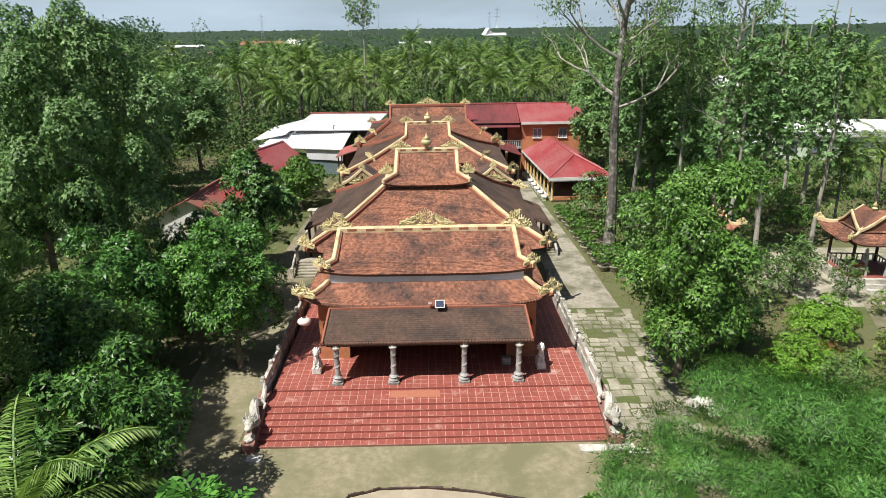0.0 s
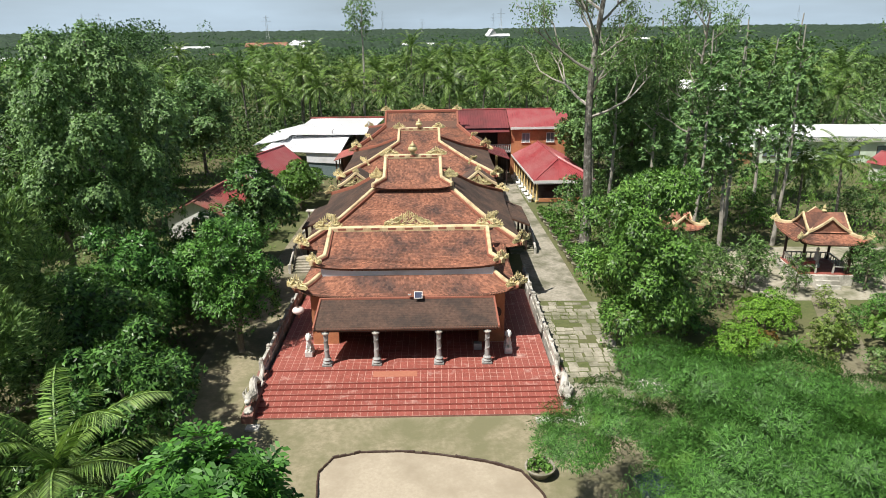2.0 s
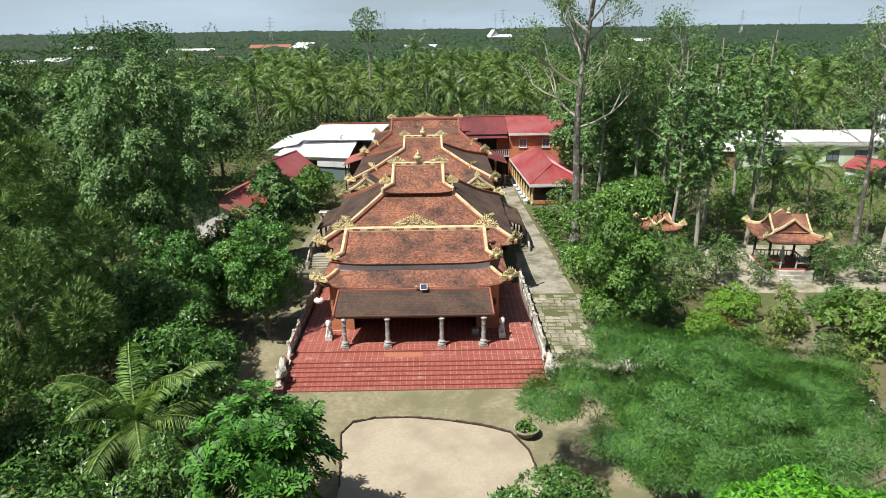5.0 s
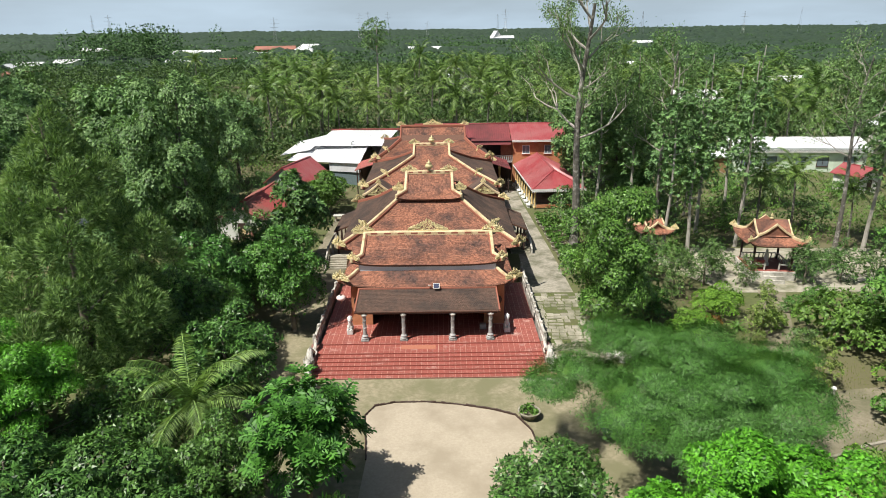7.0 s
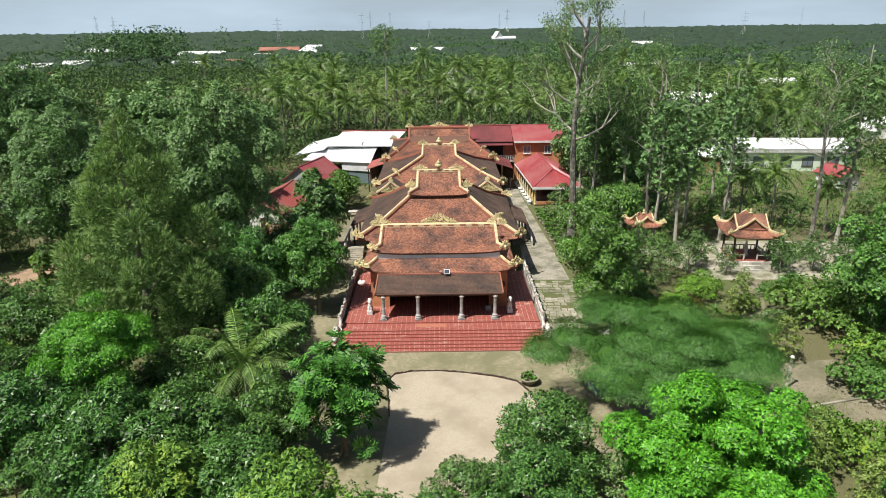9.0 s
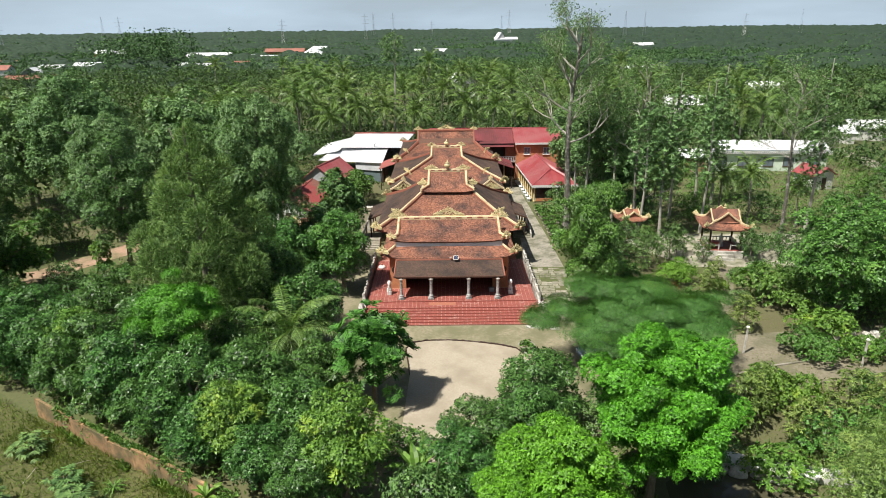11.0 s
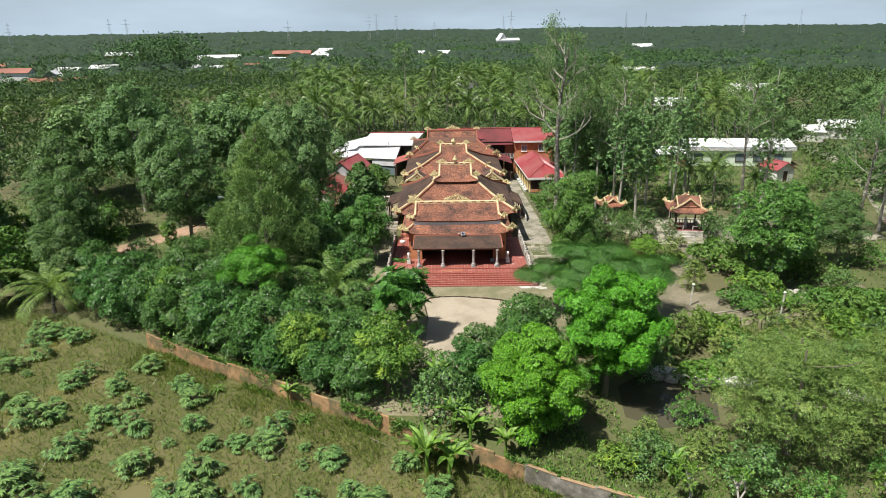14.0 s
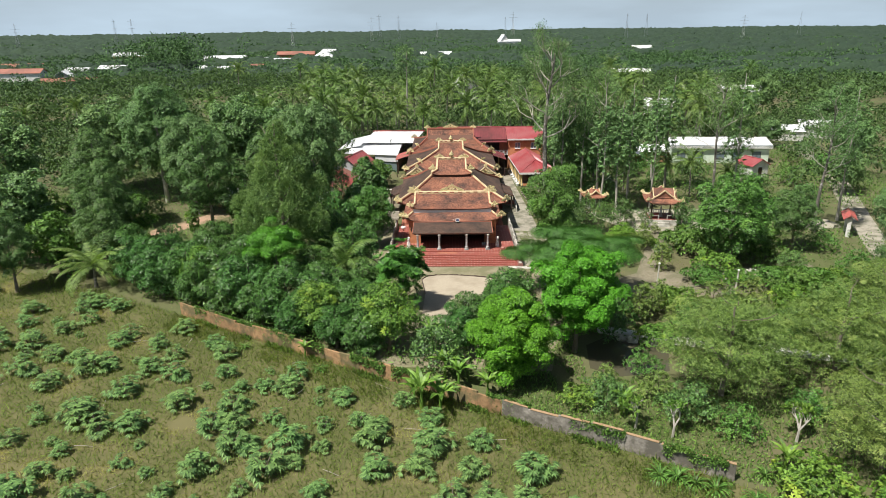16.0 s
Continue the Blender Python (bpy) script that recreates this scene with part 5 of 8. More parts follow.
def dragon(x, mirror, label):
    """A stone dragon that lies on the slope of the step parapet, head down to the front."""
    bm = bmesh.new()
    pts, rad = [], []
    for i in range(30):
        f = i / 29
        y = 3.5 - 3.1 * f
        z = 1.35 - 0.5 * f + 0.22 * math.sin(f * 15)
        pts.append((x + 0.12 * mirror * math.sin(f * 9), y, z))
        rad.append(0.07 + 0.16 * min(1, f * 1.6))
    tube(bm, pts, rad, 9)
    for i in range(2, 28, 1):
        p = Vector(pts[i])
        h = rad[i]
        a, b, c = bm.verts.new(p + Vector((0, 0.07, h * 0.9))), bm.verts.new(p + Vector((0, -0.05, h * 0.9))), bm.verts.new(p + Vector((0, 0.09, h + 0.16)))
        d = bm.verts.new(p + Vector((0.05, 0.0, h * 0.85)))
        bm.faces.new((a, b, c))
        bm.faces.new((b, d, c))
        bm.faces.new((d, a, c))
    h = Vector(pts[-1]) + Vector((0, -0.12, 0.2))
    blob(bm, h, (0.24, 0.32, 0.26))
    blob(bm, h + Vector((0, -0.3, -0.03)), (0.17, 0.22, 0.13))
    blob(bm, h + Vector((0, -0.26, -0.18)), (0.14, 0.2, 0.07))
    for s in (-1, 1):
        tube(bm, [h + Vector((s * 0.12, 0.05, 0.18)), h + Vector((s * 0.2, 0.25, 0.36)), h + Vector((s * 0.16, 0.45, 0.42))], [0.05, 0.035, 0.01], 5)
        blob(bm, h + Vector((s * 0.15, -0.15, 0.12)), (0.06, 0.06, 0.06), 6, 5)
        for k in range(3):
            tube(bm, [h + Vector((s * 0.2, 0.0, -0.05 + 0.08 * k)), h + Vector((s * 0.36, 0.2, 0.08 * k)), h + Vector((s * 0.3, 0.38, 0.1 + 0.08 * k))], [0.06, 0.04, 0.01], 5)
        for y0 in (1.1, 2.3):
            tube(bm, [(x + s * 0.12, y0, 0.95 + 0.13 * y0), (x + s * 0.3, y0 - 0.1, 0.75 + 0.13 * y0), (x + s * 0.24, y0 - 0.35, 0.55 + 0.15 * y0)], [0.08, 0.07, 0.06], 6)
    blob(bm, (x, 0.15, 0.52), (0.27, 0.35, 0.14))
    ob = part("dragon_statue", bm, PALESTONE, None, smooth=False)
    ob.matrix_basis = TM
    tagged(ob, label, "statue", "dragon statues")


dragon(X0 - 0.32, 1, "weathered white-grey stone dragon on the step parapet")
dragon(X1 + 0.32, -1, "weathered white-grey stone dragon on the step parapet")


def lion(x, y, face):
    bm = bmesh.new()
    box(bm, x - 0.3, x + 0.3, y - 0.38, y + 0.38, FLOOR_Z, FLOOR_Z + 0.38, 0.03)
    z = FLOOR_Z + 0.38
    blob(bm, (x, y + 0.15, z + 0.22), (0.24, 0.27, 0.24))
    blob(bm, (x, y - 0.03, z + 0.45), (0.2, 0.2, 0.34))
    blob(bm, (x, y - 0.1, z + 0.82), (0.23, 0.22, 0.22))
    blob(bm, (x, y - 0.28, z + 0.76), (0.13, 0.1, 0.1))
    for k in range(9):
        a = k * 0.7
        blob(bm, (x + 0.21 * math.cos(a), y + 0.0, z + 0.82 + 0.2 * math.sin(a)), (0.07, 0.09, 0.07), 6, 5)
    for s in (-1, 1):
        tube(bm, [(x + s * 0.13, y - 0.12, z + 0.5), (x + s * 0.14, y - 0.22, z + 0.2), (x + s * 0.14, y - 0.26, z)], [0.09, 0.075, 0.07], 7)
        blob(bm, (x + s * 0.14, y - 0.3, z + 0.04), (0.08, 0.12, 0.05), 6, 5)
        blob(bm, (x + s * 0.22, y + 0.1, z + 0.12), (0.09, 0.2, 0.13), 7, 5)
    tube(bm, [(x, y + 0.35, z + 0.1), (x, y + 0.45, z + 0.4), (x, y + 0.35, z + 0.7)], [0.06, 0.09, 0.03], 6)
    ob = part("lion_statue", bm, WHITESTONE, None)
    ob.matrix_basis = TM @ Matrix.Translation((x, 0, 0)) @ Matrix.Diagonal((0.78, 1, 1, 1)) @ Matrix.Translation((-x, 0, 0))
    tagged(ob, "white seated guardian lion statue on a square plinth", "statue", "lion statues")


lion(-6.0, 5.6, 1)
lion(6.1, 5.65, 1)


def column(x, y):
    c = thing("stone_column", "grey stone porch column carved with a coiling dragon", "column", "porch columns", TM @ pose(x, y, FLOOR_Z))
    part("base", box(lathe(bmesh.new(), [(0.26, 0.12), (0.28, 0.2), (0.2, 0.3), (0.25, 0.38), (0.17, 0.48)], 14), -0.29, 0.29, -0.29, 0.29, 0, 0.12, 0.015), STONE, c)
    bm = lathe(bmesh.new(), [(0.15, 0.46), (0.135, 1.0), (0.13, 1.6), (0.135, 1.98)], 14)
    pts = [(0.135 * math.cos(a), 0.135 * math.sin(a), 0.55 + a / 10.5) for a in [k * 0.35 for k in range(40)]]
    tube(bm, pts, [0.034 + 0.01 * math.sin(k) for k in range(40)], 5)
    part("shaft", bm, STONE, c)
    part("capital", lathe(bmesh.new(), [(0.14, 1.98), (0.23, 2.03), (0.24, 2.1), (0.16, 2.18), (0.13, 2.4)], 14), PALESTONE, c)


for x in (-4.72, -1.8, 1.88, 4.72):
    column(x, 4.3)


def lantern():
    t = thing("lantern", "pale round cloth lantern hanging at the eave corner", "lantern", "", TM @ pose(-6.75, 6.75, 3.35))
    bm = bmesh.new()
    n = 16
    prof = [(0.08, -0.22), (0.22, -0.19), (0.34, -0.1), (0.38, 0.0), (0.34, 0.1), (0.22, 0.19), (0.08, 0.22)]
    lathe(bm, prof, n)
    part("shade", bm, PAPER, t, smooth=True)
    part("cap", lathe(bmesh.new(), [(0.1, 0.2), (0.1, 0.26), (0.02, 0.28)], 10), DARKWOOD, t)
    part("cord", lathe(bmesh.new(), [(0.012, 0.26), (0.012, 0.95)], 5), DARKWOOD, t)
    part("tassel", lathe(bmesh.new(), [(0.02, -0.22), (0.05, -0.3), (0.06, -0.5)], 6), RIDGERED, t)


lantern()


def solar_lamp():
    t = thing("solar_panel", "small solar panel on the porch roof's edge", "solar panel", "", TM @ pose(0.68, 6.3, 4.42, 38, 0, 0))
    part("cell_grid", boxed(-0.21, 0.21, -0.2, 0.2, 0.02, 0.035), PANEL, t)
    bm = bmesh.new()
    for a in ((-0.25, 0.25, -0.24, -0.2), (-0.25, 0.25, 0.2, 0.24), (-0.25, -0.21, -0.2, 0.2), (0.21, 0.25, -0.2, 0.2)):
        box(bm, *a, 0.0, 0.045)
    part("rim", bm, WHITEPAINT, t)
    part("bracket", boxed(-0.03, 0.03, -0.02, 0.02, -0.3, 0.0), METAL, t)
    s = thing("flood_lamp", "small flood lamp on the porch roof's edge", "lamp", "", TM @ pose(0.15, 6.35, 4.42))
    part("housing", boxed(-0.12, 0.12, -0.06, 0.06, 0, 0.13, bevel=0.02), RIDGERED, s)
    part("glass", boxed(-0.1, 0.1, -0.075, -0.06, 0.02, 0.11), WHITEPAINT, s)


solar_lamp()
for x, y, z, w, h, lab in ((5.3, 6.1, FLOOR_Z, 0.5, 0.42, "pale grey box inside the porch"),):
    bm = boxed(x - w / 2 - 1.1, x + w / 2 - 1.1, y - 0.2, y + 0.2, z, z + h, bevel=0.03)
    tagged(part("porch_box", bm, STONE, None), lab, "box")

# side stairs and their rail on the path's side
st = thing("side_stairs", "grey concrete side stairs up to the main hall", "stairs", "", TM)
for k in range(6):
    part("tread", boxed(8.6 + 0.0, 10.75 - 0.001 * k, 26.2 + 0.3 * k, 28.6, 0.14 * k - (0.1 if k == 0 else 0), 0.14 * (k + 1), bevel=0.01), CONCRETE, st)
part("landing", boxed(8.0, 10.7, 28.0, 31.0, 0.0, 0.86), REDWALL, st)
rail = thing("stair_rail", "pale plastered stair rail sloping to the path", "rail", "", TM)
bm = bmesh.new()
tube(bm, [(10.85, 26.2, 0.55), (10.85, 28.6, 1.5), (10.8, 32, 1.6)], [0.11, 0.11, 0.1], 8)
part("handrail", bm, PALESTONE, rail)
for y, z in ((26.2, 0.6), (27.4, 1.05), (28.6, 1.5), (30.3, 1.55), (32, 1.6)):
    part("post", boxed(10.75, 10.95, y - 0.09, y + 0.09, -0.05, z, bevel=0.02), PALESTONE, rail)
# left side stairs
st2 = thing("side_stairs", "grey concrete side stairs on the shaded side", "stairs", "", TM)
for k in range(6):
    part("tread", boxed(-10.6 + 0.001 * k, -8.6, 22.0 + 0.3 * k, 24.4, 0.14 * k - (0.1 if k == 0 else 0), 0.14 * (k + 1), bevel=0.01), CONCRETE, st2)
rail2 = thing("stair_rail", "pale plastered stair rail on the shaded side", "rail", "", TM)
bm = tube(bmesh.new(), [(-10.7, 22.0, 0.7), (-10.7, 24.4, 1.6), (-10.7, 30, 1.65)], [0.1, 0.1, 0.1], 8)
part("handrail", bm, PALESTONE, rail2)
for y, z in ((22.0, 0.75), (24.4, 1.6), (27, 1.6), (30, 1.65)):
    part("post", boxed(-10.82, -10.58, y - 0.1, y + 0.1, -0.05, z + 0.1, bevel=0.02), PALESTONE, rail2)


def side_porch(s):
    """A low tiled pent roof against the main hall's side, on wooden posts."""
    t = thing("side_porch", "low dark-tiled pent roof on wooden posts by the main hall", "porch", "side porches", TM)
    roof_slope(t, [(0, 3.2), (1, 3.2)], [(0, -10.3, 2.75), (1, -7.9, 3.7)], OLDSHADETILE, 0, pose(0, 29.4, 0, 0, 0, 90 * s), seed=400 + s)
    for y in (26.6, 29.4, 32.2):
        part("post", boxed(s * 10.0 - 0.09, s * 10.0 + 0.09, y - 0.09, y + 0.09, 0.0, 2.75), DARKWOOD, t)
    part("eave_beam", boxed(s * 10.0 - 0.08, s * 10.0 + 0.08, 26.4, 32.4, 2.55, 2.72), DARKWOOD, t)


side_porch(1)
side_porch(-1)

# ---- buildings round the temple ----


def sheet_roof(parent, corners, mat, name="roof_sheet", rib=0.35, thick=0.05):
    """A ribbed metal sheet between four corners (eave left, eave right, ridge right, ridge left)."""
    a, b, c, d = [Vector(p) for p in corners]
    n = max(2, int((b - a).length / rib))
    nrm = (b - a).cross(d - a).normalized()
    vs, fs = [], []
    for i in range(n + 1):
        for off, h in ((-0.12, 0.0), (-0.05, 0.035), (0.05, 0.035), (0.12, 0.0)):
            f = min(1, max(0, (i + off) / n))
            vs += [a.lerp(b, f) + nrm * h, d.lerp(c, f) + nrm * h, a.lerp(b, f) - nrm * thick, d.lerp(c, f) - nrm * thick]
    m = len(vs) // 4
    for i in range(m - 1):
        k, q = i * 4, i * 4 + 4
        fs += [(k, q, q + 1, k + 1), (k + 3, q + 3, q + 2, k + 2), (k + 2, q + 2, q, k), (k + 1, q + 1, q + 3, k + 3)]
    fs += [(0, 1, 3, 2), (4 * m - 4, 4 * m - 2, 4 * m - 1, 4 * m - 3)]
    return mesh_ob(name, vs, fs, mat, parent)


def window(parent, x, y, z, w, h, frame_mat=None, name="window"):
    """A window in a wall that faces -y: frame, panes, sill."""
    fm = frame_mat or WHITEPAINT
    g = part(name, boxed(x - w / 2, x + w / 2, y - 0.03, y + 0.02, z, z + h), GLASS, parent, "dark glass window in a white frame")
    bm = bmesh.new()
    t = 0.07
    for a in ((x - w / 2 - t, x - w / 2, z - t, z + h + t), (x + w / 2, x + w / 2 + t, z - t, z + h + t), (x - w / 2, x + w / 2, z - t, z), (x - w / 2, x + w / 2, z + h, z + h + t), (x - t / 3, x + t / 3, z, z + h)):
        box(bm, a[0], a[1], y - 0.07, y + 0.02, a[2], a[3])
    part("window_frame", bm, fm, g)
    part("sill", boxed(x - w / 2 - 0.12, x + w / 2 + 0.12, y - 0.14, y, z - 0.14, z - 0.075), fm, g)


def gallery():
    g = thing("gallery", "open gallery with red hipped metal roof and yellow posts", "gallery", "", pose(12.95, 44.0, 0, 0, 0, 3.0))
    W, L, E, R = 6.5, 17.2, 2.85, 4.65
    part("floor", boxed(0.15, W - 0.15, 0.3, L, -0.1, 0.22), CONCRETE, g)
    c, s = W / 2, 3.6
    sheet_roof(g, [(-0.35, L, E), (-0.35, -0.3, E), (c, s, R), (c, L, R)], REDMETAL)
    sheet_roof(g, [(W + 0.35, -0.3, E), (W + 0.35, L, E), (c, L, R), (c, s, R)], REDMETAL)
    sheet_roof(g, [(-0.35, -0.3, E), (W + 0.35, -0.3, E), (c + 0.01, s, R), (c - 0.01, s, R)], REDMETAL)
    for p in ((-0.35, -0.3, E), (W + 0.35, -0.3, E)):
        beam_along(g, [p, (c, s, R)], 0.2, 0.09, REDMETAL, "hip_cap")
    beam_along(g, [(c, s, R), (c, L, R)], 0.22, 0.09, REDMETAL, "ridge_cap")
    part("fascia", boxed(-0.38, W + 0.38, -0.36, -0.3, E - 0.3, E + 0.03), WHITEPAINT, g, "white fretted eave board")
    part("fascia", boxed(-0.41, -0.36, -0.3, L, E - 0.22, E + 0.03), WHITEPAINT, g)
    for i in range(28):
        x = -0.3 + 7.1 * i / 27
        part("fret", boxed(x - 0.06, x + 0.06, -0.355, -0.31, E - 0.42, E - 0.3, bevel=0.02), WHITEPAINT, g)
    for i in range(9):
        part("post", lathe(bmesh.new(), [(0.17, 0.2), (0.17, 0.35), (0.12, 0.42), (0.12, E - 0.3), (0.16, E - 0.2), (0.16, E - 0.02)], 10, (0.15, 0.25 + 2.05 * i, 0)), YELLOWPAINT, g)
    for x in (3.25, W - 0.2):
        part("post", lathe(bmesh.new(), [(0.17, 0.2), (0.17, 0.35), (0.12, 0.42), (0.12, E - 0.3), (0.16, E - 0.2), (0.16, E - 0.02)], 10, (x, 0.25, 0)), YELLOWPAINT, g)
    part("low_wall", boxed(0.4, W, 0.2, 0.35, 0.2, 0.62), ORANGEWALL, g, "low orange parapet")
    part("back_wall", boxed(W - 0.2, W, 0.5, L, 0.2, E), REDWALL, g)
    # pale stone benches between the posts
    b = thing("stone_bench", "white stone bench beside the gallery posts", "bench", "stone benches")
    part("seat", boxed(-0.6, 0.6, -0.2, 0.2, 0.38, 0.46, bevel=0.02), WHITESTONE, b)
    bm = boxed(-0.6, 0.6, 0.18, 0.25, 0.46, 0.86, bevel=0.02)
    part("backrest", bm, WHITESTONE, b)
    for x in (-0.45, 0.45):
        part("leg", boxed(x - 0.06, x + 0.06, -0.18, 0.2, 0.0, 0.38, bevel=0.015), WHITESTONE, b)
    for i in range(7):
        m = pose(12.95, 44.0, 0, 0, 0, 3.0) @ pose(-0.55, 1.4 + 2.05 * i, 0, 0, 0, -90)
        if i == 0:
            b.matrix_basis = m
        else:
            copy_thing(b, m)


gallery()


def two_storey():
    h = thing("monks_house", "two-storey orange house with red metal roof and balcony", "house", "", TM)
    x0, x1, y0, y1, E = 12.4, 20.0, 60.4, 69.0, 6.6
    for a in ((x0, x1, y0, y0 + 0.25), (x0, x1, y1 - 0.25, y1), (x0, x0 + 0.25, y0 + 0.25, y1 - 0.25), (x1 - 0.25, x1, y0 + 0.25, y1 - 0.25)):
        part("wall", boxed(*a, 0, E), ORANGEWALL, h)
    for x in (14.4, 17.8):
        window(h, x, y0, 4.6, 1.0, 1.15)
    sheet_roof(h, [(x0 - 0.3, y0 - 0.5, E), (x1 + 0.6, y0 - 0.5, E), (x1 + 0.6, 65.2, 8.55), (x0 - 0.3, 65.2, 8.55)], REDMETAL)
    sheet_roof(h, [(x1 + 0.6, y1 + 0.8, E), (x0 - 0.3, y1 + 0.8, E), (x0 - 0.3, 65.2, 8.55), (x1 + 0.6, 65.2, 8.55)], REDMETAL)
    beam_along(h, [(-3, 65.2, 8.55), (x1 + 0.6, 65.2, 8.55)], 0.3, 0.1, REDMETAL, "ridge_cap")
    part("fascia", boxed(x0 - 0.2, x1 + 0.7, y0 - 0.6, y0 - 0.5, E - 0.22, E + 0.1), WHITEPAINT, h, "white eave board")
    # recessed wing with balcony
    # Dark opening of the recess: its shade is put into this wall's colour.
    part("wall", boxed(-3, x0, 63.0, 63.25, 0, E), DARKWOOD, h)
    part("wing_floor", boxed(2.0, x0 - 0.005, 60.6, 63.0, 3.1, 3.32), WHITEPAINT, h)
    sheet_roof(h, [(-3, 60.6, E - 0.1), (x0 - 0.32, 60.6, E - 0.1), (x0 - 0.32, 65.2, 8.5), (-3, 65.2, 8.5)], DULLRED)
    sheet_roof(h, [(4.5, 59.8, E - 0.55), (x0 - 0.35, 59.8, E - 0.55), (x0 - 0.35, 61.4, E - 0.25), (4.5, 61.4, E - 0.25)], DULLRED)
    part("balcony_rail", boxed(6.0, x0 - 0.01, 60.5, 60.6, 4.12, 4.22), WHITEPAINT, h)
    for i in range(22):
        x = 6.1 + 6.2 * i / 21
        part("baluster", boxed(x - 0.04, x + 0.04, 60.52, 60.58, 3.32, 4.12), WHITEPAINT, h)
    for x in (8.2, 10.4):
        part("post", boxed(x - 0.14, x + 0.14, 60.6, 60.88, 0, 3.1), YELLOWPAINT, h)
    part("wall", boxed(10.6, x0 - 0.01, 61.5, 61.7, 3.32, 6.2), REDWALL, h)


two_storey()
for s, mat, lab in ((1, DULLRED, "dull red lean-to roof beside the last hall"), (-1, OLDRED, "faded red lean-to roof beside the last hall")):
    t = thing("lean_to", lab, "lean-to", "", TM)
    e, f = (8.0, 11.4) if s > 0 else (-11.4, -8.0)
    if s > 0:
        sheet_roof(t, [(f, 53.0, 3.6), (f, 60.0, 3.6), (e, 60.0, 4.7), (e, 53.0, 4.7)], mat)
    else:
        sheet_roof(t, [(e, 60.0, 3.6), (e, 53.5, 3.6), (f, 53.5, 4.7), (f, 60.0, 4.7)], mat)
    for y in (53.8, 56.8, 59.7):
        part("post", boxed(s * 11.1 - 0.08, s * 11.1 + 0.08, y - 0.08, y + 0.08, 0, 3.55), DARKWOOD, t)


def metal_hall():
    h = thing("metal_hall", "low hall under overlapping white sheet-metal roofs", "hall", "", None)
    sheet_roof(h, [(-24.0, 62.2, 3.5), (-12.0, 58.6, 3.6), (-11.6, 67.5, 4.9), (-21.5, 70.5, 4.8)], WHITEMETAL)
    sheet_roof(h, [(-20.5, 66.6, 5.05), (-9.0, 65.5, 5.1), (-7.2, 75.0, 6.2), (-19.0, 76.5, 6.1)], WHITEMETAL)
    sheet_roof(h, [(-26.0, 66.0, 3.6), (-20.7, 65.0, 4.7), (-19.4, 75.0, 5.6), (-24.6, 75.0, 4.4)], WHITEMETAL)
    part("ridge_board", boxed(-19.2, -7.0, 76.2, 76.45, 6.0, 6.35), OLDRED, h)
    part("front_sheet", slab(bmesh.new(), [(-17.0, 60.4), (-12.0, 58.9), (-12.0, 59.0), (-17.0, 60.5)], 2.1, 3.55), WHITEMETAL, h)
    part("tarpaulin", slab(bmesh.new(), [(-16.8, 60.5), (-12.2, 59.2), (-12.2, 59.3), (-16.8, 60.6)], 0, 2.1), TARP, h, "grey-green tarpaulin wall")
    part("side_wall", boxed(-12.1, -11.9, 59.2, 75, 0, 3.6), DARKWOOD, h)
    part("back_wall", boxed(-19, -8, 75.3, 75.5, 0, 6), GREYBAND, h)
    part("left_wall", boxed(-22.2, -22.0, 63, 75, 0, 3.5), GREYBAND, h)
    part("vent_pipe", tube(bmesh.new(), [(-14.2, 66.5, 4.6), (-14.2, 66.5, 5.6), (-13.9, 66.3, 5.75)], [0.1, 0.1, 0.1], 8), METAL, h)


metal_hall()


def gable_house(name, label, m, L, W, E, R, wall, roof, over=0.4, openings=2, rib=0.35):
    """A small house along y with a ridge roof."""
    h = thing(name, label, "house", "small houses", m)
    for a in ((-W / 2, W / 2, 0, 0.2), (-W / 2, W / 2, L - 0.2, L), (-W / 2, -W / 2 + 0.2, 0.2, L - 0.2), (W / 2 - 0.2, W / 2, 0.2, L - 0.2)):
        part("wall", boxed(*a, -0.1, E), wall, h)
    for y in (0.0, L - 0.2):
        vs = [(-W / 2, y, E), (W / 2, y, E), (0, y, R - 0.1), (-W / 2, y + 0.2, E), (W / 2, y + 0.2, E), (0, y + 0.2, R - 0.1)]
        mesh_ob("gable", vs, [(0, 1, 2), (5, 4, 3), (0, 3, 4, 1), (1, 4, 5, 2), (2, 5, 3, 0)], wall, h)
    e = E - over * (R - E) / (W / 2)
    sheet_roof(h, [(W / 2 + over, -over, e), (W / 2 + over, L + over, e), (0, L + over, R), (0, -over, R)], roof, "roof_sheet", rib)
    sheet_roof(h, [(-W / 2 - over, L + over, e), (-W / 2 - over, -over, e), (0, -over, R), (0, L + over, R)], roof, "roof_sheet", rib)
    beam_along(h, [(0, -over, R), (0, L + over, R)], 0.25, 0.08, roof, "ridge_cap")
    for k in range(openings):
        y = L * (k + 0.7) / (openings + 0.4)
        part("window", boxed(W / 2 - 0.02, W / 2 + 0.03, y - 0.5, y + 0.5, 1.0, 2.0), GLASS, h)
    for k in range(max(1, openings - 1)):
        x = W * ((k + 0.5) / max(1, openings - 1) - 0.5)
        part("door", boxed(x - 0.45, x + 0.45, -0.03, 0.02, 0.0, 2.05), DARKWOOD, h)
    return h


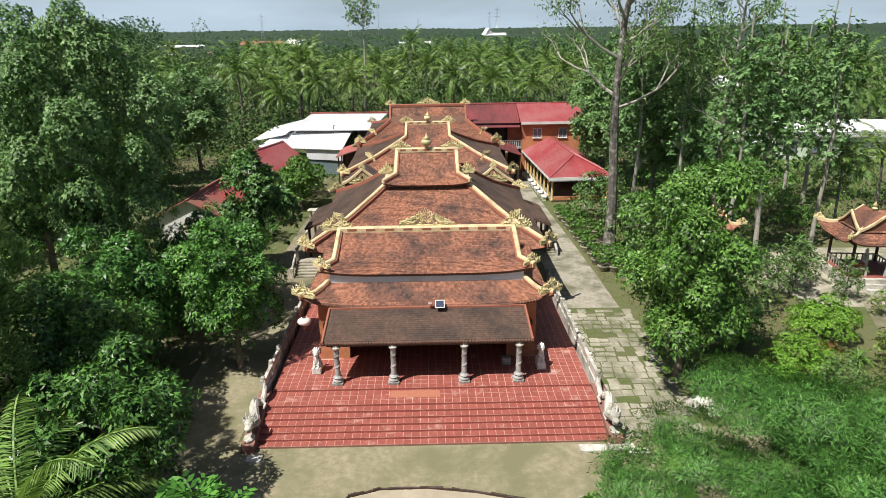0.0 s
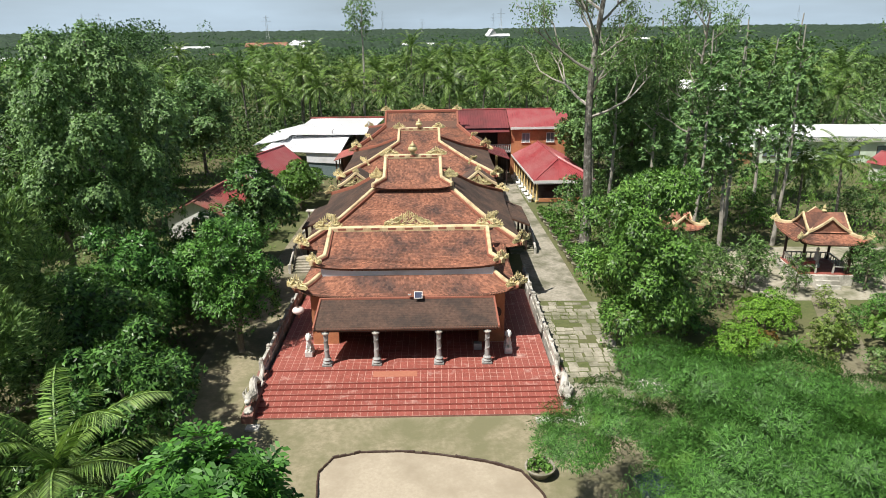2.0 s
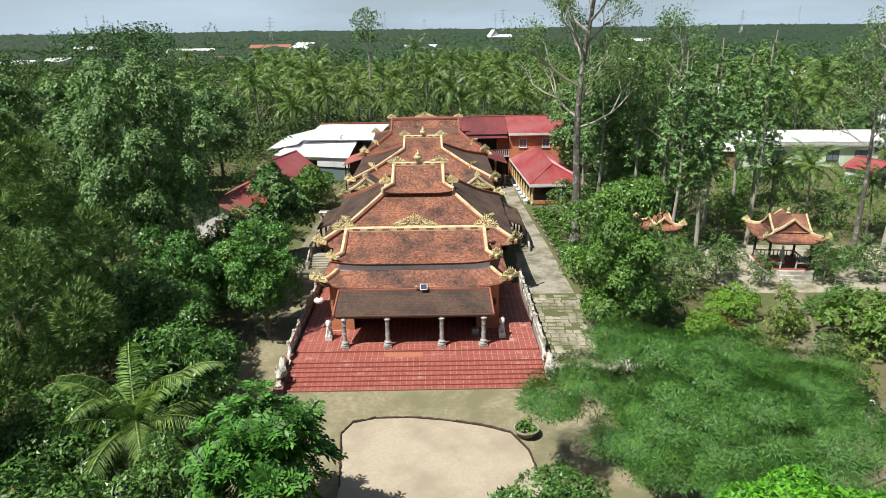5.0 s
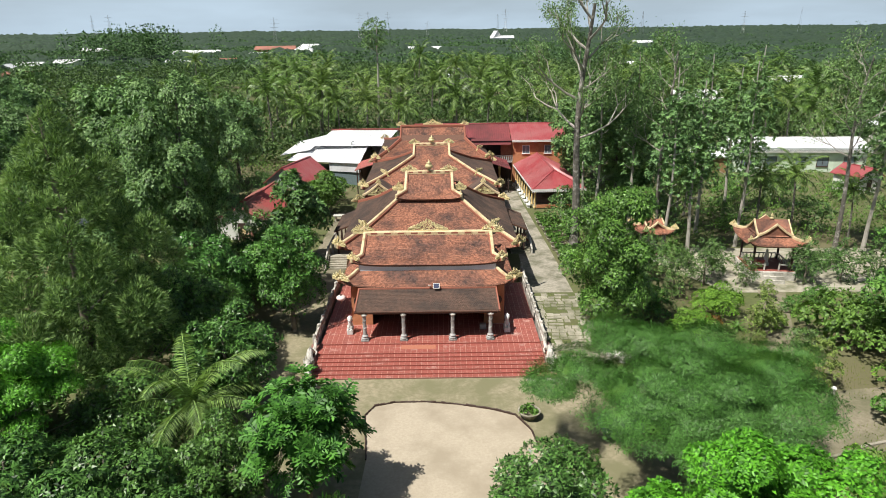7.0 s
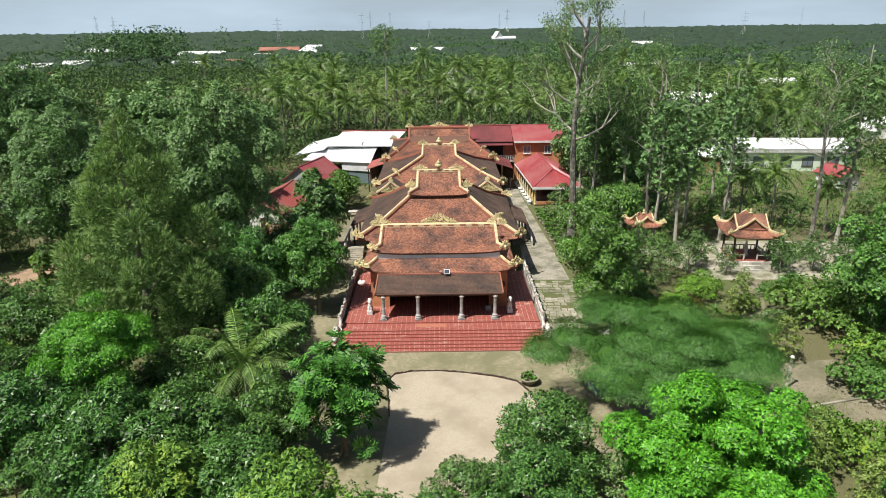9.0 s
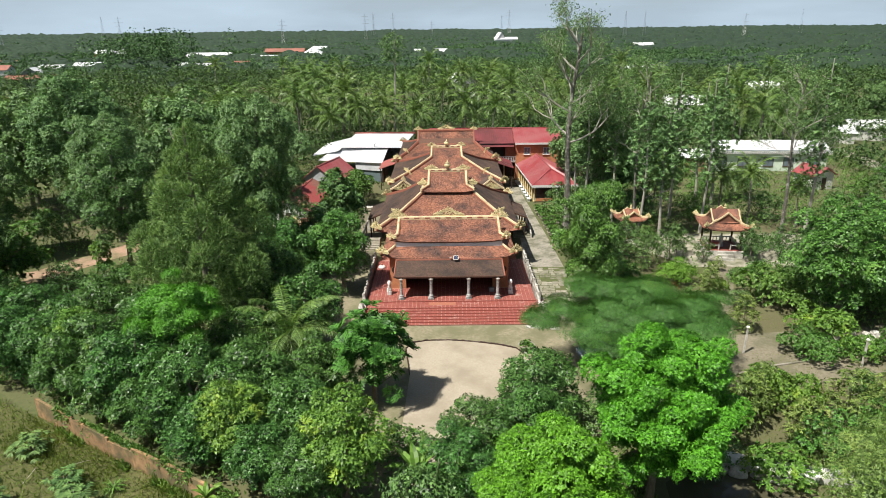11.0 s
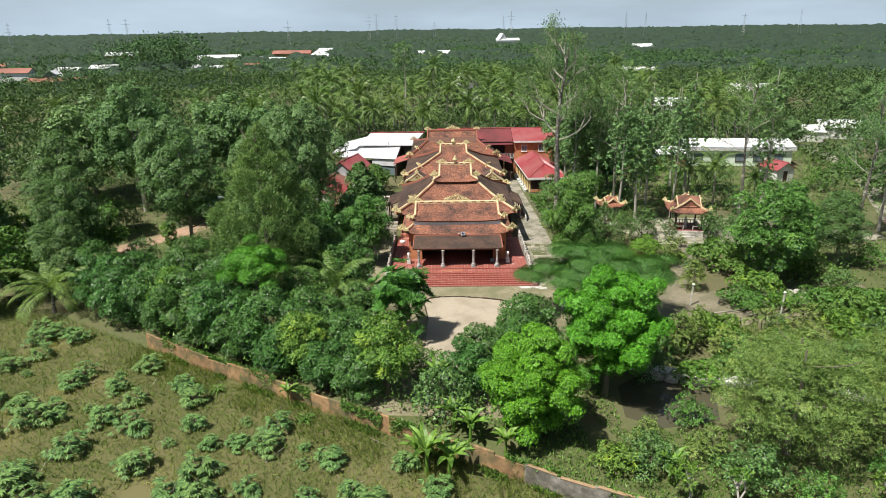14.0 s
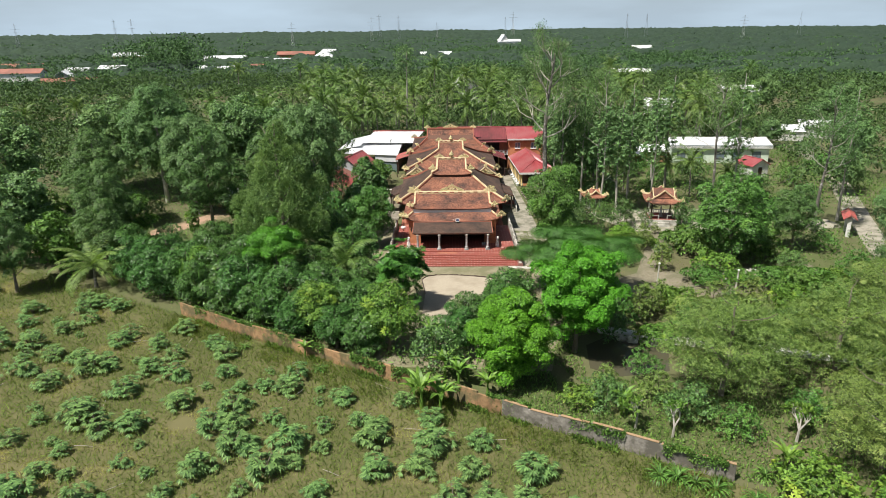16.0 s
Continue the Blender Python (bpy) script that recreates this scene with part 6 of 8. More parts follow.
gable_house("low_house", "low pale house with a faded red sheet roof", pose(-22.4, 32.0, 0, 0, 0, -3), 13.0, 5.8, 2.5, 3.9, WHITEPAINT, BROWNSHEET)
gable_house("red_roofed_house", "small house with a bright red sheet roof", pose(-21.5, 49.5, 0, 0, 0, -15), 8, 5.5, 2.9, 5.0, GREYBAND, REDMETAL)
gable_house("garden_shed", "small shed with a whitish flat roof", pose(-38, 31.5, 0, 0, 0, 60), 3.2, 4.4, 2.2, 2.6, BRICKWALL, WHITEMETAL)


def mint_house():
    h = thing("pale_green_house", "long pale green house with white metal roof", "house", "", pose(48.6, 66.6, 0, 0, 0, -4))
    L = 21.0
    part("wall", boxed(0, L, 0, 0.25, 0, 3.9), MINTWALL, h)
    part("wall", boxed(0, 0.25, 0.25, 8, 0, 3.9), MINTWALL, h)
    part("wall", boxed(L - 0.25, L, 0.25, 8, 0, 3.9), MINTWALL, h)
    part("wall", boxed(0.25, L - 0.25, 7.8, 8, 0, 3.9), MINTWALL, h)
    for k in range(6):
        x0, x1 = -0.5 + (L + 1) * k / 6, -0.5 + (L + 1) * (k + 1) / 6 - 0.06
        z = 0.05 * (k % 2)
        sheet_roof(h, [(x0, -0.5, 4.0 + z), (x1, -0.5, 4.0 + z), (x1, 4.2, 5.1 + z), (x0, 4.2, 5.1 + z)], WHITEMETAL)
        sheet_roof(h, [(x1, 8.6, 4.0 + z), (x0, 8.6, 4.0 + z), (x0, 4.2, 5.1 + z), (x1, 4.2, 5.1 + z)], WHITEMETAL)
    part("fascia", boxed(-0.5, L + 0.5, -0.58, -0.5, 3.35, 3.98), TARP, h)
    n = 30
    for i in range(n):
        x = -0.45 + (L + 0.9) * (i + 0.5) / n
        w = (L + 0.9) / n / 2
        bm = bmesh.new()
        tube(bm, [(x - w, -0.6, 3.42), (x, -0.6, 3.9), (x + w, -0.6, 3.42)], [0.06, 0.06, 0.06], 4)
        tube(bm, [(x - w, -0.61, 3.9), (x, -0.61, 3.42), (x + w, -0.61, 3.9)], [0.06, 0.06, 0.06], 4)
        part("fret", bm, WHITEPAINT, h)
    part("fascia_rail", boxed(-0.5, L + 0.5, -0.62, -0.5, 3.3, 3.4), WHITEPAINT, h)
    for x in (2.2, 6.0, 10.6, 14.2, 18.4):
        window(h, x, 0, 1.0, 1.7, 1.5, DARKWOOD)
    part("brick_annexe", boxed(-6.5, -0.6, -0.8, 4, 0, 2.6), BRICKWALL, h)
    sheet_roof(h, [(-7.0, -1.2, 2.65), (-0.55, -1.2, 2.65), (-0.55, 4.4, 3.4), (-7.0, 4.4, 3.4)], WHITEMETAL)


mint_house()
gable_house("outhouse", "brick outhouse with white metal roof", pose(41.0, 66.5, 0, 0, 0, 90), 5.0, 5, 2.5, 3.4, BRICKWALL, WHITEMETAL)
gable_house("red_kiosk", "kiosk with a red sheet roof", pose(61.5, 51.0, 0, 0, 0, 20), 4.2, 4, 2.6, 3.7, WHITEPAINT, REDMETAL)
gable_house("white_roofed_house", "far house with a long white roof", pose(92, 97, 0, 0, 0, 80), 9, 7, 2.6, 3.8, WHITEPAINT, WHITEMETAL)
gable_house("white_roofed_house", "far house with a white roof", pose(104, 100, 0, 0, 0, 75), 10, 7, 3.0, 4.4, WHITEPAINT, WHITEMETAL)
gable_house("white_roofed_house", "far house with a white roof among trees", pose(75, 140, 0, 0, 0, 80), 12, 8, 4.5, 6.5, WHITEPAINT, WHITEMETAL)
gable_house("white_roofed_house", "far house with a white roof among palms", pose(117, 180, 0, 0, 0, 85), 14, 9, 5, 7, WHITEPAINT, WHITEMETAL)
gable_house("grey_roofed_house", "far house with a steep grey roof among palms", pose(6, 206, 0, 0, 0, 20), 10, 8, 5.5, 9.5, GREYBAND, WHITEMETAL)
town = "distant town house above the trees, pale walls and sheet roof"
for x, y, rz, L, W, E, R, wall, roof in [
        (-253, 330, 94, 30, 9, 6.2, 8.4, WHITEPAINT, ORANGESHEET), (-206, 303, 105, 28, 8, 3.0, 4.6, WHITEPAINT, ORANGESHEET), (-233, 315, 10, 8, 10, 4.5, 7.5, GREYBAND, WHITEMETAL),
        (-262, 400, 80, 18, 10, 3.2, 5.0, WHITEPAINT, WHITEMETAL), (-240, 410, 95, 18, 12, 4.0, 6.0, WHITEPAINT, WHITEMETAL), (-335, 465, 100, 60, 16, 3.5, 5.5, ORANGEWALL, ORANGESHEET),
        (-186, 520, 97, 36, 16, 5.5, 8.0, WHITEPAINT, WHITEMETAL), (-200, 505, 80, 16, 12, 4.0, 6.0, WHITEPAINT, WHITEMETAL), (-160, 414, 100, 26, 8, 3.0, 4.5, WHITEPAINT, WHITEMETAL), (-182, 424, 85, 14, 8, 3.0, 4.5, WHITEPAINT, WHITEMETAL),
        (-140, 428, 92, 15, 8, 3.2, 5.0, WHITEPAINT, ORANGESHEET), (-134, 566, 96, 34, 14, 7.0, 9.5, ORANGEWALL, ORANGESHEET), (-140, 500, 80, 16, 10, 4.0, 6.0, WHITEPAINT, WHITEMETAL), (-160, 498, 30, 12, 10, 4.0, 6.5, GREYBAND, WHITEMETAL),
        (-45, 542, 85, 18, 10, 4.0, 6.5, WHITEPAINT, WHITEMETAL), (-60, 545, 20, 10, 9, 4.5, 7.5, WHITEPAINT, WHITEMETAL), (-4, 572, 95, 30, 14, 5.0, 7.5, WHITEPAINT, WHITEMETAL), (-312, 600, 95, 30, 14, 6.0, 9.0, ORANGEWALL, WHITEMETAL),
        (-120, 604, 70, 14, 10, 8.0, 10.0, WHITEPAINT, WHITEMETAL), (214, 672, 90, 20, 12, 5.5, 8.5, WHITEPAINT, WHITEMETAL), (115, 322, 80, 22, 9, 3.5, 5.0, GREYBAND, WHITEMETAL), (100, 980, 90, 34, 16, 8.0, 11.0, WHITEPAINT, WHITEMETAL), (76, 975, 20, 12, 12, 10.0, 18.0, WHITEPAINT, WHITEMETAL), (260, 640, 90, 22, 12, 5.5, 8.0, WHITEPAINT, WHITEMETAL)]:
    gable_house("distant_house", town, pose(x, y, 0, 0, 0, rz), L, W, E, R, wall, roof, 0.8, 5, 3.0)
white_top = thing("pyramid_roofed_house", "far white house with a steep pyramid roof", "house", "small houses", pose(-113, 503, 0))
part("wall", boxed(-8, 8, -7, 7, -0.2, 5.0), WHITEPAINT, white_top)
mesh_ob("roof", [(-11, -9, 4.8), (11, -9, 4.8), (11, 9, 4.8), (-11, 9, 4.8), (0, 0, 12.5), (-11, -9, 5.1), (11, -9, 5.1), (11, 9, 5.1), (-11, 9, 5.1)], [(3, 2, 1, 0), (5, 6, 4), (6, 7, 4), (7, 8, 4), (8, 5, 4), (0, 1, 6, 5), (1, 2, 7, 6), (2, 3, 8, 7), (3, 0, 5, 8)], WHITEMETAL, white_top)


def pylon(x, y, hgt):
    t = thing("pylon", "far lattice power pylon on the horizon", "pylon", "pylons", pose(x, y, 0, 0, 0, rnd_t.uniform(0, 90)))
    hgt *= 0.82
    b, k = hgt * 0.07, hgt * 0.0055
    for sx in (-1, 1):
        for sy in (-1, 1):
            part("leg", tube(bmesh.new(), [(sx * b, sy * b, 0), (sx * b * 0.35, sy * b * 0.35, hgt * 0.6), (sx * 0.3, sy * 0.3, hgt)], [k * 0.5, k * 0.45, k * 0.35], 4), METAL, t)
    for z, w in ((0.68, 0.13), (0.8, 0.16), (0.92, 0.11)):
        part("cross_arm", boxed(-hgt * w, hgt * w, -k * 0.4, k * 0.4, hgt * z, hgt * z + k), METAL, t)
    for i in range(6):
        z0, z1 = hgt * 0.1 * i, hgt * 0.1 * (i + 1)
        f0, f1 = b * (1 - 0.65 * i / 6), b * (1 - 0.65 * (i + 1) / 6)
        part("brace", tube(bmesh.new(), [(-f0, -f0, z0), (f1, -f1, z1)], [k * 0.3, k * 0.3], 4), METAL, t)
        part("brace", tube(bmesh.new(), [(f0, -f0, z0), (-f1, -f1, z1)], [k * 0.3, k * 0.3], 4), METAL, t)


for x, y, hgt in [(-150, 1150, 60), (-175, 1500, 72), (-118, 1350, 66), (100, 1300, 58), (132, 1500, 74), (330, 1250, 62), (395, 1350, 62), (-560, 1100, 60), (-640, 1200, 62), (-700, 1000, 52), (470, 1050, 52), (-215, 820, 46), (610, 1150, 60), (-40, 1400, 48)]:
    pylon(x, y, hgt)


def pavilion(name, label, m, w, plat, eave, top, posts_mat, seed):
    """A small open pavilion: platform, posts, rail, and a tiled roof with crossed gables and raised corners."""
    p = thing(name, label, "pavilion", "garden pavilions", m)
    part("platform", boxed(-w / 2, w / 2, -w / 2, w / 2, -0.1, plat, bevel=0.03), PALESTONE, p)
    part("floor", boxed(-w / 2 + 0.1, w / 2 - 0.1, -w / 2 + 0.1, w / 2 - 0.1, plat, plat + 0.03), REDTILE, p)
    q = w / 2 - 0.35
    for sx in (-1, 1):
        for sy in (-1, 1):
            part("post", lathe(bmesh.new(), [(0.16, plat), (0.16, plat + 0.2), (0.11, plat + 0.26), (0.11, eave)], 10, (sx * q, sy * q, 0)), posts_mat, p)
    for k in range(4):
        a = 90 * k
        bm = bmesh.new()
        if k != 0:
            box(bm, -q, q, -q - 0.05, -q + 0.05, plat + 0.55, plat + 0.64)
            for i in range(9):
                x = -q + 2 * q * (i + 0.5) / 9
                box(bm, x - 0.04, x + 0.04, -q - 0.03, -q + 0.03, plat + 0.03, plat + 0.55)
        else:
            for s in (-1, 1):
                box(bm, min(s * q, s * 0.6), max(s * q, s * 0.6), -q - 0.05, -q + 0.05, plat + 0.55, plat + 0.64)
                box(bm, min(s * 0.6, s * 0.72), max(s * 0.6, s * 0.72), -q - 0.06, -q + 0.06, plat, plat + 0.8)
        bm.transform(pose(0, 0, 0, 0, 0, a))
        part("railing", bm, PALESTONE, p)
    for i in range(3):
        part("stair", boxed(-0.9, 0.9, -w / 2 - 0.3 * (3 - i), -w / 2, plat * i / 3 - 0.05, plat * (i + 1) / 3), PALESTONE, p)
    hw, mid = w / 2 + 0.5, eave + (top - eave) * 0.42
    for k in range(4):
        mm = pose(0, 0, 0, 0, 0, 90 * k)
        at = roof_slope(p, [(0, hw), (1, hw * 0.45)], [(0, -hw, eave), (0.5, -hw * 0.72, eave + (mid - eave) * 0.38), (1, -hw * 0.42, mid)], ROOFTILE, 0.45, mm, seed=seed + k)
        pts = edge_points(at, 0, 0, 1, 6)
        beam_along(p, pts, 0.18, 0.2, CREAM, "hip_ridge")
        ornament(p, at(0, 0.03) + Vector((0, 0, 0.12)), 0.6, 0.45, seed + 10 + k, 45 + 90 * k)
        # gables
        g = hw * 0.62
        for s in (-1, 1):
            b = [Vector((s * (g - g * i / 5), -hw * 0.6, mid - 0.15 + (top - mid) * (i / 5) ** 1.3)) for i in range(6)]
            beam_along(p, [mm @ v for v in b], 0.16, 0.18, CREAM, "verge_ridge")
        roof = [(-g, -hw * 0.58, mid - 0.15), (0, -hw * 0.58, top - 0.03), (0, 0, top - 0.03), (-g, 0, mid - 0.15), (g, -hw * 0.58, mid - 0.15), (g, 0, mid - 0.15), (-g, -hw * 0.58, mid - 0.27), (g, -hw * 0.58, mid - 0.27)]
        mesh_ob("gable_roof", [mm @ Vector(v) for v in roof], [(0, 3, 2, 1), (4, 1, 2, 5), (0, 1, 4, 7, 6)], ROOFTILE, p)
    part("finial", lathe(bmesh.new(), [(0.16, 0), (0.2, 0.1), (0.08, 0.2), (0.14, 0.35), (0.03, 0.6)], 10, (0, 0, top)), GOLD, p)
    part("eave_board", boxed(-hw * 0.8, hw * 0.8, -hw * 0.8, hw * 0.8, eave - 0.15, eave - 0.05), DARKWOOD, p)
    return p


pavilion("garden_pavilion", "open garden pavilion with orange tiled roof and raised corners", pose(32.5, 20.0, 0, 0, 0, -6), 4.2, 0.9, 3.55, 5.5, DARKWOOD, 500)
pavilion("small_shrine", "small shrine pavilion with pale posts and orange tiled roof", pose(22.9, 25.2, 0, 0, 0, 10), 2.3, 0.5, 2.9, 4.1, PALESTONE, 520)
pavilion("side_shrine", "small tiled shrine among the trees beside the temple", pose(-17.6, 23.0, 0, 0, 0, 12), 2.6, 0.4, 2.7, 3.9, PALESTONE, 540)
bm = lathe(bmesh.new(), [(0.32, 0), (0.3, 0.25), (0.2, 0.35), (0.22, 0.8), (0.17, 1.2), (0.1, 1.35), (0.13, 1.5), (0.05, 1.68)], 12, (0, 0, 0))
ob = part("altar_statue", bm, WHITESTONE, None)
ob.matrix_basis = pose(32.4, 19.7, 0.93)
tagged(ob, "white robed statue inside the pavilion", "statue")
ob = part("altar", boxed(-0.4, 0.4, -0.25, 0.25, 0, 0.75, bevel=0.03), REDMETAL, None)
ob.matrix_basis = pose(31.6, 19.3, 0.93)
tagged(ob, "small red altar table inside the pavilion", "altar")

# ---- boundary wall ----


def boundary_wall():
    w = thing("boundary_wall", "old boundary wall, bare brick then grey weathered plaster", "wall", "", None, "structure")
    rnd = random.Random(5)
    line = [Vector(p) for p in ((-29.5, -14.6), (-21.9, -19.4), (-15.6, -22.9), (-10.2, -25.9), (-4.8, -29.0), (0.2, -31.8), (6.0, -35.2), (12.5, -38.4), (19.2, -42.0))]
    for i, (a, b) in enumerate(zip(line, line[1:])):
        d = b - a
        n = 3
        for k in range(n):
            p, q = a.lerp(b, k / n), a.lerp(b, (k + 1) / n)
            L = (q - p).length
            ang = math.degrees(math.atan2(d.y, d.x))
            h = 1.45 + rnd.uniform(-0.16, 0.14)
            brick = i < 5 or (i == 5 and k < 2)
            m = pose(p.x, p.y, 0, rnd.uniform(-1, 1), 0, ang)
            bm = boxed(0.16, L, -0.09, 0.09, -0.2, h, bevel=0.015)
            bm.transform(m)
            part("wall_panel", bm, BRICKWALL if brick else OLDPLASTER, w)
            bm = boxed(-0.02, 0.18, -0.1, 0.1, -0.2, h, bevel=0.01)
            bm.transform(m)
            part("pier", bm, BRICKWALL if brick else OLDPLASTER, w)
            bm = boxed(0.16, L, -0.12, 0.12, h, h + 0.07, bevel=0.015)
            bm.transform(m)
            if brick:
                bm.free()
            else:
                part("coping", bm, WALLCAP, w)


boundary_wall()

# ---- field of cassava ----


def cassava(seed):
    rnd = np.random.RandomState(seed)
    t = thing("cassava_plant", "bushy cassava plant with palmate leaves in the field", "crop plant", "cassava plants")
    bm = bmesh.new()
    out = []
    for k in range(6):
        a, hgt = k * 1.05 + rnd.uniform(-0.3, 0.3), rnd.uniform(0.7, 1.1)
        tube(bm, [(0, 0, -0.05), (0.2 * math.cos(a), 0.2 * math.sin(a), hgt * 0.6), (0.42 * math.cos(a), 0.42 * math.sin(a), hgt)], [0.03, 0.024, 0.015], 5)
    for j in range(58):
        el, b = math.asin(rnd.uniform(-0.05, 1.0)), rnd.uniform(0, 6.28)
        d = np.array([math.cos(b) * math.cos(el), math.sin(b) * math.cos(el), math.sin(el)])
        lump = 0.8 + 0.25 * math.sin(3 * b + seed) * math.cos(el)
        c = np.array([0, 0, 0.35]) + d * np.array([0.9, 0.9, 0.85]) * lump * rnd.uniform(0.55, 1.1)
        side = np.array([-math.sin(b), math.cos(b), 0])
        out_d = np.array([math.cos(b), math.sin(b), 0])
        for f in range(6):
            ang = (f - 2.5) * 0.6
            ld = out_d * math.cos(ang) + side * math.sin(ang) + np.array([0, 0, -0.55 + 0.5 * d[2]])
            ld /= np.linalg.norm(ld)
            L = 0.34 * (1 - 0.08 * abs(f - 2.5)) * rnd.uniform(0.8, 1.2)
            s = np.cross(ld, (0, 0, 1))
            s /= np.linalg.norm(s) + 1e-9
            out += [c, c + ld * L * 0.55 + s * 0.045 + (0, 0, 0.015), c + ld * L, c + ld * L * 0.55 - s * 0.045 + (0, 0, 0.015)]
    part("stalk", bm, BARK, t)
    quads_ob("foliage", np.array(out), CASSAVA, t)
    return t


def wall_y(x):
    return -29.0 - 0.583 * (x + 4.8) if x < -4.8 else -29.0 - 0.542 * (x + 4.8)


kinds = [cassava(60), cassava(61), cassava(62)]
used = [False] * 3
rnd_c = random.Random(12)
for i in range(31):
    for j in range(18):
        x = -72 + 2.75 * i + rnd_c.uniform(-0.9, 0.9) + (j % 2) * 1.1
        y = -6.0 - 2.7 * j + rnd_c.uniform(-0.8, 0.8)
        if y > wall_y(x) - 2.6 or y < -52 or x > 3.5 + 0.55 * (-34 - y) or rnd_c.uniform(0, 1) < 0.3 + 0.35 * noise.noise((x * 0.12, y * 0.12, 2.0)):
            continue
        if x < -40 and y > -8:
            continue
        k = rnd_c.randrange(3)
        s = rnd_c.choice((0.6, 0.9, 1.2, 1.35, 1.5)) * rnd_c.uniform(0.85, 1.15)
        if not used[k]:
            put(kinds[k], x, y, rnd_c.uniform(0, 360), s)
            used[k] = True
        else:
            again(kinds[k], x, y, rnd_c.uniform(0, 360), s)


stalk_me = None
for k in range(46):
    x, y = rnd_c.uniform(-45, 4), rnd_c.uniform(-46, -20)
    if y > wall_y(x) - 1.5:
        continue
    if stalk_me is None:
        ob = part("dry_stalk", tube(bmesh.new(), [(-0.6, 0, 0), (0, 0.03, 0.02), (0.6, 0, 0.01)], [0.02, 0.022, 0.014], 5), PALEBARK, None)
        stalk_me = ob.data
    else:
        ob = new("dry_stalk", stalk_me)
    ob.matrix_basis = pose(x, y, 0.22, rnd_c.uniform(-5, 5), rnd_c.uniform(-12, 12), rnd_c.uniform(0, 360)) @ Matrix.Diagonal((rnd_c.uniform(0.6, 1.4), 1, 1, 1))
    tagged(ob, "pale dry cassava stalk lying in the grass", "stalk", "dry stalks")


def scatter(name, label, mat, areas, size, aspect, lift, seed, droop=-0.6, category="undergrowth", thick=-0.15):
    """Loose leaves or blades over patches of ground: (x0, x1, y0, y1, count, test)."""
    rnd = np.random.RandomState(seed)
    out = []
    for x0, x1, y0, y1, n, ok in areas:
        p = np.stack([rnd.uniform(x0, x1, n), rnd.uniform(y0, y1, n), rnd.uniform(0, lift, n)], 1)
        f = np.array([noise.noise((a * 0.35, b * 0.35, seed)) > thick and ok(a, b) for a, b, _ in p])
        p = p[f]
        up = np.tile(np.array([[0, 0, 0.5]]), (len(p), 1))
        out.append(leaf_fan(p, up, size, aspect, rnd, droop=droop, simple=True))
    return tagged(quads_ob(name, np.concatenate(out), mat, None, True), label, category, kind="stuff")


scatter("field_grass", "rough green and straw-coloured field grass", GRASS, [(-70, 32, -58, 8, 270000, lambda x, y: y < wall_y(x) - 0.3 and x < 34 and y > -58 and abs(x) < 0.86 * (y + 86))], 0.46, 0.06, 0.16, 90, 0.05, "grass", -0.5)
scatter("garden_weeds", "lush low weeds and grass behind the boundary wall", UNDER, [(3, 46, -46, -18, 46000, lambda x, y: y > wall_y(x) + 0.4 and not (12 < x < 21 and -28.5 < y < -19.5))], 0.3, 0.16, 0.12, 96, -0.2, "weeds", -0.35)
scatter("yard_grass", "thin grass tufts in the yard", GRASS, [(9.2, 13.4, 0.5, 15.4, 1500, lambda x, y: noise.noise((x, y, 3.0)) > 0.1), (13.0, 16.5, 8, 34, 5000, lambda x, y: True), (9, 21, -40, -33, 2500, lambda x, y: y > wall_y(x) + 0.5), (16, 44, -20, 14, 26000, lambda x, y: not (22.5 < x - 0.4 * y < 27.5))], 0.16, 0.1, 0.03, 91, -0.5, "grass")


def clear(x, y):
    """Ground that stays open: buildings, paths and yards."""
    if -14 < x < 15.5 and -9 < y < 78 or -31 < x < -13 and 29 < y < 47 and x > -27 or -26 < x < -5 and 57 < y < 77:
        return False
    d = abs((x + 42) * 0.84 - (y - 18) * 0.54)
    if x < -34 and 0 < y < 27 and d < 3.2:
        return False
    if 20 < x < 48 and 14.5 < y < 28:
        return False
    if 44 < x < 72 and 62 < y < 78:
        return False
    return True


scatter("undergrowth", "dense leafy undergrowth beneath the trees", UNDER, [(-80, -13.5, -6, 78, 52000, lambda x, y: clear(x, y) and y > wall_y(x) + 3), (15.5, 80, 26, 80, 40000, clear), (15, 60, -42, 14, 26000, lambda x, y: clear(x, y) and y > wall_y(x) + 1 and (x > 36 or y > 12) and not (22.5 < x - 0.4 * y < 27.5) and not (-8 < y < -2)), (-80, 85, 66, 110, 30000, clear), (62, 130, 8, 125, 26000, lambda x, y: clear(x, y) and abs(x - 0.42 * y - 53) > 4), (-36, 12, -30, -6, 20000, lambda x, y: wall_y(x) + 0.6 < y < wall_y(x) + 8)], 0.36, 0.22, 1.5, 92, 0.0)


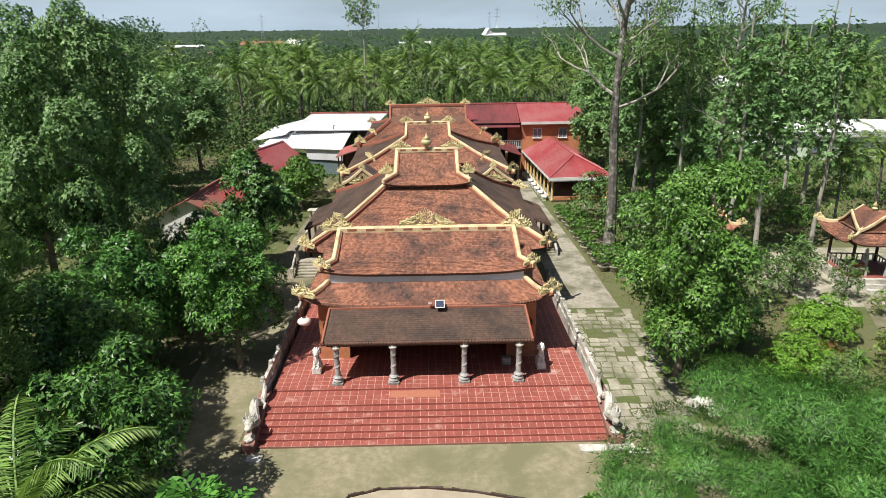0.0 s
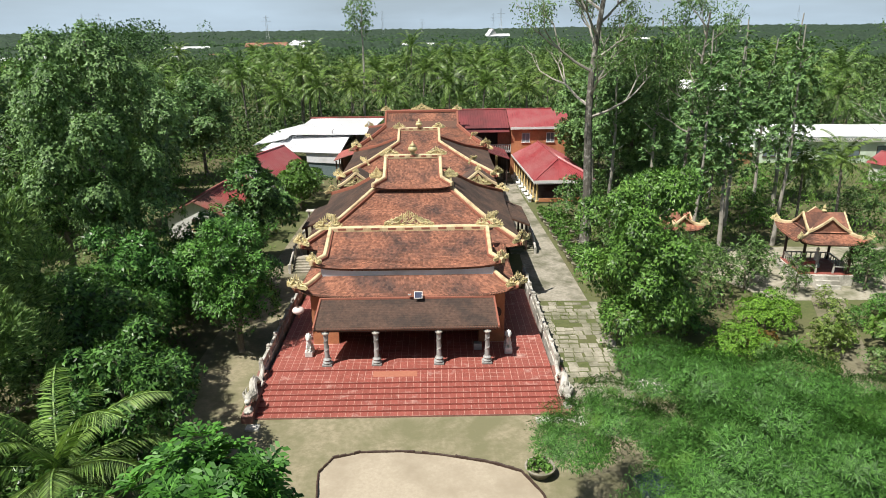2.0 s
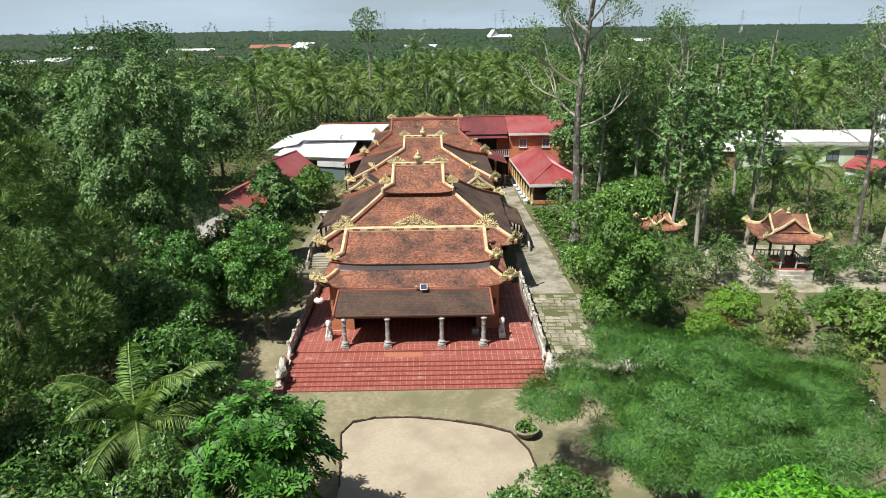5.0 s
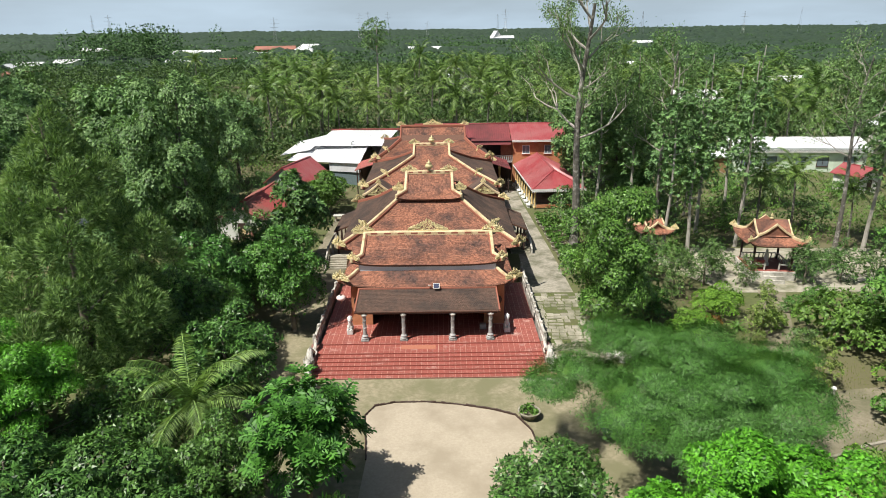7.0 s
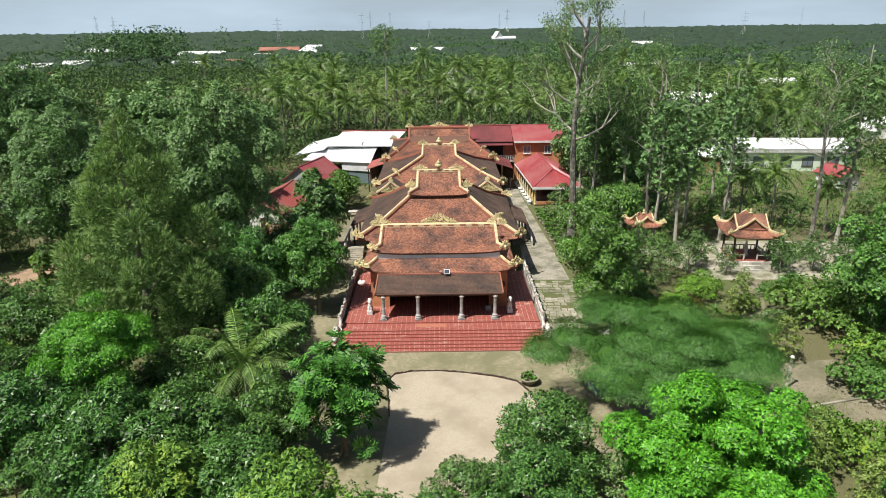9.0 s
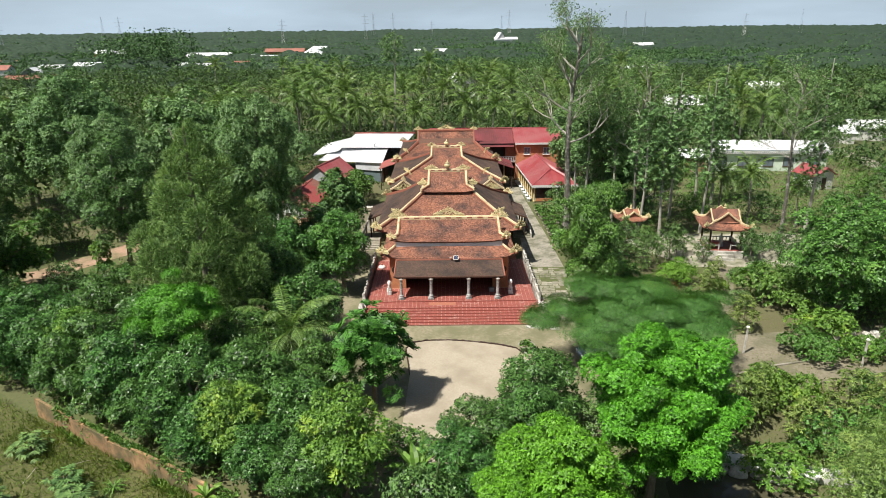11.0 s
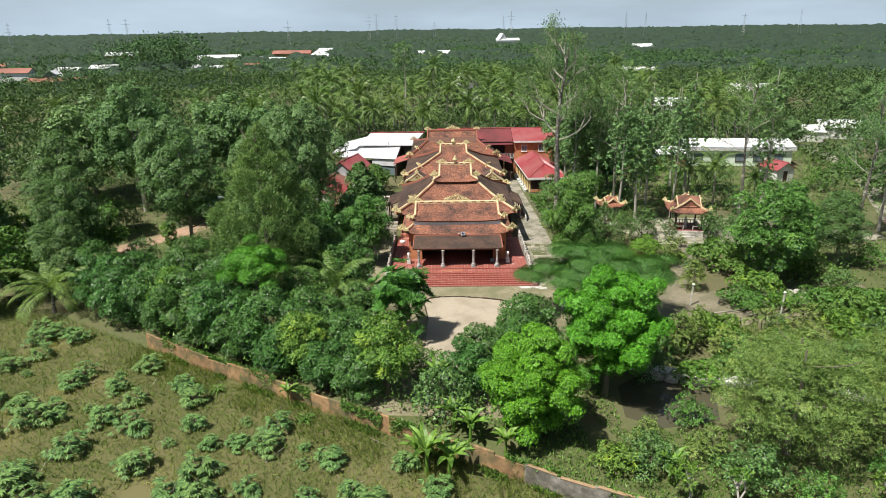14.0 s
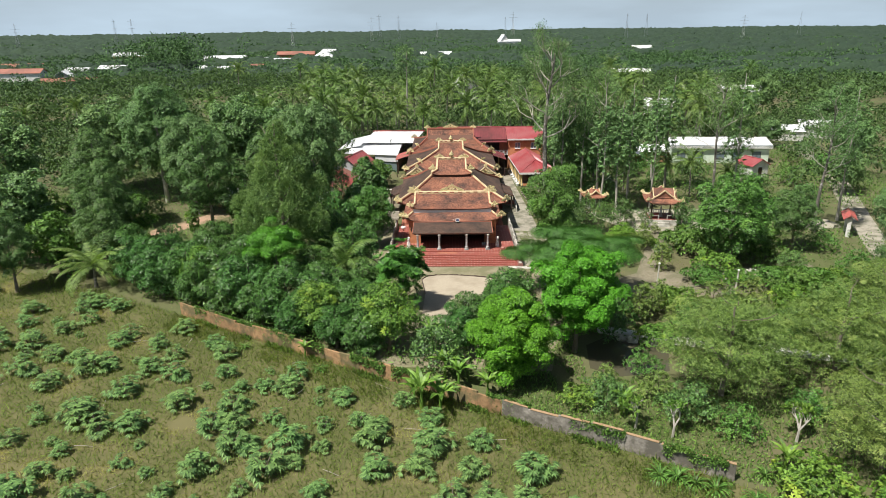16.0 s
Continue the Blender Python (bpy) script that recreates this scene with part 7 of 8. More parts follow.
def along_wall(name, label, category, mat, n, seed, off, top, size, aspect, bare, droop, x0=-30.0, x1=19.0):
    """Leaves or blades in patches along the boundary wall."""
    rnd = np.random.RandomState(seed)
    x = rnd.uniform(x0, x1, n)
    keep = np.array([noise.noise((v * 0.33, seed, 0)) > bare + 0.1 * noise.noise((v * 2.1, 5, 0)) for v in x])
    x = x[keep]
    y = np.array([wall_y(v) for v in x]) + rnd.uniform(off[0], off[1], len(x))
    hang = np.array([max(0.15, 0.6 + noise.noise((v * 0.9, 8.0, seed))) for v in x])
    z = top * (1 - (1 - rnd.uniform(0, 1, len(x)) ** 0.6) * hang) if top > 0.5 else rnd.uniform(0, 0.1, len(x))
    p = np.stack([x, y, z], 1)
    up = np.tile(np.array([[-0.25, -0.4, 0.5]]), (len(p), 1))
    tagged(quads_ob(name, leaf_fan(p, up, size, aspect, rnd, droop=droop, simple=True), mat, None, True), label, category, kind="stuff")


along_wall("wall_creeper", "green creeper hanging over the boundary wall", "creeper", UNDER, 26000, 93, (-0.3, 0.16), 1.55, 0.2, 0.3, -0.05, 0.1)
along_wall("wall_grass", "tall grass at the foot of the boundary wall", "grass", GRASS, 11000, 94, (-4.0, -0.2), 0.1, 0.6, 0.04, -0.2, -0.4)
along_wall("wall_weeds", "leafy weeds at the foot of the boundary wall", "weeds", UNDER, 6000, 95, (-0.9, -0.15), 0.4, 0.4, 0.2, 0.02, -0.4)


# ---- bushes and garden plants ----


def bush(name, label, w, h, leaf, seed, clumps=22, per=70, size=0.3, aspect=0.22, shape="dome", group="garden bushes", simple=False):
    t = thing(name, label, "bush", group)
    part("stem", trunk_mesh(seed, h * 0.7, 0.06, w * 0.4, h * 0.2, 4), BARK, t)
    quads_ob("foliage", crown_leaves(seed, w, h, h * 0.48, clumps, per, size, aspect, w * 0.13, 1.15, shape, 0.35, simple), leaf, t, simple)
    return t


b_lime = put(bush("lime_bush", "rounded yellow-green garden bush", 5.2, 3.8, LIME, 201, 150, 90, 0.15), 24.0, 10.2, 0, 0.84, 0.9)
again(b_lime, 20.6, 6.4, 90, 0.72, 0.72)
again(b_lime, 17.8, 3.0, 200, 0.8, 0.7)
put(bush("rust_bush", "small rust-red leaved bush", 1.9, 1.8, RUSTLEAF, 202, 14, 60, 0.24), 22.3, 7.0)
b_grey = put(bush("grey_green_bush", "loose grey-green garden shrub", 3.0, 4.2, OLIVE, 203, 30, 80, 0.24, 0.14, "cone"), 26.0, 6.2)
again(b_grey, 26.3, -1.4, 60, 1.0, 0.95)
again(b_grey, 19.5, -16.5, 100, 1.1)
again(b_grey, 22.5, -13.5, 10, 0.9)
b_wide = put(bush("wide_bush", "broad leafy green garden bush", 7.6, 4.2, FEATHER, 204, 60, 90, 0.34), 32.3, 5.0)
again(b_wide, 40.0, 3.0, 50, 0.9)
again(b_wide, 39.5, -8.5, 150, 0.8)
again(b_wide, 44.0, 12.0, 250, 0.9)
b_yel = put(bush("yellow_tipped_bush", "green bush with bright yellow tips", 5.0, 3.4, LIGHTMANGO, 205, 40, 90, 0.28), 32.6, -2.6)
again(b_yel, 37.0, -12, 70, 0.8)
again(b_yel, 10.4, -32.6, 20, 0.62)
again(b_yel, 24.0, -43.2, 120, 1.05, 0.8)
again(b_yel, 29.0, -46.0, 200, 1.1, 0.8)
for i, (x, y, s) in enumerate([(29.8, -6.3, 0.62), (33.6, -6.6, 0.66), (37.4, -7.2, 0.7), (41.2, -7.6, 0.72), (44.8, -6.6, 0.7), (42.4, -12.4, 0.8)]):
    again((b_wide, b_yel, b_wide)[i % 3], x, y, 70 * i, s, s * 1.05)
for i, (x, y, s) in enumerate([(20.6, -15.6, 1.0), (24.2, -14.4, 1.05), (27.4, -15.6, 1.1), (31.6, -14.8, 1.1), (35.2, -16.6, 1.0), (23.0, -18.4, 0.9), (28.8, -20.4, 1.1), (39.0, -18.2, 1.2), (13.0, -30.6, 0.7), (17.0, -31.8, 0.75)]):
    again((b_grey, b_yel)[i % 3 == 1], x, y, 50 * i, s * (0.72 if i % 3 == 1 else 1.25), s)
b_dark = put(bush("dark_conifer_bush", "dark fine-leaved conifer by the pavilion", 2.6, 3.4, DARKLEAF, 206, 24, 80, 0.24, 0.1, "cone"), 29.2, 16.4)
for x, y, s in [(34.8, 16.8, 1.1), (38.5, 17.4, 1.0), (27.0, 19.0, 0.9), (25.5, 17, 1.1), (41, 16, 1.1), (20.5, 18, 1.2), (18.4, 15.5, 1.0), (22.0, 15.0, 1.1)]:
    again(b_dark, x, y, rnd_t.uniform(0, 360), 1.35 * s)
b_any = put(bush("understorey_bush", "leafy green bush under the trees", 4.6, 3.6, MANGO, 207, 46, 60, 0.27, 0.26, simple=True), -16, 32)
b_any2 = put(bush("understorey_bush", "leafy dark bush under the trees", 5.2, 4.6, DARKLEAF, 208, 48, 60, 0.28, 0.26, simple=True), -18, 14)
spots = [(-16, 2), (-17.5, 7.5), (-23, 24), (-15, 16), (-16.5, 38), (-22, 0), (-28, 4), (-33, 2), (-30, 11), (-24, 12), (-35, 26), (-40, 8), (-47, -3), (-52, 4), (-44, 30), (-50, 24), (-56, 30), (-58, 12), (-64, 2), (-66, 12), (-40, 38), (-48, 42), (-33, 52), (-26, 55), (-44, 52), (-56, 46), (-66, 30), (-14.8, 48), (-16, 53), (-28, 26), (-20, 33), (-62, -8), (-70, -4), (-58, -14),
         (17.5, 10), (16.8, 14), (18, 22), (17.5, 28), (21, 33), (26, 33), (24, 40), (29, 43), (35, 34), (20, 47), (27, 52), (33, 47), (40, 48), (46, 45), (38, 56), (48, 56), (56, 48), (44, 34), (52, 24), (58, 26), (64, 44), (66, 14), (50, 6), (42, -2), (48, -6), (46, -14), (54, -12), (38, -17), (44, -28), (50, -24), (40, -36), (56, 38), (36, 40), (30, 60), (42, 62), (24, 66), (21, 57), (74, 40), (75, 55), (16.4, 36), (28, -18), (34, -19), (26.5, -25), (18.5, -34.5), (21.5, -36.5), (12.5, -33), (28, -34), (34, -36), (23.5, -20), (-1.2, -26.5), (-3.2, -19.5), (9.5, -17), (17, -17)]
for i, (x, y) in enumerate(spots):
    s = rnd_t.uniform(0.75, 1.25)
    again((b_any, b_any2)[i % 2], x, y, rnd_t.uniform(0, 360), s, s * rnd_t.uniform(0.8, 1.25))


for i, (x, y, s) in enumerate([(18.5, 9.5, 0.55), (19.5, 12.5, 0.6), (21.5, 4.0, 0.5), (25.0, 12.8, 0.5), (24.5, 3.4, 0.5), (28.0, 3.6, 0.55), (27.6, 8.0, 0.45), (30.5, 10.5, 0.5), (29.8, 13.6, 0.55), (33.5, 12.0, 0.6), (36.0, 9.0, 0.6), (22.4, 0.6, 0.5), (29.5, -5.5, 0.5), (18.2, -1.0, 0.45), (24.2, -10.5, 0.5), (30.5, -12.5, 0.55), (20.8, 20.5, 0.7), (24.5, 22.5, 0.7), (36.5, 20, 0.7), (39.5, 21.5, 0.7), (16.6, 6.8, 0.45), (16.4, 1.4, 0.4), (20, -21.5, 0.8), (17, -27.5, 0.7), (29, -29, 0.9), (36.5, -26, 0.9), (15.5, -20.5, 0.8), (32, -23, 0.8)]):
    again((b_grey, b_lime, b_any, b_any2, b_yel)[(0, 2, 3, 2, 0, 3, 4, 2)[i % 8]], x, y, rnd_t.uniform(0, 360), s * rnd_t.uniform(0.85, 1.2), s * rnd_t.uniform(0.8, 1.15))


def banana(x, y, s, label="banana plant with broad ribbed leaves"):
    rnd = np.random.RandomState(int(abs(x * 10)) + 3)
    t = thing("banana_plant", label, "banana plant", "banana plants", pose(x, y, 0))
    part("stem", lathe(bmesh.new(), [(0.14 * s, -0.05), (0.11 * s, 0.7 * s), (0.07 * s, 1.5 * s)], 8), BANANALEAF, t)
    out = []
    for k in range(9):
        az, el = k * 2.4, rnd.uniform(0.95, 1.45)
        p, L = np.array([0, 0, 1.3 * s]), rnd.uniform(1.5, 2.1) * s
        side = np.array([-math.sin(az), math.cos(az), 0])
        for i in range(6):
            f = i / 6
            d = np.array([math.cos(az) * math.cos(el), math.sin(az) * math.cos(el), math.sin(el)])
            q = p + d * L / 6
            w0, w1 = [0.22 * s * max(0.02, math.sin(math.pi * min(1, g * 0.9 + 0.06))) for g in (f, f + 1 / 6)]
            up = np.array([0, 0, 0.08 * s])
            out += [p, p + side * w0 + up, q + side * w1 + up, q, p, q, q - side * w1 + up, p - side * w0 + up]
            p = q
            el -= 0.24
    quads_ob("foliage", np.array(out), BANANALEAF, t)


for x, y, s in [(-2.4, -33.2, 1.2), (-0.9, -33.5, 1.05), (-3.1, -32.2, 0.9), (-0.6, -28.3, 1.1), (-1.9, -23.4, 1.15), (-1.4, -21.6, 0.9), (0.6, -29.6, 1.0), (3.0, -31.4, 0.9), (13.5, -34.0, 0.9), (-13.8, -24.5, 0.7), (23.0, -41.0, 0.8)]:
    banana(x, y, s)


def frangipani(x, y, seed, s=1.0):
    t = thing("frangipani_tree", "bare pale-branched frangipani with leaf tufts", "tree", "frangipani trees", pose(x, y, 0))
    rnd = random.Random(seed)
    bm = bmesh.new()
    tips = []

    def grow(p, d, L, r, depth):
        q = p + d * L
        tube(bm, [p, p + d * L * 0.5 + Vector((0, 0, 0.02)), q], [r, r * 0.9, r * 0.75], 6)
        if depth == 0:
            tips.append(q)
            return
        for k in range(3 if depth > 1 else 2):
            a = rnd.uniform(0, 6.28)
            e = (d + Vector((math.cos(a), math.sin(a), rnd.uniform(0.0, 0.5))) * 0.75).normalized()
            grow(q, e, L * rnd.uniform(0.6, 0.8), r * 0.65, depth - 1)

    grow(Vector((0, 0, -0.05)), Vector((0.05, 0, 1)), 0.9 * s, 0.1 * s, 4)
    part("branch_frame", bm, PALEBARK, t)
    nr = np.random.RandomState(seed)
    out = [leaf_fan(np.tile(np.array(q), (9, 1)), sphere_points(9, nr) + np.array([0, 0, 0.6]), 0.34 * s, 0.16, nr, droop=0.1) for q in tips if rnd.uniform(0, 1) < 0.55]
    quads_ob("foliage", np.concatenate(out), BANANALEAF, t)


frangipani(14.1, -36.0, 71, 1.15)
frangipani(16.6, -37.0, 72, 1.1)
frangipani(25.5, -37.6, 73, 1.2)


def tuft(x, y, s, seed, name="leaf_tuft", label="tuft of long arching strap leaves", mat=None):
    rnd = np.random.RandomState(seed)
    t = thing(name, label, "plant", "strap-leaved plants", pose(x, y, 0))
    out = []
    for k in range(34):
        az, el, p = k * 2.4, rnd.uniform(0.5, 1.4), np.array([0.0, 0, 0])
        side = np.array([-math.sin(az), math.cos(az), 0]) * 0.035 * s
        for i in range(4):
            d = np.array([math.cos(az) * math.cos(el), math.sin(az) * math.cos(el), math.sin(el)])
            q = p + d * 0.24 * s
            out += [p - side, q - side * (0.9 - i * 0.25), q + side * (0.9 - i * 0.25), p + side]
            p = q
            el -= 0.5
    quads_ob("foliage", np.array(out), mat or FEATHER, t)


for i, (x, y, s) in enumerate([(14.3, -41.6, 1.5), (15.4, -41.9, 1.6), (16.4, -42.4, 1.5), (17.6, -43.0, 1.5), (19.8, -44.0, 1.3), (20.6, -44.3, 1.2), (21.4, -41.6, 1.3), (24.6, 7.4, 1.3), (28.5, 9.5, 1.2), (-20.2, -22.6, 1.1), (-11.9, -27.0, 1.2)]):
    tuft(x, y, s, 300 + i)

# tall thin tree behind the temple
put(tree("tall_thin_tree", "very tall thin pale trunk with a small sparse crown", 6.4, 7.4, 21.5, 24.0, GREYLEAF, 240, 70, 60, 0.3, 0.2, 0.3, 0.8, bark=PALEBARK, limbs=6), -12.6, 92)


def pot_plant(label, leaf):
    t = thing("potted_plant", label, "potted plant", "potted plants")
    part("pot", lathe(bmesh.new(), [(0.24, 0), (0.3, 0.08), (0.42, 0.4), (0.46, 0.42), (0.46, 0.47), (0.38, 0.47), (0.36, 0.4)], 14), CONCRETE, t)
    part("soil", lathe(bmesh.new(), [(0.37, 0.36), (0.37, 0.42)], 12), DIRT, t)
    part("stem", trunk_mesh(8, 0.9, 0.04, 0.5, 0.45, 4), BARK, t)
    quads_ob("foliage", crown_leaves(9, 0.9, 0.6, 0.9, 8, 40, 0.16, 0.3, 0.16), leaf, t)
    return t


pp = pot_plant("round grey concrete pot with a small green plant", FEATHER)
first_pot = True
rnd_p = random.Random(6)
for j in range(11):
    for i in range(3):
        x, y = 13.5 - 0.06 * (j * 1.15) + i * 0.95 + rnd_p.uniform(-0.12, 0.12), 22.5 + 1.6 * j + rnd_p.uniform(-0.15, 0.15)
        if math.hypot(x - 15.3, y - 27.7) < 1.1:
            continue
        if first_pot:
            put(pp, x, y)
            first_pot = False
        else:
            again(pp, x, y, rnd_p.uniform(0, 360), rnd_p.uniform(0.9, 1.12))


def bowl_planter(label, r, x, y):
    """A low wide concrete bowl with a thick rim and a few water plants in it."""
    t = thing("planter_bowl", label, "planter", "", pose(x, y, 0))
    part("bowl", lathe(bmesh.new(), [(0.5 * r, 0), (0.62 * r, 0.1), (0.92 * r, 0.42), (r, 0.46), (1.02 * r, 0.53), (0.9 * r, 0.55), (0.86 * r, 0.5), (0.84 * r, 0.38)], 24), CONCRETE, t)
    part("soil", lathe(bmesh.new(), [(0.002, 0.43), (0.85 * r, 0.41)], 18), DIRT, t)
    quads_ob("foliage", crown_leaves(9, 1.5 * r, 0.4, 0.56, 9, 42, 0.17, 0.3, 0.16), FEATHER, t)
    return t


bowl_planter("low wide concrete planter bowl with small green plants", 0.7, 6.52, -4.85)

# paving, rubble and slabs on the path's near end
pav = thing("pavement_slabs", "mossy grey paving slabs beside the terrace", "pavement", "", None, "structure")
slab_kinds = []
for w, d in ((0.29, 0.29), (0.24, 0.29), (0.29, 0.2)):
    slab_kinds.append(part("paving_slab", boxed(-w, w, -d, d, -0.05, 0.0, bevel=0.006), MOSSY, pav))
fresh = [True] * 3
for j in range(24):
    for i in range(7):
        k = rnd_p.choice((0, 0, 1, 2))
        x, y = 9.2 + i * 0.62 + 0.012 * j + 0.08 * (j % 3), 0.6 + j * 0.62
        if not fresh[k] and rnd_p.uniform(0, 1) < 0.12 + 0.25 * (math.sin(x * 1.7) * math.sin(y * 0.9 + 1) > 0.55):
            continue
        ob = slab_kinds[k] if fresh[k] else new("paving_slab", slab_kinds[k].data)
        fresh[k] = False
        ob.parent = pav
        ob.matrix_basis = pose(x + rnd_p.uniform(-0.035, 0.035), y + rnd_p.uniform(-0.035, 0.035), rnd_p.uniform(0.02, 0.036), rnd_p.uniform(-0.9, 0.9), rnd_p.uniform(-0.9, 0.9), rnd_p.uniform(-5, 5))
for x, y, w, d in ((7.6, -0.45, 1.3, 0.5), (8.9, -0.4, 1.2, 0.55), (9.6, -0.75, 0.9, 0.4), (-7.9, -0.9, 0.7, 0.5), (-8.0, -3.5, 1.0, 0.25)):
    ob = part("stone_slab", boxed(x - w / 2, x + w / 2, y - d / 2, y + d / 2, -0.02, 0.12, bevel=0.02), PALESTONE, None)
    tagged(ob, "loose pale stone slab on the ground", "stone slab", "loose slabs")
for k in range(14):
    bm = bmesh.new()
    bmesh.ops.create_icosphere(bm, subdivisions=1, radius=1)
    for v in bm.verts:
        v.co *= rnd_p.uniform(0.75, 1.2)
    s = rnd_p.uniform(0.22, 0.5)
    bm.transform(Matrix.Translation((14.3 + rnd_p.gauss(0, 0.75), 2.9 + rnd_p.gauss(0, 0.6), s * 0.25)) @ Euler((rnd_p.uniform(-0.5, 0.5), rnd_p.uniform(-0.5, 0.5), rnd_p.uniform(0, 6))).to_matrix().to_4x4() @ Matrix.Diagonal((s, s * 0.8, s * 0.45, 1)))
    tagged(part("rubble_stone", bm, PALESTONE, None), "pale broken stone on the rubble heap", "stone", "rubble heap")


def rock(x, y, s, name="garden_rock", label="pale rough garden rock", group="garden rocks", mat=None):
    bm = bmesh.new()
    bmesh.ops.create_icosphere(bm, subdivisions=3, radius=1)
    for v in bm.verts:
        v.co *= 1 + 0.3 * noise.noise(v.co * 1.7 + Vector((x, y, 0)))
    bm.transform(Matrix.Translation((x, y, 0.35 * s)) @ Matrix.Rotation(x * 3, 4, "Z") @ Matrix.Diagonal((s, 0.7 * s, 0.8 * s, 1)))
    tagged(part(name, bm, mat or PALESTONE, None), label, "rock", group)


for x, y, s in ((36.3, -3.2, 0.6), (37.4, -2.6, 0.45), (35.4, -2.4, 0.4), (40.3, -9.0, 0.8), (41.3, -8.2, 0.55), (38.6, -4.6, 0.4), (33.0, -4.8, 0.3), (16.6, -20.9, 0.5), (17.6, -21.3, 0.55), (18.8, -21.5, 0.5), (19.8, -21.9, 0.55)):
    rock(x, y, s)
for x, y, hgt in ((36.2, -4.2, 1.1), (37.2, -4.4, 0.9), (33.6, -3.4, 0.9)):
    bm = box(lathe(bmesh.new(), [(0.3, 0.3), (0.34, 0.4), (0.24, 0.75), (0.26, 1.0), (0.16, 1.2), (0.09, 1.28), (0.15, 1.4), (0.13, 1.55), (0.03, 1.64)], 12), -0.36, 0.36, -0.36, 0.36, -0.05, 0.3, 0.03)
    ob = part("garden_statue", bm, PALESTONE, None, smooth=False)
    ob.matrix_basis = Matrix.Translation((x, y, 0)) @ Matrix.Diagonal((hgt / 1.5, hgt / 1.5, hgt / 1.5, 1))
    tagged(ob, "small pale garden statue on a square base", "statue", "garden statues")
kerb = thing("path_kerb", "low pale concrete kerb along the garden lane", "kerb", "garden kerbs")
for a, b in (((19.4, -10.6), (25.6, -8.0)), ((25.6, -8.0), (32.6, -6.2)), ((32.6, -6.2), (39.5, -5.2))):
    ang = math.degrees(math.atan2(b[1] - a[1], b[0] - a[0]))
    bm = boxed(0.02, math.dist(a, b) - 0.02, -0.09, 0.09, -0.05, 0.14, bevel=0.02)
    bm.transform(pose(a[0], a[1], 0, 0, 0, ang))
    part("kerb_stone", bm, CONCRETE, kerb)


def car():
    c = thing("parked_car", "blue-grey car parked under the umbrella tree", "car", "", pose(12.6, -6.4, 0, 0, 0, 12))
    prof = [(-2.0, 0.35), (-2.05, 0.7), (-1.9, 0.88), (-1.0, 0.98), (-0.45, 1.42), (0.95, 1.45), (1.75, 0.98), (2.0, 0.92), (2.05, 0.4)]
    bm = bmesh.new()
    a = [bm.verts.new((x, -0.82 if z < 1.1 else -0.66, z)) for x, z in prof]
    b = [bm.verts.new((x, 0.82 if z < 1.1 else 0.66, z)) for x, z in prof]
    bm.faces.new(a)
    bm.faces.new(b[::-1])
    for i in range(len(prof)):
        j = (i + 1) % len(prof)
        bm.faces.new((a[j], a[i], b[i], b[j]))
    bmesh.ops.bevel(bm, geom=list(bm.edges), offset=0.05, segments=2, affect="EDGES")
    part("body", bm, CARPAINT, c)
    vs = [(-0.98, -0.6, 1.02), (-0.98, 0.6, 1.02), (-0.5, 0.52, 1.39), (-0.5, -0.52, 1.39)]
    mesh_ob("windscreen", [(x - 0.03, y, z + 0.02) for x, y, z in vs], [(0, 1, 2, 3)], GLASS, c)
    for s in (-1, 1):
        vs = [(-0.85, s * 0.78, 1.04), (1.5, s * 0.78, 1.06), (0.9, s * 0.69, 1.38), (-0.42, s * 0.69, 1.36)]
        mesh_ob("side_window", vs, [(0, 1, 2, 3)], GLASS, c)
        for x in (-1.25, 1.25):
            bm = lathe(bmesh.new(), [(0.2, -0.1), (0.32, -0.09), (0.33, 0.09), (0.2, 0.1)], 16)
            bm.transform(pose(x, s * 0.76, 0.33, 90, 0, 0))
            w = part("wheel", bm, RUBBER, c)
            bm = lathe(bmesh.new(), [(0.19, -0.115), (0.19, 0.115)], 12)
            bm.transform(pose(x, s * 0.76, 0.33, 90, 0, 0))
            part("rim", bm, METAL, w)
        part("headlight", boxed(-2.06, -1.98, s * 0.6 - 0.14, s * 0.6 + 0.14, 0.68, 0.82, bevel=0.02), WHITEPAINT, c)


car()


def lamp_post(x, y, h):
    t = thing("garden_post", "pale concrete garden post with a small lamp", "post", "garden posts", pose(x, y, 0, 0, 2, 0))
    part("post", boxed(-0.07, 0.07, -0.07, 0.07, -0.1, h, bevel=0.015), PALESTONE, t)
    part("lamp", lathe(bmesh.new(), [(0.1, h), (0.16, h + 0.1), (0.1, h + 0.2)], 10), WHITESTONE, t)


lamp_post(24.6, -5.6, 2.3)
lamp_post(33.0, -8.0, 2.3)
lamp_post(15.8, 40.0, 2.9)
ob = part("garden_table", boxed(-0.75, 0.75, -0.45, 0.45, 0.7, 0.8, bevel=0.02), PALESTONE, None)
ob.matrix_basis = pose(-12.3, 39.6, 0)
tagged(ob, "pale stone table top beside the shaded stairs", "table")
for s in (-1, 1):
    part("table_leg", boxed(s * 0.5 - 0.08, s * 0.5 + 0.08, -0.3, 0.3, 0, 0.7), PALESTONE, ob)

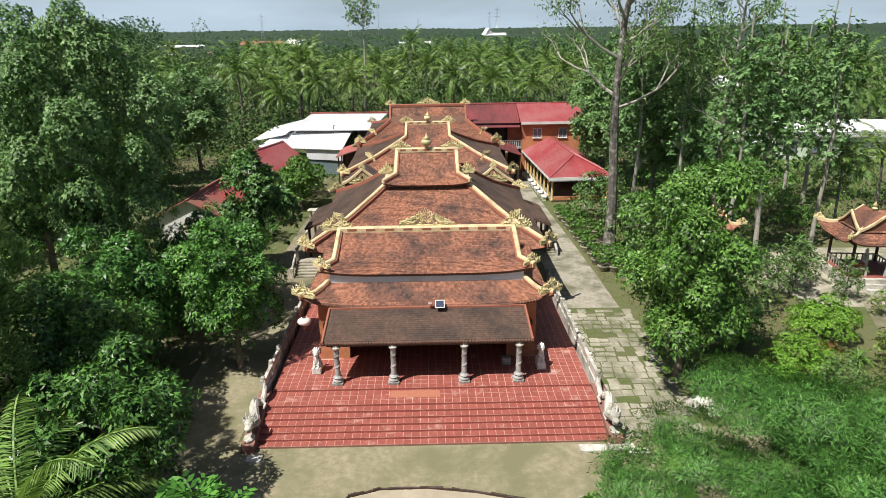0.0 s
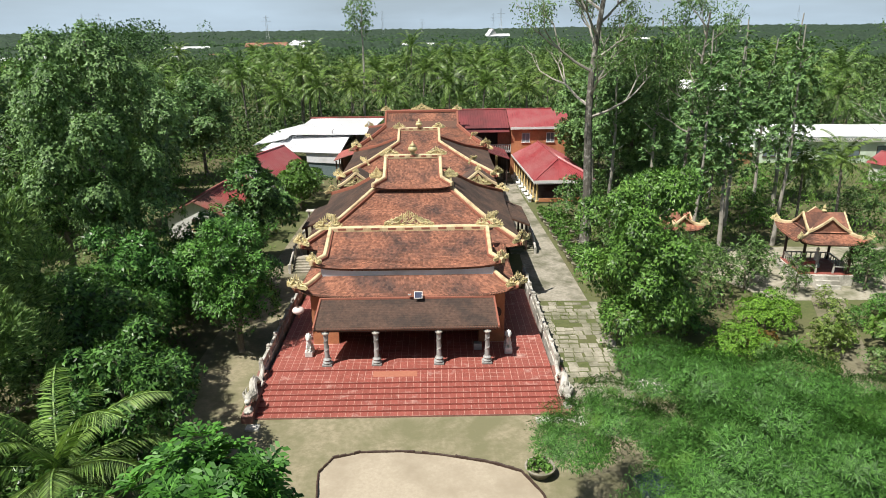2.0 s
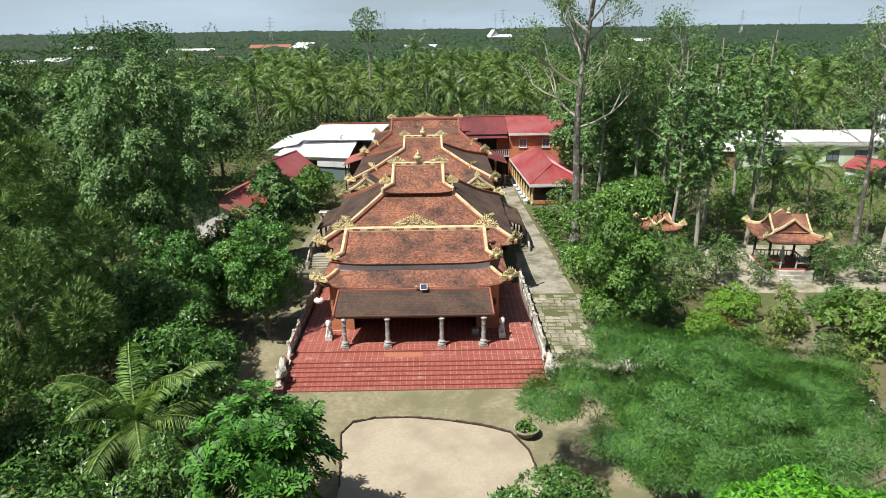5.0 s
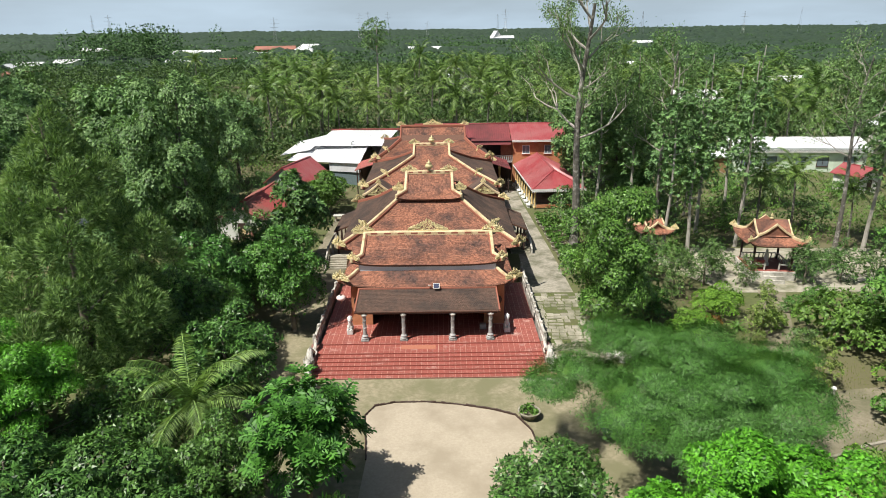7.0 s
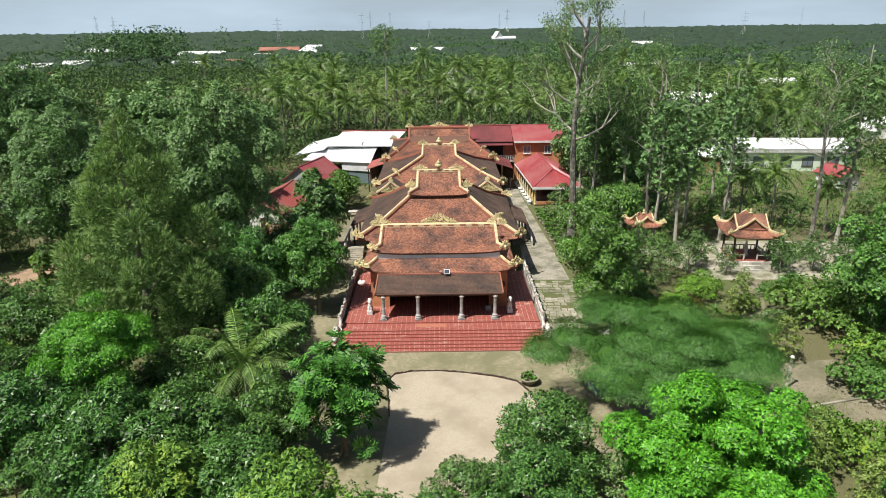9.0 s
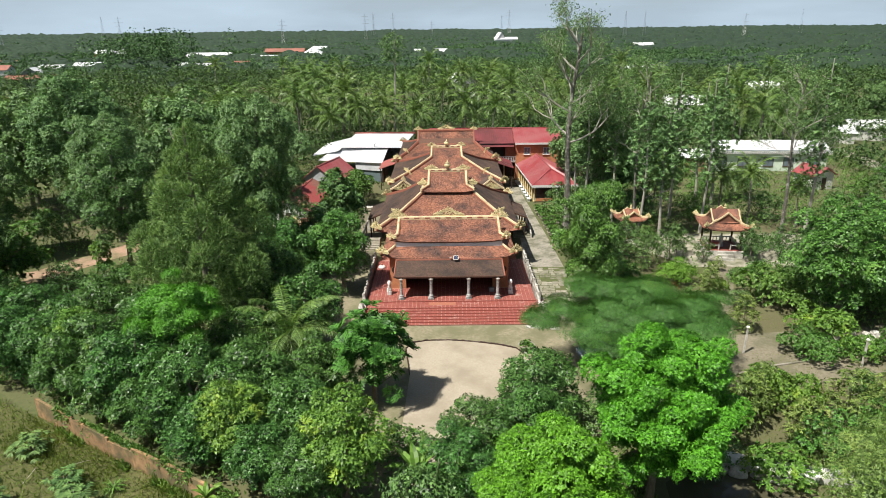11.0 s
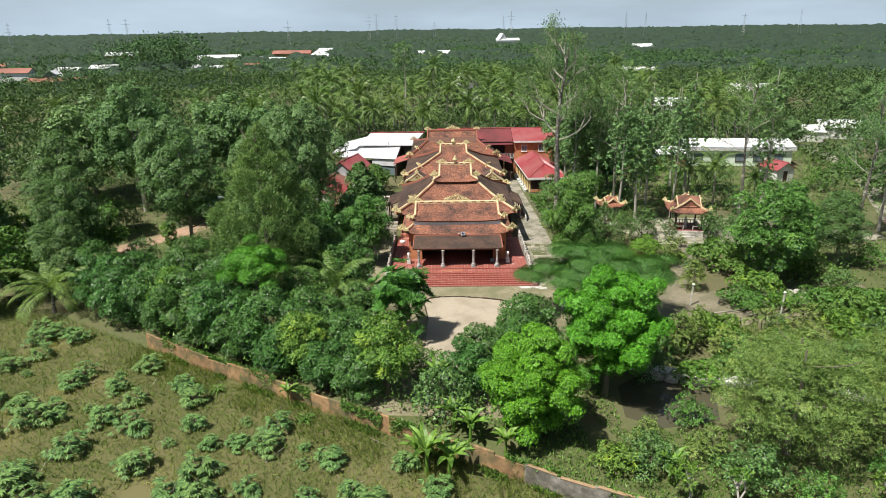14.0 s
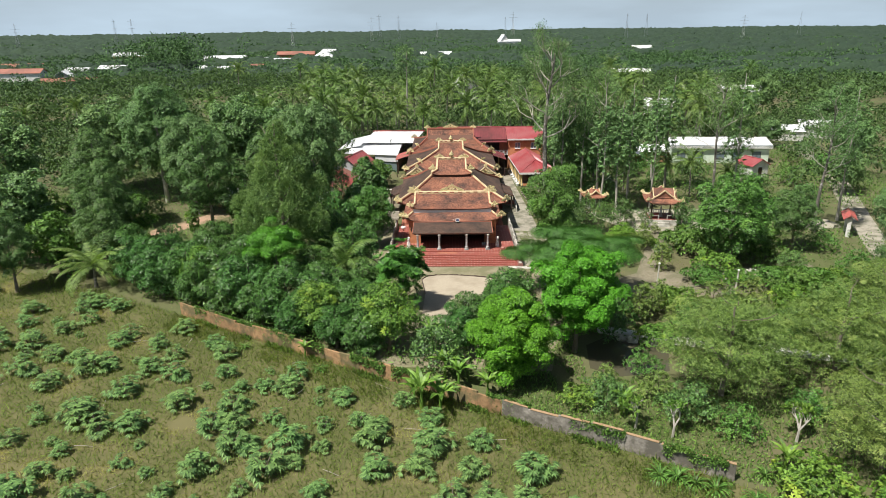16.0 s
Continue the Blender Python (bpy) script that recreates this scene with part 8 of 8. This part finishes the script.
# road, gate and heap at the garden's far side
plate("road_lane", [(55, 2), (58.5, 2), (66.5, 22), (83.5, 62), (86, 90), (82, 90), (79.5, 62), (62.5, 22)], 0.03, CONCRETE, "narrow grey concrete lane beyond the garden", "road")
g = thing("gate", "garden gate with red roof and pale pillars", "gate", "", pose(57.6, 13.2, 0, 0, 0, 65))
for x in (-1.6, 1.6):
    part("pillar", boxed(x - 0.25, x + 0.25, -0.25, 0.25, -0.1, 2.7, bevel=0.03), WHITEPAINT, g)
sheet_roof(g, [(-2.3, -0.9, 2.7), (2.3, -0.9, 2.7), (2.3, 0, 3.3), (-2.3, 0, 3.3)], OLDRED)
sheet_roof(g, [(2.3, 0.9, 2.7), (-2.3, 0.9, 2.7), (-2.3, 0, 3.3), (2.3, 0, 3.3)], OLDRED)
part("lintel", boxed(-1.9, 1.9, -0.15, 0.15, 2.45, 2.7), WHITEPAINT, g)
bm = bmesh.new()
bmesh.ops.create_icosphere(bm, subdivisions=4, radius=1)
for v in bm.verts:
    v.co *= 1 + 0.25 * noise.noise(v.co * 2.5)
bm.transform(Matrix.Translation((54.5, 17.2, 0)) @ Matrix.Diagonal((4.2, 2.0, 1.0, 1)))
tagged(part("earth_mound", bm, CONCRETE, None), "low heap of grey gravel by the lane", "heap")

# ---- tiles of the front steps, one by one ----
tile_me = None
for k in range(1, 8):
    for i in range(41):
        z = RISE * k + 0.006
        y = 0.4 * (k - 1) + 0.2
        if tile_me is None:
            vs = [(-0.186, -0.186, 0), (0.186, -0.186, 0), (0.186, 0.186, 0), (-0.186, 0.186, 0)]
            vs += [(x * 1.02, q * 1.02, -0.03) for x, q, _ in vs]
            ob = mesh_ob("tile", vs, [(0, 1, 2, 3), (4, 5, 1, 0), (5, 6, 2, 1), (6, 7, 3, 2), (7, 4, 0, 3)], REDTILE, the_terrace)
            tile_me = ob.data
        else:
            ob = new("tile", tile_me)
            ob.parent = the_terrace
        ob.matrix_basis = pose(X0 + (i + 0.5) * (X1 - X0) / 41, y, z)
